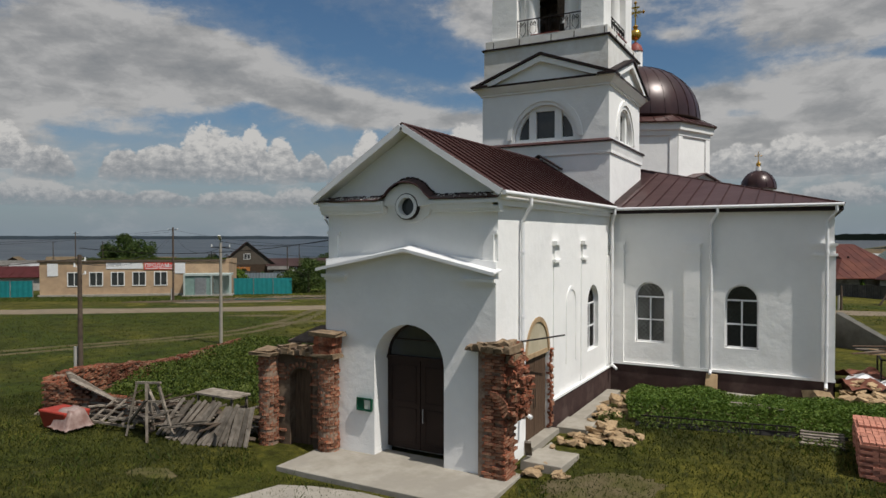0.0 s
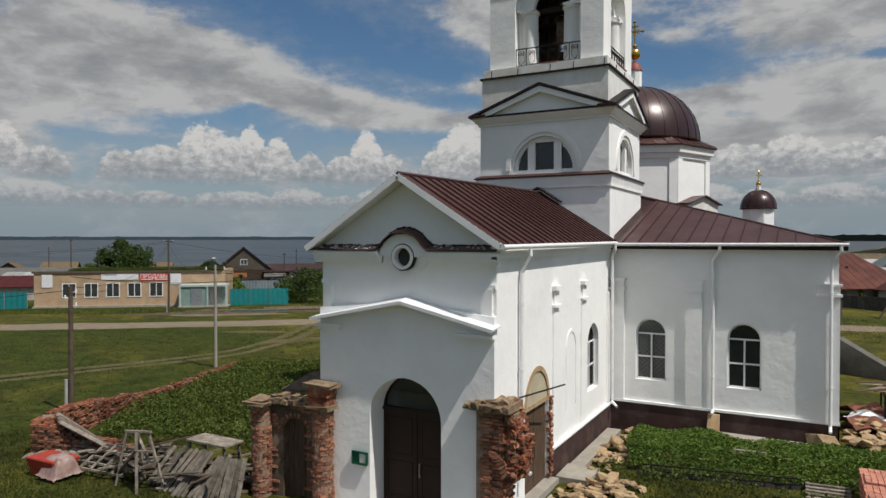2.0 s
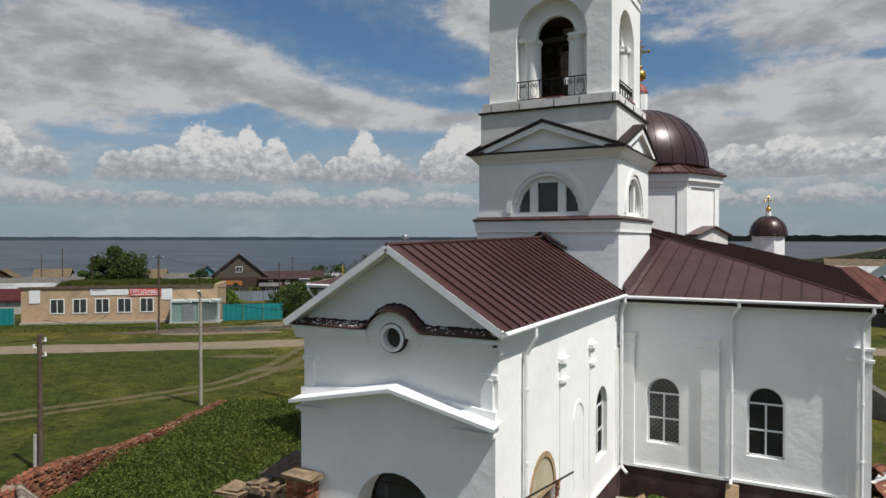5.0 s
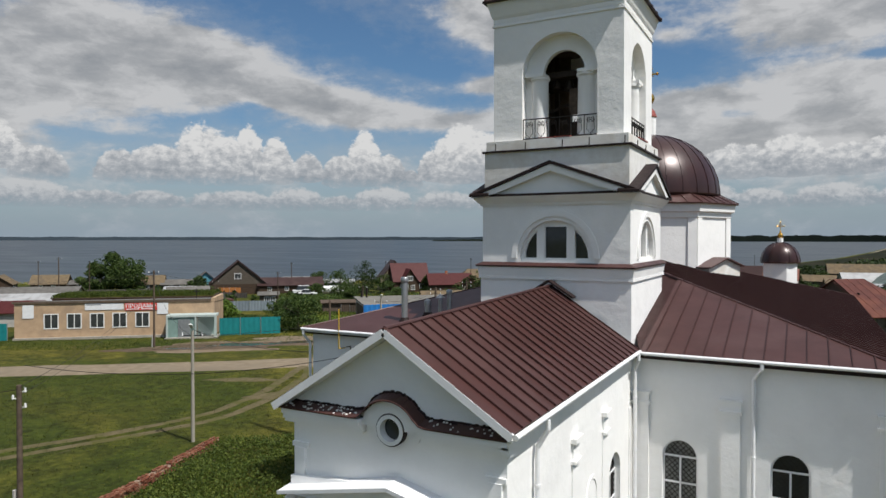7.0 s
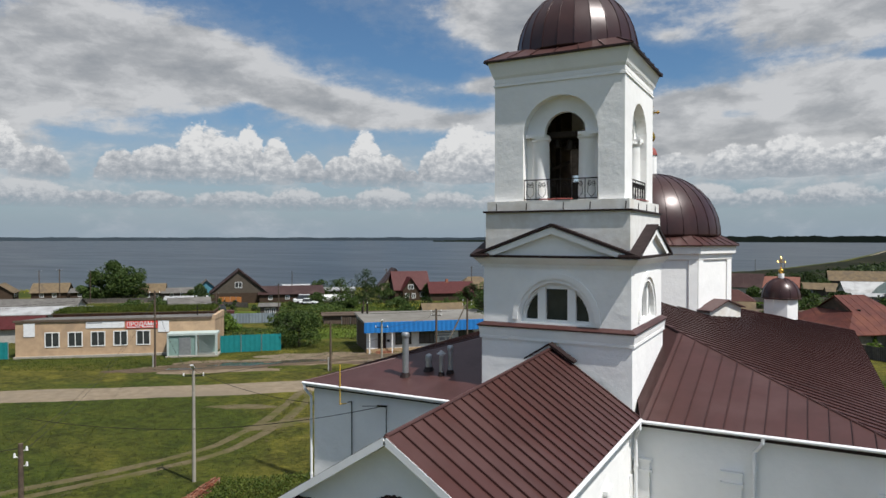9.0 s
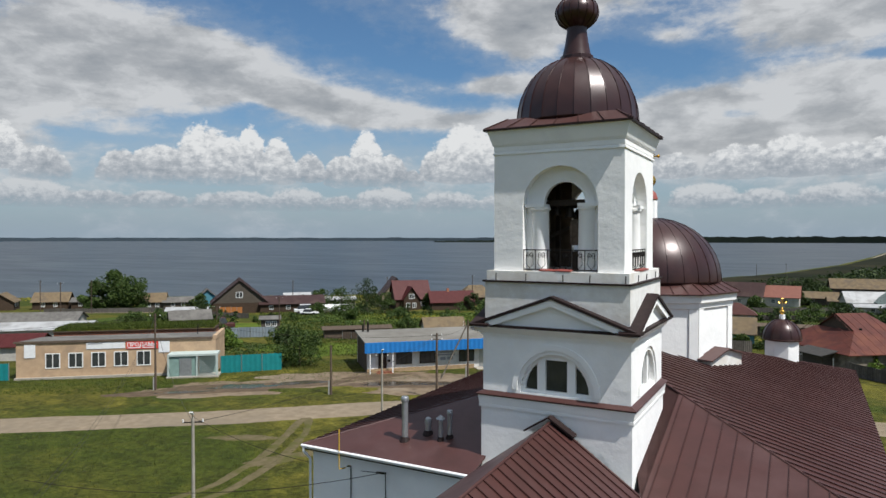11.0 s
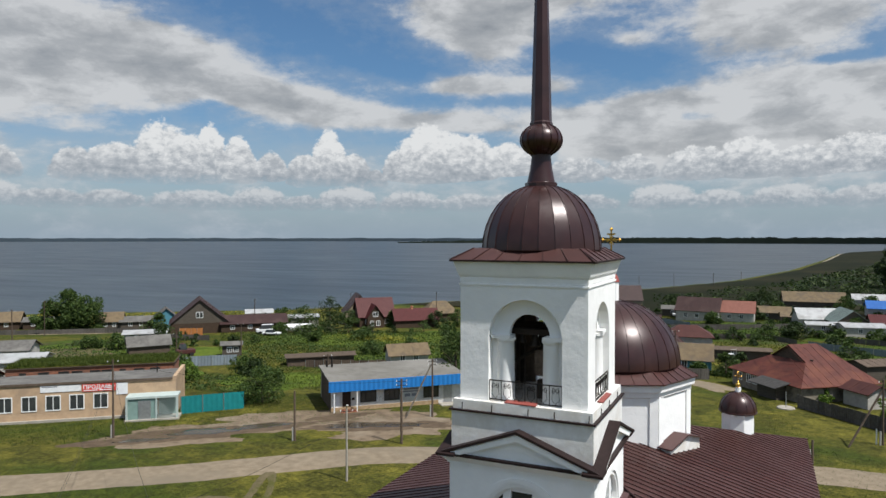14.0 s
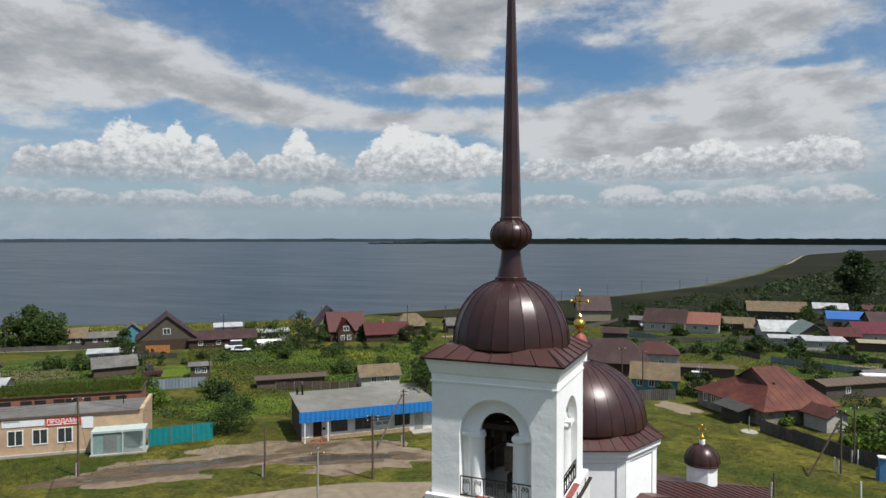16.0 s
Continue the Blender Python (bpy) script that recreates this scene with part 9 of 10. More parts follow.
for c, hd, l, w, wh, rh, rm, lb in (((19.5, 178), 12, 9, 7, 2.4, 2.2, R_WHITE, "shed with a bare pale metal roof"), ((25.5, 172), 100, 10, 7, 2.4, 2.6, R_GREEN, "shed with a pale green-grey metal roof"), ((27, 160), 14, 8, 6, 2.2, 0.6, R_WHITE, "low shed with a bare pale metal roof"), ((21, 164), 10, 9, 4, 2.0, 0.5, R_WHITE, "low lean-to with a bare metal roof"), ((16, 186), 5, 8, 5, 2.0, 1.0, R_TAN, "old shed with a tan slate roof"), ((39, 214), 0, 9, 7, 2.8, 1.8, R_BLUE, "house with a bright blue metal roof"), ((49, 206), 8, 12, 8, 2.8, 2.4, R_BROWN, "house with a dark brown roof"), ((41, 178), 12, 12, 8, 2.6, 2.2, R_MAROON, "house with a maroon metal roof"), ((33, 172), 6, 6, 5, 2.2, 1.6, R_RED, "small house with a red roof"), ((45, 160), 15, 9, 6, 2.2, 1.0, R_WHITE, "shed with a pale metal roof"), ((37, 160), 5, 6, 4, 2.0, 0.4, CREAM, "pale open shed in the yard"), ((10, 196), 0, 9, 5, 2.2, 1.4, R_TAN, "brown shed with a rusty roof"), ((40, 252), 0, 10, 6, 2.4, 1.6, R_WHITE, "far shed with a pale roof"), ((52, 240), 10, 9, 6, 2.6, 2.0, R_RED, "far house with a red roof"), ((24.8, 108.7), 38, 12, 4, 2.3, 0.5, DARK_WOOD, "long dark lean-to shed behind the house"), ((4.2, 118), 8, 9, 3, 1.8, 0.3, DARK_WOOD, "low black shed beside the red pavilion"), ((31, 118), 30, 7, 4, 2.2, 0.7, SLATE, "grey shed behind the house"), ((-15, 196), 5, 8, 4, 2.2, 0.8, SLATE, "grey garage with a slate roof"), ((-18, 160), 5, 6, 4, 2.2, 1.0, R_BROWN, "small log shed with a brown roof")):
    house("village_shed" if l < 9 else "village_house", c, hd, l, w, wh, rh, WHITE_WALL if rm in (R_WHITE, R_BLUE, R_MAROON) else GREY_LOG, rm, lb, category="shed" if l < 9 else "house", windows=[(l * 0.3, 0.9, 0.9, 1.0)] if l > 7 else ())
bm = bmesh.new()
beam(bm, (27.0, 111.5, 0.9), (31.5, 112.5, 0.9), 1.6, 0.5)
solo("covered_stack", bm, SIGN_WHITE, (29, 112, 0.2), "stack under white sheeting on the shed roof", "stack", bevel=0.2)

# lakeside row
PG, bg_ = house("brown_gabled_house", (-115.5, 110.5), 136, 12, 13, 2.6, 5.4, LOG, R_BROWN, "large brown timber house with a steep dark roof", end_windows=[(1, 5.6, 3.8, 1.6, 1.4), (1, 3.0, 0.9, 1.2, 1.2), (0, 5.6, 3.8, 1.6, 1.4)], gable_m=GREY_LOG)
house("brown_extension", (-104.5, 117), 44, 15, 7, 2.2, 1.6, LOG, R_BROWN, "long low extension with a dark brown roof", windows=[(2, 0.8, 1, 1), (6, 0.8, 1, 1)])
house("red_house", (-83.5, 138.5), 44, 9, 8, 3.0, 4.2, LOG, R_RED, "house with a steep bright red roof and dormer", windows=[(1.5, 0.9, 1.1, 1.2), (4, 0.9, 1.1, 1.2), (6.5, 0.9, 1.1, 1.2)])
house("red_dormer", (-81.5, 135.2), 134, 4.5, 4.0, 3.0, 2.8, LOG, R_RED, "red-roofed gabled front of the red house", end_windows=[(0, 1.3, 2.9, 1.4, 1.2), (0, 0.6, 0.6, 1.0, 1.3), (0, 2.2, 0.6, 1.0, 1.3)])
house("red_barn", (-72.5, 140.5), 40, 11, 6, 2.2, 2.4, LOG, R_RED, "low timber house with a red metal roof", chimney=True)
house("dark_gabled_house", (-90.5, 142), 130, 9, 7.5, 3.4, 4.6, CREAM, R_BROWN, "cream house with a steep dark brown gable roof")
house("yellow_roofed_house", (-74, 158), 40, 9, 8, 2.6, 2.8, LOG, R_TAN, "house with a hipped yellow-brown roof", hip=3.0)
for c, hd, l, w, wh, rh, wm, rm, lb in (((-139, 104.5), 44, 5.5, 5, 2.2, 1.9, GREY_LOG, R_TAN, "small log hut with a tan roof"), ((-134, 108), 44, 7, 4, 2.0, 1.0, GREY_LOG, SLATE, "low grey log hut beside the lake"), ((-129.5, 113), 140, 6, 6, 2.4, 2.6, BLUE_LOG, SLATE, "small blue log house with a grey gable roof"), ((-110, 90), 44, 8, 5, 2.1, 0.5, PALE_FENCE, R_WHITE, "pale shed with a bare metal roof"), ((-96, 78.5), 55, 7, 4.0, 2.0, 1.4, DARK_WOOD, SLATE, "sagging shed with a pale slate roof"), ((-80.2, 83.3), 40, 3.2, 2.2, 2.2, 0.4, GREY_LOG, SLATE, "small grey outhouse in the yard"), ((-46.9, 89), 42, 6.5, 4, 2.0, 1.4, WHITE_WALL, R_TAN, "shed with a mottled rusty roof"), ((-60, 82.5), 42, 11, 3, 1.6, 0.3, DARK_WOOD, DARK_WOOD, "long low dark shed behind the shop"), ((-100, 130), 44, 8, 5, 2.4, 0.6, WHITE_WALL, R_WHITE, "white lakeside garage with a metal roof"), ((-120, 137), 44, 7, 4, 2.2, 0.8, WHITE_WALL, R_WHITE, "white-roofed boat shed by the lake"), ((-163, 93), 44, 8, 6, 2.2, 2.0, LOG, R_TAN, "brown log house with a tan roof"), ((-156, 98), 44, 7, 5, 2.0, 0.8, LOG, SLATE, "low brown log shed beside the lake"), ((-171, 85), 140, 7, 6, 2.2, 2.0, LOG, R_TAN, "log house with a tan gable roof"), ((-112, 58), 40, 16, 6, 2.6, 1.2, WHITE_WALL, SLATE, "long shed with grey slate roof"), ((-98, 52), 40, 14, 6, 2.6, 0.8, WHITE_WALL, R_WHITE, "long white shed with a metal roof"), ((-88, 41), 40, 9, 6, 2.0, 1.2, WHITE_WALL, R_RED, "shed with a faded red roof"), ((-62, 165), 35, 8, 6, 2.4, 1.6, GREY_LOG, SLATE, "grey log house beside the lake"), ((-52, 170), 30, 9, 6, 2.6, 1.2, MINT, R_GREEN, "pale green building beside the lake"), ((-45, 182), 30, 8, 6, 2.6, 2.4, WHITE_WALL, R_WHITE, "pale house by the lake")):
    house("village_hut" if l < 9 else "village_barn", c, hd, l, w, wh, rh, wm, rm, lb, category="hut" if l < 9 else "barn", windows=[(l * 0.25, 0.8, 0.9, 1.0), (l * 0.6, 0.8, 0.9, 1.0)] if l < 9 and wm is not DARK_WOOD else ())
# small things in the yards
ORANGE = mat("orange_boards", (0.42, 0.17, 0.05), (0.34, 0.13, 0.04), 3.0, 0.85, bump=0.2)
sheet_fence("orange_gate", [(-110.5, 99.5), (-106.5, 102.5)], 1.9, ORANGE, "orange board gate by the brown house", panel=1.3)
tk = thing("storage_tank", (-92, 118, -3.3), "white cylindrical storage tank lying on the grass", "tank")
bm = bmesh.new()
tube(bm, (-94.5, 116.5, -2.4), (-89.8, 120.3, -2.4), 1.0, n=18)
part("drum", bm, WIN_WHITE, tk, smooth=40)
for f in (0.2, 0.8):
    bm = bmesh.new()
    x, y = -94.5 + 4.7 * f, 116.5 + 3.8 * f
    box(bm, x - 0.3, y - 0.8, -3.7, x + 0.3, y + 0.8, -3.0)
    part("cradle", bm, DARK_WOOD, tk)


def vehicle(name, c, hd, l, w, h, body, label, cab=0.5, wheels=4):
    h_ = radians(hd)
    d = Vector((math.cos(h_), math.sin(h_)))
    n_ = Vector((-d.y, d.x))
    a = Vector(c) - d * l / 2 - n_ * w / 2
    P = Plan(a, a + d, lie(*c))
    t = thing(name, (*c, lie(*c)), label, "vehicle")
    bm = bmesh.new()
    P.box(bm, 0, 0, 0.45, l, w, h * 0.55)
    part("body", bm, body, t, bevel=0.12)
    bm = bmesh.new()
    solid(bm, [P(l * 0.15, 0.08, h * 0.55), P(l * (0.15 + cab), 0.08, h * 0.55), P(l * (0.15 + cab), w - 0.08, h * 0.55), P(l * 0.15, w - 0.08, h * 0.55)], [P(l * 0.25, 0.2, h), P(l * (0.07 + cab), 0.2, h), P(l * (0.07 + cab), w - 0.2, h), P(l * 0.25, w - 0.2, h)])
    part("cabin", bm, GLASS, t, bevel=0.05)
    bm = bmesh.new()
    solid(bm, [P(l * 0.26, 0.2, h), P(l * (0.06 + cab), 0.2, h), P(l * (0.06 + cab), w - 0.2, h), P(l * 0.26, w - 0.2, h)], [P(l * 0.26, 0.2, h + 0.05), P(l * (0.06 + cab), 0.2, h + 0.05), P(l * (0.06 + cab), w - 0.2, h + 0.05), P(l * 0.26, w - 0.2, h + 0.05)])
    part("roof", bm, body, t)
    for u in (l * 0.2, l * 0.8):
        for v in (0.0, w - 0.2):
            bm = bmesh.new()
            tube(bm, P(u, v - 0.02, 0.35), P(u, v + 0.22, 0.35), 0.35, n=14)
            part("wheel", bm, BLACK, t)


CAR_WHITE = mat("white_car_paint", (0.66, 0.66, 0.66), (0.62, 0.62, 0.62), 2.0, 0.3, bump=0)
vehicle("white_van", (-97, 113), 44, 5.0, 1.9, 2.1, CAR_WHITE, "white van parked in a lakeside yard", 0.7)
vehicle("white_car", (-93.5, 110.5), 20, 4.2, 1.7, 1.45, CAR_WHITE, "white car parked in a lakeside yard")
vehicle("white_car", (2.9, 113.5), 15, 4.0, 1.6, 1.4, CAR_WHITE, "white car parked behind the sheds")
vehicle("dark_tractor", (-87.6, 79.4), 60, 3.2, 1.8, 2.3, R_DKRED, "old dark red tractor in a yard", 0.4)
vehicle("white_van", (-13.5, 193), 10, 4.6, 1.9, 1.9, CAR_WHITE, "white van parked by the garage", 0.7)

# fences round the eastern gardens
sheet_fence("board_fence", [(11.4, 80.2), (18.5, 72.2), (24.5, 66.0), (33, 60)], 1.5, GREY_FENCE, "grey weathered board fence round the garden", panel=1.0, wave=0.12)
sheet_fence("pale_fence", [(15.8, 139), (22, 134.5), (33.6, 128.6), (50, 122)], 1.3, PALE_FENCE, "pale blue-grey sheet fence behind the gardens", panel=2.2)
sheet_fence("grey_fence", [(-24, 178), (-14, 168), (-8, 160)], 1.6, PALE_FENCE, "pale grey sheet fence round a garden", panel=2.5)
sheet_fence("board_fence", [(-8, 160), (10, 168), (16, 174)], 1.2, GREY_FENCE, "weathered grey fence between gardens", panel=2.5, wave=0.1)
sheet_fence("board_fence", [(-16, 140), (8, 150), (14, 142)], 1.1, GREY_FENCE, "weathered grey fence along a lane", panel=2.5, wave=0.1)
sheet_fence("board_fence", [(-6, 92), (0.5, 95.5)], 1.7, GREY_FENCE, "weathered grey yard fence by the blue house", panel=1.2, wave=0.12)
sheet_fence("dark_fence", [(-60, 78.5), (-48, 84)], 1.3, DARK_WOOD, "low dark board fence behind the shop", panel=1.5, wave=0.2)
sheet_fence("grey_fence", [(-152, 84), (-120, 106)], 1.1, GREY_FENCE, "weathered fence along the lakeside lane", panel=2.5, wave=0.2)
# blue pump shelter, white posts, round cover
pu = thing("water_pump", (21.5, 65.2, lie(21.5, 65.2)), "blue-painted water pump housing with a white top", "water pump")
zz = lie(21.5, 65.2)
PUMP = mat("blue_pump_paint", (0.10, 0.22, 0.42), (0.08, 0.18, 0.36), 4.0, 0.6, bump=0.1)
for q, m_ in (((21.2, 64.9, zz - 0.1, 21.8, 65.5, zz + 2.2), PUMP), ((21.1, 64.8, zz + 2.2, 21.9, 65.6, zz + 2.35), WIN_WHITE), ((20.95, 65.1, zz, 21.15, 65.3, zz + 1.2), PUMP)):
    bm = bmesh.new()
    box(bm, *q)
    part("housing" if m_ is PUMP else "cap", bm, m_, pu, bevel=0.03)
for x, y in ((18.7, 58.8), (17.6, 66.2), (20.2, 70.0), (22.0, 60.5)):
    bm = bmesh.new()
    g = lie(x, y)
    tube(bm, (x, y, g - 0.3), (x, y, g + 1.5), 0.07, n=8)
    solo("white_post", bm, WIN_WHITE, (x, y, g), "white-painted concrete marker post in the grass", "post", "white posts")
bm = bmesh.new()
g = lie(10.1, 79.2)
revolve(bm, (10.1, 79.2), [(1.0, g - 0.1), (1.0, g + 0.12), (0.9, g + 0.18)], 20)
solo("well_cover", bm, CONCRETE, (10.1, 79.2, g), "round pale concrete well cover", "well cover")
bm = bmesh.new()
tube(bm, (10.1, 79.2, g + 0.1), (10.1, 79.2, g + 2.0), 0.06)
solo("well_post", bm, GALV, (10.1, 79.2, g + 0.1), "thin metal post on the well cover", "post")

# --- worn ground: yard, puddles, tracks, lanes ---
patch("muddy_yard", (-38, 50), 13.5, 5.5, radians(40), MUD, "bare muddy yard with puddles between shop and road", 0.035, 1)
patch("muddy_yard", (-46, 40), 9.0, 4.6, radians(38), MUD, "bare muddy ground by the road", 0.03, 2)
patch("muddy_yard", (-30, 52), 9.0, 5.5, radians(25), MUD, "bare muddy ground before the shop", 0.045, 4)
PUDDLE = mat("puddle", (0.050, 0.040, 0.028), (0.065, 0.052, 0.037), 0.5, 0.13, bump=0)
WET = mat("wet_mud", (0.105, 0.074, 0.046), (0.070, 0.049, 0.031), 1.2, 0.88, bump=0.3, bump_scale=5)
for k, (c, a, b, t) in enumerate((((-46, 40.5), 7.5, 2.6, 0.68), ((-40, 46.5), 5.5, 1.9, 0.8), ((-31, 51), 6.5, 2.4, 0.5), ((-36, 53), 4.5, 1.6, 0.9), ((-25.5, 54), 3.5, 1.6, 0.4), ((-51, 34.5), 5, 1.2, 0.7))):
    patch("wet_mud", c, a, b, t, WET, "dark wet mud round the puddles", 0.054, 60 + k, "mud")
for k, (c, a, b, t) in enumerate((((-45.5, 41.5), 4.5, 1.5, 0.7), ((-41.5, 46.0), 3.4, 1.1, 0.75), ((-32, 50.5), 4.2, 1.4, 0.5), ((-27.5, 53.0), 2.8, 0.9, 0.6), ((-48.5, 36.5), 3.2, 0.8, 0.7))):
    patch("puddle", c, a, b, t, PUDDLE, "shallow brown puddle in the mud", 0.062, 20 + k, "puddle")
patch("grass_island", (-36.5, 44.2), 6.5, 1.7, radians(33), GRASS, "strip of grass between yard and road", 0.075, 9, "grass")
for off in (-0.75, 0.75):
    draped("wheel_track", [(-30 + off, -2), (-27.5 + off, 5), (-25 + off * 0.9, 12), (-23.5 + off, 18), (-25.5 + off, 25), (-29 + off, 32), (-31, 35)], 0.5, TRACK, "worn double wheel track across the grass", 0.03, 0.35, 1.0, 4, "track")
patch("bare_soil", (-24.5, 24.5), 3.2, 1.0, 1.2, TRACK, "worn bare soil by the wheel track", 0.025, 12)
patch("bare_soil", (-31, 27), 2.6, 0.9, 0.5, TRACK, "worn bare soil by the road", 0.025, 13)
patch("bare_soil", (5.1, 0.5), 1.5, 0.8, 0.5, TRACK, "trampled bare soil beside the porch", 0.02, 14)
patch("bare_soil", (5.8, -0.6), 1.3, 0.4, 0.2, SAND, "scattered pale sand on the grass", 0.025, 15)
patch("bare_soil", (-4.6, -3.6), 0.55, 0.35, 0.2, TRACK, "small patch of bare soil in the grass", 0.02, 16)
draped("lane", [(-165, 78), (-140, 92), (-125, 103), (-112, 100)], 1.2, ROAD, "pale dirt lane beside the lake", 0.04, 0.3, 2.0, 4, "lane")
draped("lane", [(-62, 152), (-52, 160), (-40, 168)], 1.6, ROAD, "pale sandy lane by the lake", 0.04, 0.3, 2.0, 4, "lane")
draped("lane", [(-10, 139), (4, 150), (18, 158)], 1.0, ROAD, "pale dirt lane between gardens", 0.04, 0.3, 2.0, 4, "lane")
patch("bare_soil", (1.0, 90), 4.5, 2.4, 2.3, ROAD, "bare sandy soil before the house", 0.04, 17)
patch("ploughed_garden", (30, 140), 12, 5, 0.1, MUD, "dug brown garden soil behind the pale fence", 0.04, 18)
patch("ploughed_garden", (-112, 72), 12, 8, 0.7, TRACK, "garden rows of dark soil and greens", 0.04, 19)
draped("beach", [(60, 700), (72, 800), (112, 1112), (200, 1350)], 2.6, SAND, "pale strip of sand along the bay", 0.2, 1.2, 12.0, 5, "beach")

MEADOW = mat("green_meadow", (0.052, 0.082, 0.009), (0.100, 0.128, 0.017), 1.4, 1.0, bump=0.6, bump_scale=4.0, c3=(0.040, 0.064, 0.008), scale3=0.12, spec=0.1)
for k, (c, a, b, t) in enumerate((((-66, 118), 30, 13, 0.6), ((-56, 68), 13, 8, 0.7), ((-42, 100), 22, 15, 0.7), ((-118, 78), 18, 12, 0.6), ((-88, 84), 10, 6, 0.7))):
    patch("meadow", c, a, b, t, MEADOW, "bright green meadow grass behind the brick range", 0.035, 140 + k, "meadow")
for k, (c, a, b, t) in enumerate((((-4, 152), 20, 10, 0.5), ((28, 148), 24, 10, 0.1), ((8, 176), 24, 9, 0.2), ((-8, 208), 26, 9, 0.1), ((36, 196), 26, 12, 0.1), ((30, 126), 16, 6, -0.4), ((24, 96), 9, 6, 0.6), ((44, 110), 14, 10, 0.3), ((-120, 84), 12, 5, 0.6), ((-30, 134), 14, 7, 0.5), ((-52, 82), 8, 2.5, 0.5))):
    patch("garden_plot", c, a, b, t, GARDEN, "dark green garden plot with rows of crops", 0.05, 80 + k, "garden")
EAST = [(14, 60), (24, 62), (30, 58), (40, 40), (30, 30), (12, 44), (4, 62), (2, 80), (8, 82)]
r6 = np.random.default_rng(61)
for poly, n_, hh, ww in ((EAST, 9000, 0.11, 0.03), ([(-75, 20), (-52, 34), (-30, 55), (-45, 62), (-62, 58), (-56, 46), (-70, 33)], 16000, 0.12, 0.035), ([(-60, 62), (-38, 66), (-20, 84), (-40, 140), (-110, 112), (-90, 90)], 40000, 0.30, 0.07), ([(-40, 140), (-10, 88), (20, 110), (50, 130), (40, 205), (-30, 205)], 40000, 0.30, 0.08)):
    pts = np.array([(x, y, lie(x, y)) for x, y in scatter(poly, n_, r6)])
    tagged(blades("meadow_grass", pts, hh, BLADE, r6, 0.6, ww), "tufted rough village grass and weeds", "grass", kind="stuff")

# --- trees, bushes ---
tree((-49.5, 55.5), 4.9, 3.3, 1, LEAF, 5200, 0.17, 0.12, "broad dark green bush at the fence end", "bush", "bush", 34)
tree((-30.0, 71.5), 8.2, 3.6, 2, LEAF, 5200, 0.18, 0.15, "tall leafy tree behind the shop")
tree((-27.0, 74.0), 7.0, 3.2, 3, LEAF_DARK, 4200, 0.18, 0.15, "leafy dark tree behind the shop")
for k, (x, y, h, s) in enumerate(((-145, 97.5, 9.8, 5.2), (-140, 98.5, 8.6, 4.6), (-147.5, 94, 7.2, 3.6))):
    tree((x, y), h, s, 10 + k, LEAF, 6500, 0.32, 0.06, "dense green lakeside tree", clumps=40)
k = 0
for x, y, h, s, m_ in ((-92, 131, 7.8, 4.2, LEAF_DARK), (-96, 126, 6.0, 3.6, LEAF), (-88, 127, 5.2, 3.2, LEAF_DARK), (-101, 124, 5.5, 3.2, LEAF), (-86, 131, 4.4, 2.8, LEAF), (-78, 138, 4.0, 2.4, LEAF), (-66, 140, 4.2, 2.6, LEAF_DARK), (-63, 146, 4.2, 2.8, LEAF), (-104, 121, 3.6, 2.4, LEAF_DARK), (-126, 108, 4, 2.6, LEAF), (-120, 100, 3.0, 2.6, LEAF), (-101, 86, 4.4, 3.4, LEAF_DARK), (-106, 80, 3.2, 2.8, LEAF), (-112, 78, 2.6, 2.6, LEAF), (-68, 74, 2.2, 2.6, LEAF), (-63, 70, 2.4, 2.6, LEAF_DARK), (-76, 66, 2.6, 3.4, LEAF), (-70, 63, 2.2, 2.8, LEAF_BED), (-93, 113, 2.6, 2.6, LEAF), (-84, 112, 2.8, 2.8, LEAF), (-78, 106, 2.0, 2.2, LEAF), (-70, 112, 2.0, 2.6, LEAF), (-58, 96, 2.4, 2.4, LEAF), (-54, 104, 2.2, 2.4, LEAF), (-40, 92, 4.4, 3.2, LEAF_DARK), (-34, 96, 4.8, 3.2, LEAF), (-24, 88, 4.4, 3.0, LEAF_DARK),
                      (14.0, 85.5, 2.4, 1.6, LEAF_BED), (22, 78, 3.4, 2.6, LEAF_BED), (26, 80, 3.6, 2.8, LEAF), (24.5, 75, 2.6, 2.4, LEAF_BED), (29, 76, 3.4, 2.6, LEAF), (20.5, 75.5, 1.8, 2.0, LEAF_BED), (2.5, 99, 3.4, 2.4, LEAF), (4.5, 103, 3.0, 2.4, LEAF_DARK), (-1, 96.5, 2.2, 2.0, LEAF), (8, 148, 2.4, 3.0, LEAF), (14, 152, 2.6, 3.4, LEAF_DARK), (22, 150, 2.4, 3.0, LEAF), (27, 166, 3.2, 2.6, LEAF), (36, 134, 3.0, 3.0, LEAF), (42, 138, 3.4, 3.0, LEAF_DARK), (-4, 176, 3.0, 2.6, LEAF), (6, 192, 3.6, 2.8, LEAF_DARK), (12, 204, 4.4, 3.4, LEAF), (30, 222, 5.0, 3.6, LEAF), (46, 222, 5.0, 3.6, LEAF_DARK), (38, 232, 4.6, 3.6, LEAF), (26, 242, 5.0, 4, LEAF_DARK), (52, 232, 5.5, 4, LEAF), (-16, 215, 3.6, 3.4, LEAF_DARK), (-6, 222, 3.6, 3.6, LEAF), (4, 228, 4.4, 4.0, LEAF_DARK), (14, 236, 4.4, 4.0, LEAF_DARK), (36, 262, 6, 5, LEAF_DARK), (20, 262, 5, 5, LEAF_DARK), (50, 268, 6, 5, LEAF_DARK), (8, 256, 4, 4.5, LEAF_DARK), (-20, 235, 3, 4, LEAF_DARK)):
    k += 1
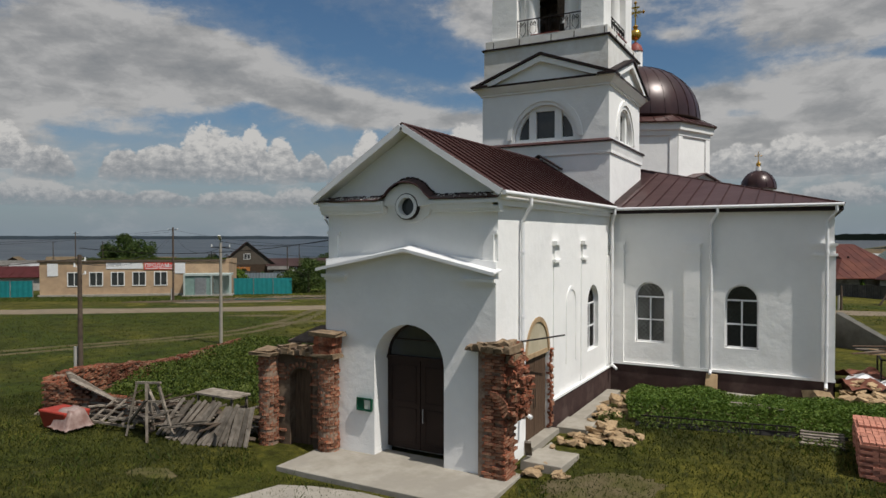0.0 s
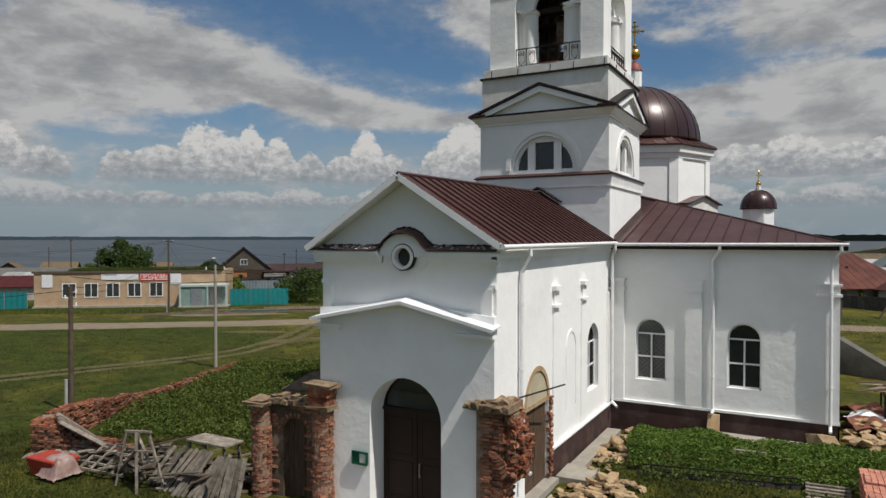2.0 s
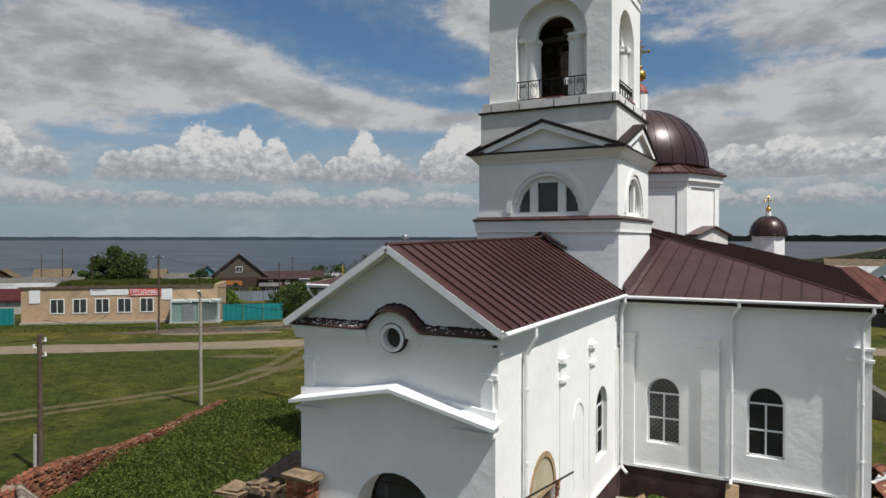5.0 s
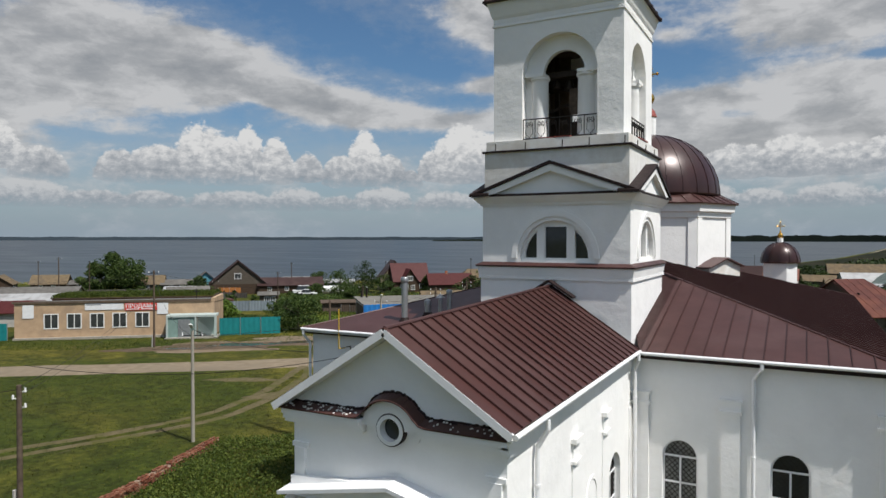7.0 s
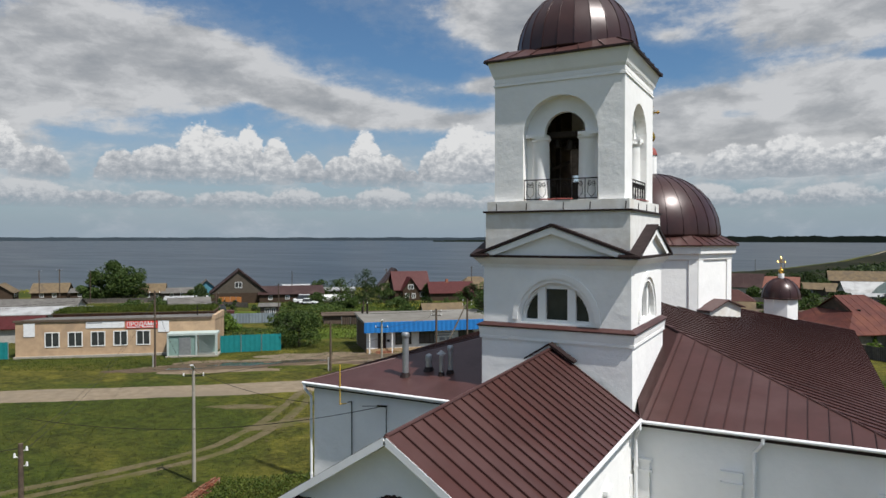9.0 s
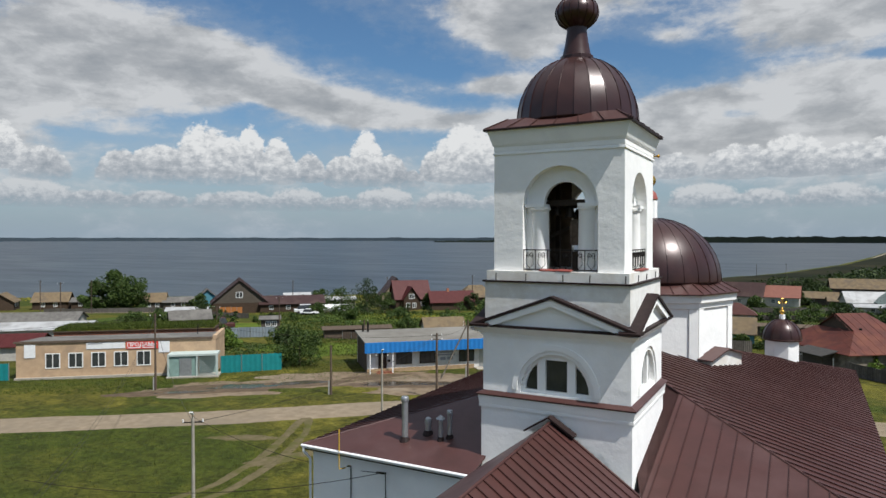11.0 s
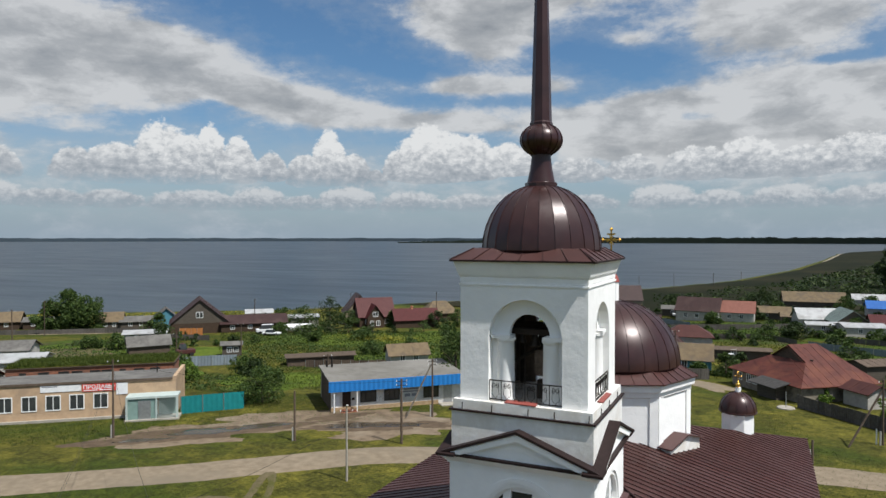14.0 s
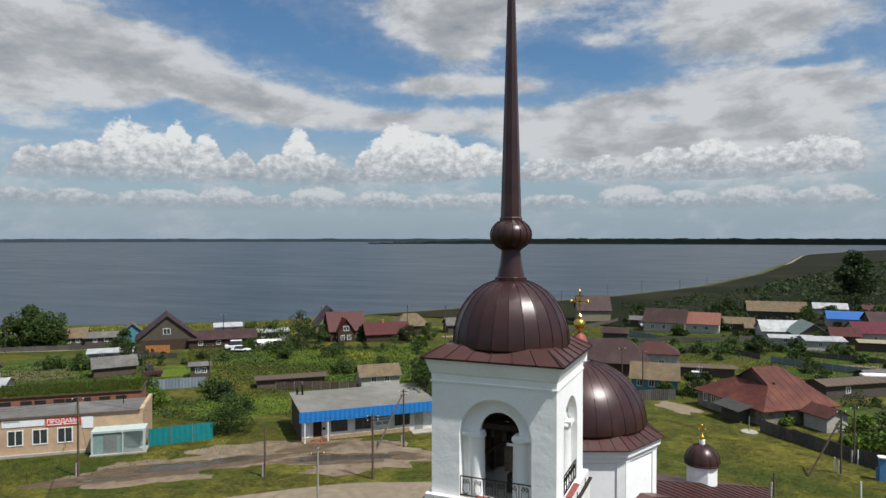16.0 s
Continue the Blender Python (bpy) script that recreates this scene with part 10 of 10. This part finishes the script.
    tree((x, y), h, s, 40 + k, m_, 1500, 0.24 if y < 150 else 0.34, 0.08, "round green garden bush" if h < 4.5 else "leafy green village tree", "bush" if h < 4.5 else "tree", "bush" if h < 4.5 else "tree", 16)
tree((61, 345), 20, 9, 99, LEAF_DARK, 5000, 0.8, 0.08, "tall dense dark tree beyond the village", clumps=34)
# low scrub and greens, past counting
r5 = np.random.default_rng(51)
SCRUB = [((-60, 76), (-50, 86), (-44, 96), (-60, 128), (-84, 126), (-100, 108), (-92, 98), (-80, 88), (-66, 80)), ((-20, 205), (10, 210), (60, 230), (90, 420), (60, 520), (40, 420), (0, 330), (-30, 250)), ((-10, 142), (10, 152), (14, 172), (-6, 170), (-18, 158)), ((-108, 60), (-84, 76), (-100, 92), (-118, 88), (-128, 78)), ((-72, 56), (-52, 58), (-56, 68), (-74, 68)), ((20, 70), (40, 66), (40, 86), (22, 82)), ((10, 330), (80, 330), (150, 480), (260, 900), (180, 900), (95, 640), (50, 480))]
for k, (poly, n_, size, hh, m_) in enumerate(zip(SCRUB, (9000, 14000, 3500, 5000, 3500, 2500, 12000), (0.24, 0.65, 0.25, 0.22, 0.2, 0.2, 1.3), (0.9, 2.2, 0.8, 0.7, 0.6, 0.9, 3.2), (LEAF, LEAF_DARK, LEAF_BED, LEAF, LEAF, LEAF_BED, LEAF_DARK))):
    pp = scatter(list(poly), n_, r5)
    pts = np.array([(x, y, lie(x, y) + hh * max(0.05, noise.noise(Vector((x * 0.11, y * 0.11, k))) + 0.35) * r5.uniform(0.2, 1.0)) for x, y in pp])
    tagged(leaf_cloud("scrub", pts, size, m_, r5, flat=0.7), "low green scrub and garden growth", "scrub", kind="stuff")
pp = [(r5.normal(-66, 5.0), r5.normal(113, 2.5)) for _ in range(1500)] + [(r5.uniform(-200, -60), 0) for _ in range(0)]
pts = np.array([(x, y, lie(x, y) + r5.uniform(0.3, 0.9)) for x, y in pp])
tagged(leaf_cloud("yellow_flowers", pts, 0.16, YELLOW_FLOWER, r5), "drift of yellow flowers in the field", "flowers", kind="stuff")
pp = []
while len(pp) < 2500:
    y = r5.uniform(95, 165)
    pp.append((shore_x(y) + r5.uniform(14, 30), y))
pts = np.array([(x, y, lie(x, y) + r5.uniform(0.2, 0.9)) for x, y in pp])
tagged(leaf_cloud("shore_flowers", pts, 0.3, YELLOW_FLOWER, r5), "yellow flowering strip along the lake shore", "flowers", kind="stuff")

r7 = np.random.default_rng(71)
k = 0
for cx, cy, rx, ry, n_ in ((-80, 118, 16, 8, 16), (-105, 96, 18, 8, 12), (-60, 130, 14, 8, 10), (0, 150, 22, 14, 14), (30, 150, 18, 16, 14), (10, 185, 26, 14, 14), (38, 200, 22, 18, 12), (26, 92, 6, 12, 9), (36, 100, 8, 16, 8), (-34, 112, 16, 14, 12), (20, 128, 10, 8, 6)):
    for _ in range(n_):
        k += 1
        x, y = cx + rx * r7.normal() * 0.6, cy + ry * r7.normal() * 0.6
        h = r7.uniform(0.9, 2.6)
        tree((x, y), h, h * r7.uniform(0.7, 1.2), 700 + k, (LEAF, LEAF_DARK, LEAF)[k % 3], 420, 0.20 if y < 130 else 0.27, 0.05, "low dark green garden bush", "bush", "bush", 9)
for pts_ in ([(-30, 150), (-6, 158), (6, 163)], [(22, 118), (40, 108), (52, 104)], [(-34, 176), (-26, 196), (-24, 205)], [(20, 150), (44, 142)], [(-118, 92), (-100, 98)]):
    sheet_fence("board_fence", pts_, 1.2, GREY_FENCE, "weathered grey garden fence of uneven boards", panel=2.2, wave=0.15)
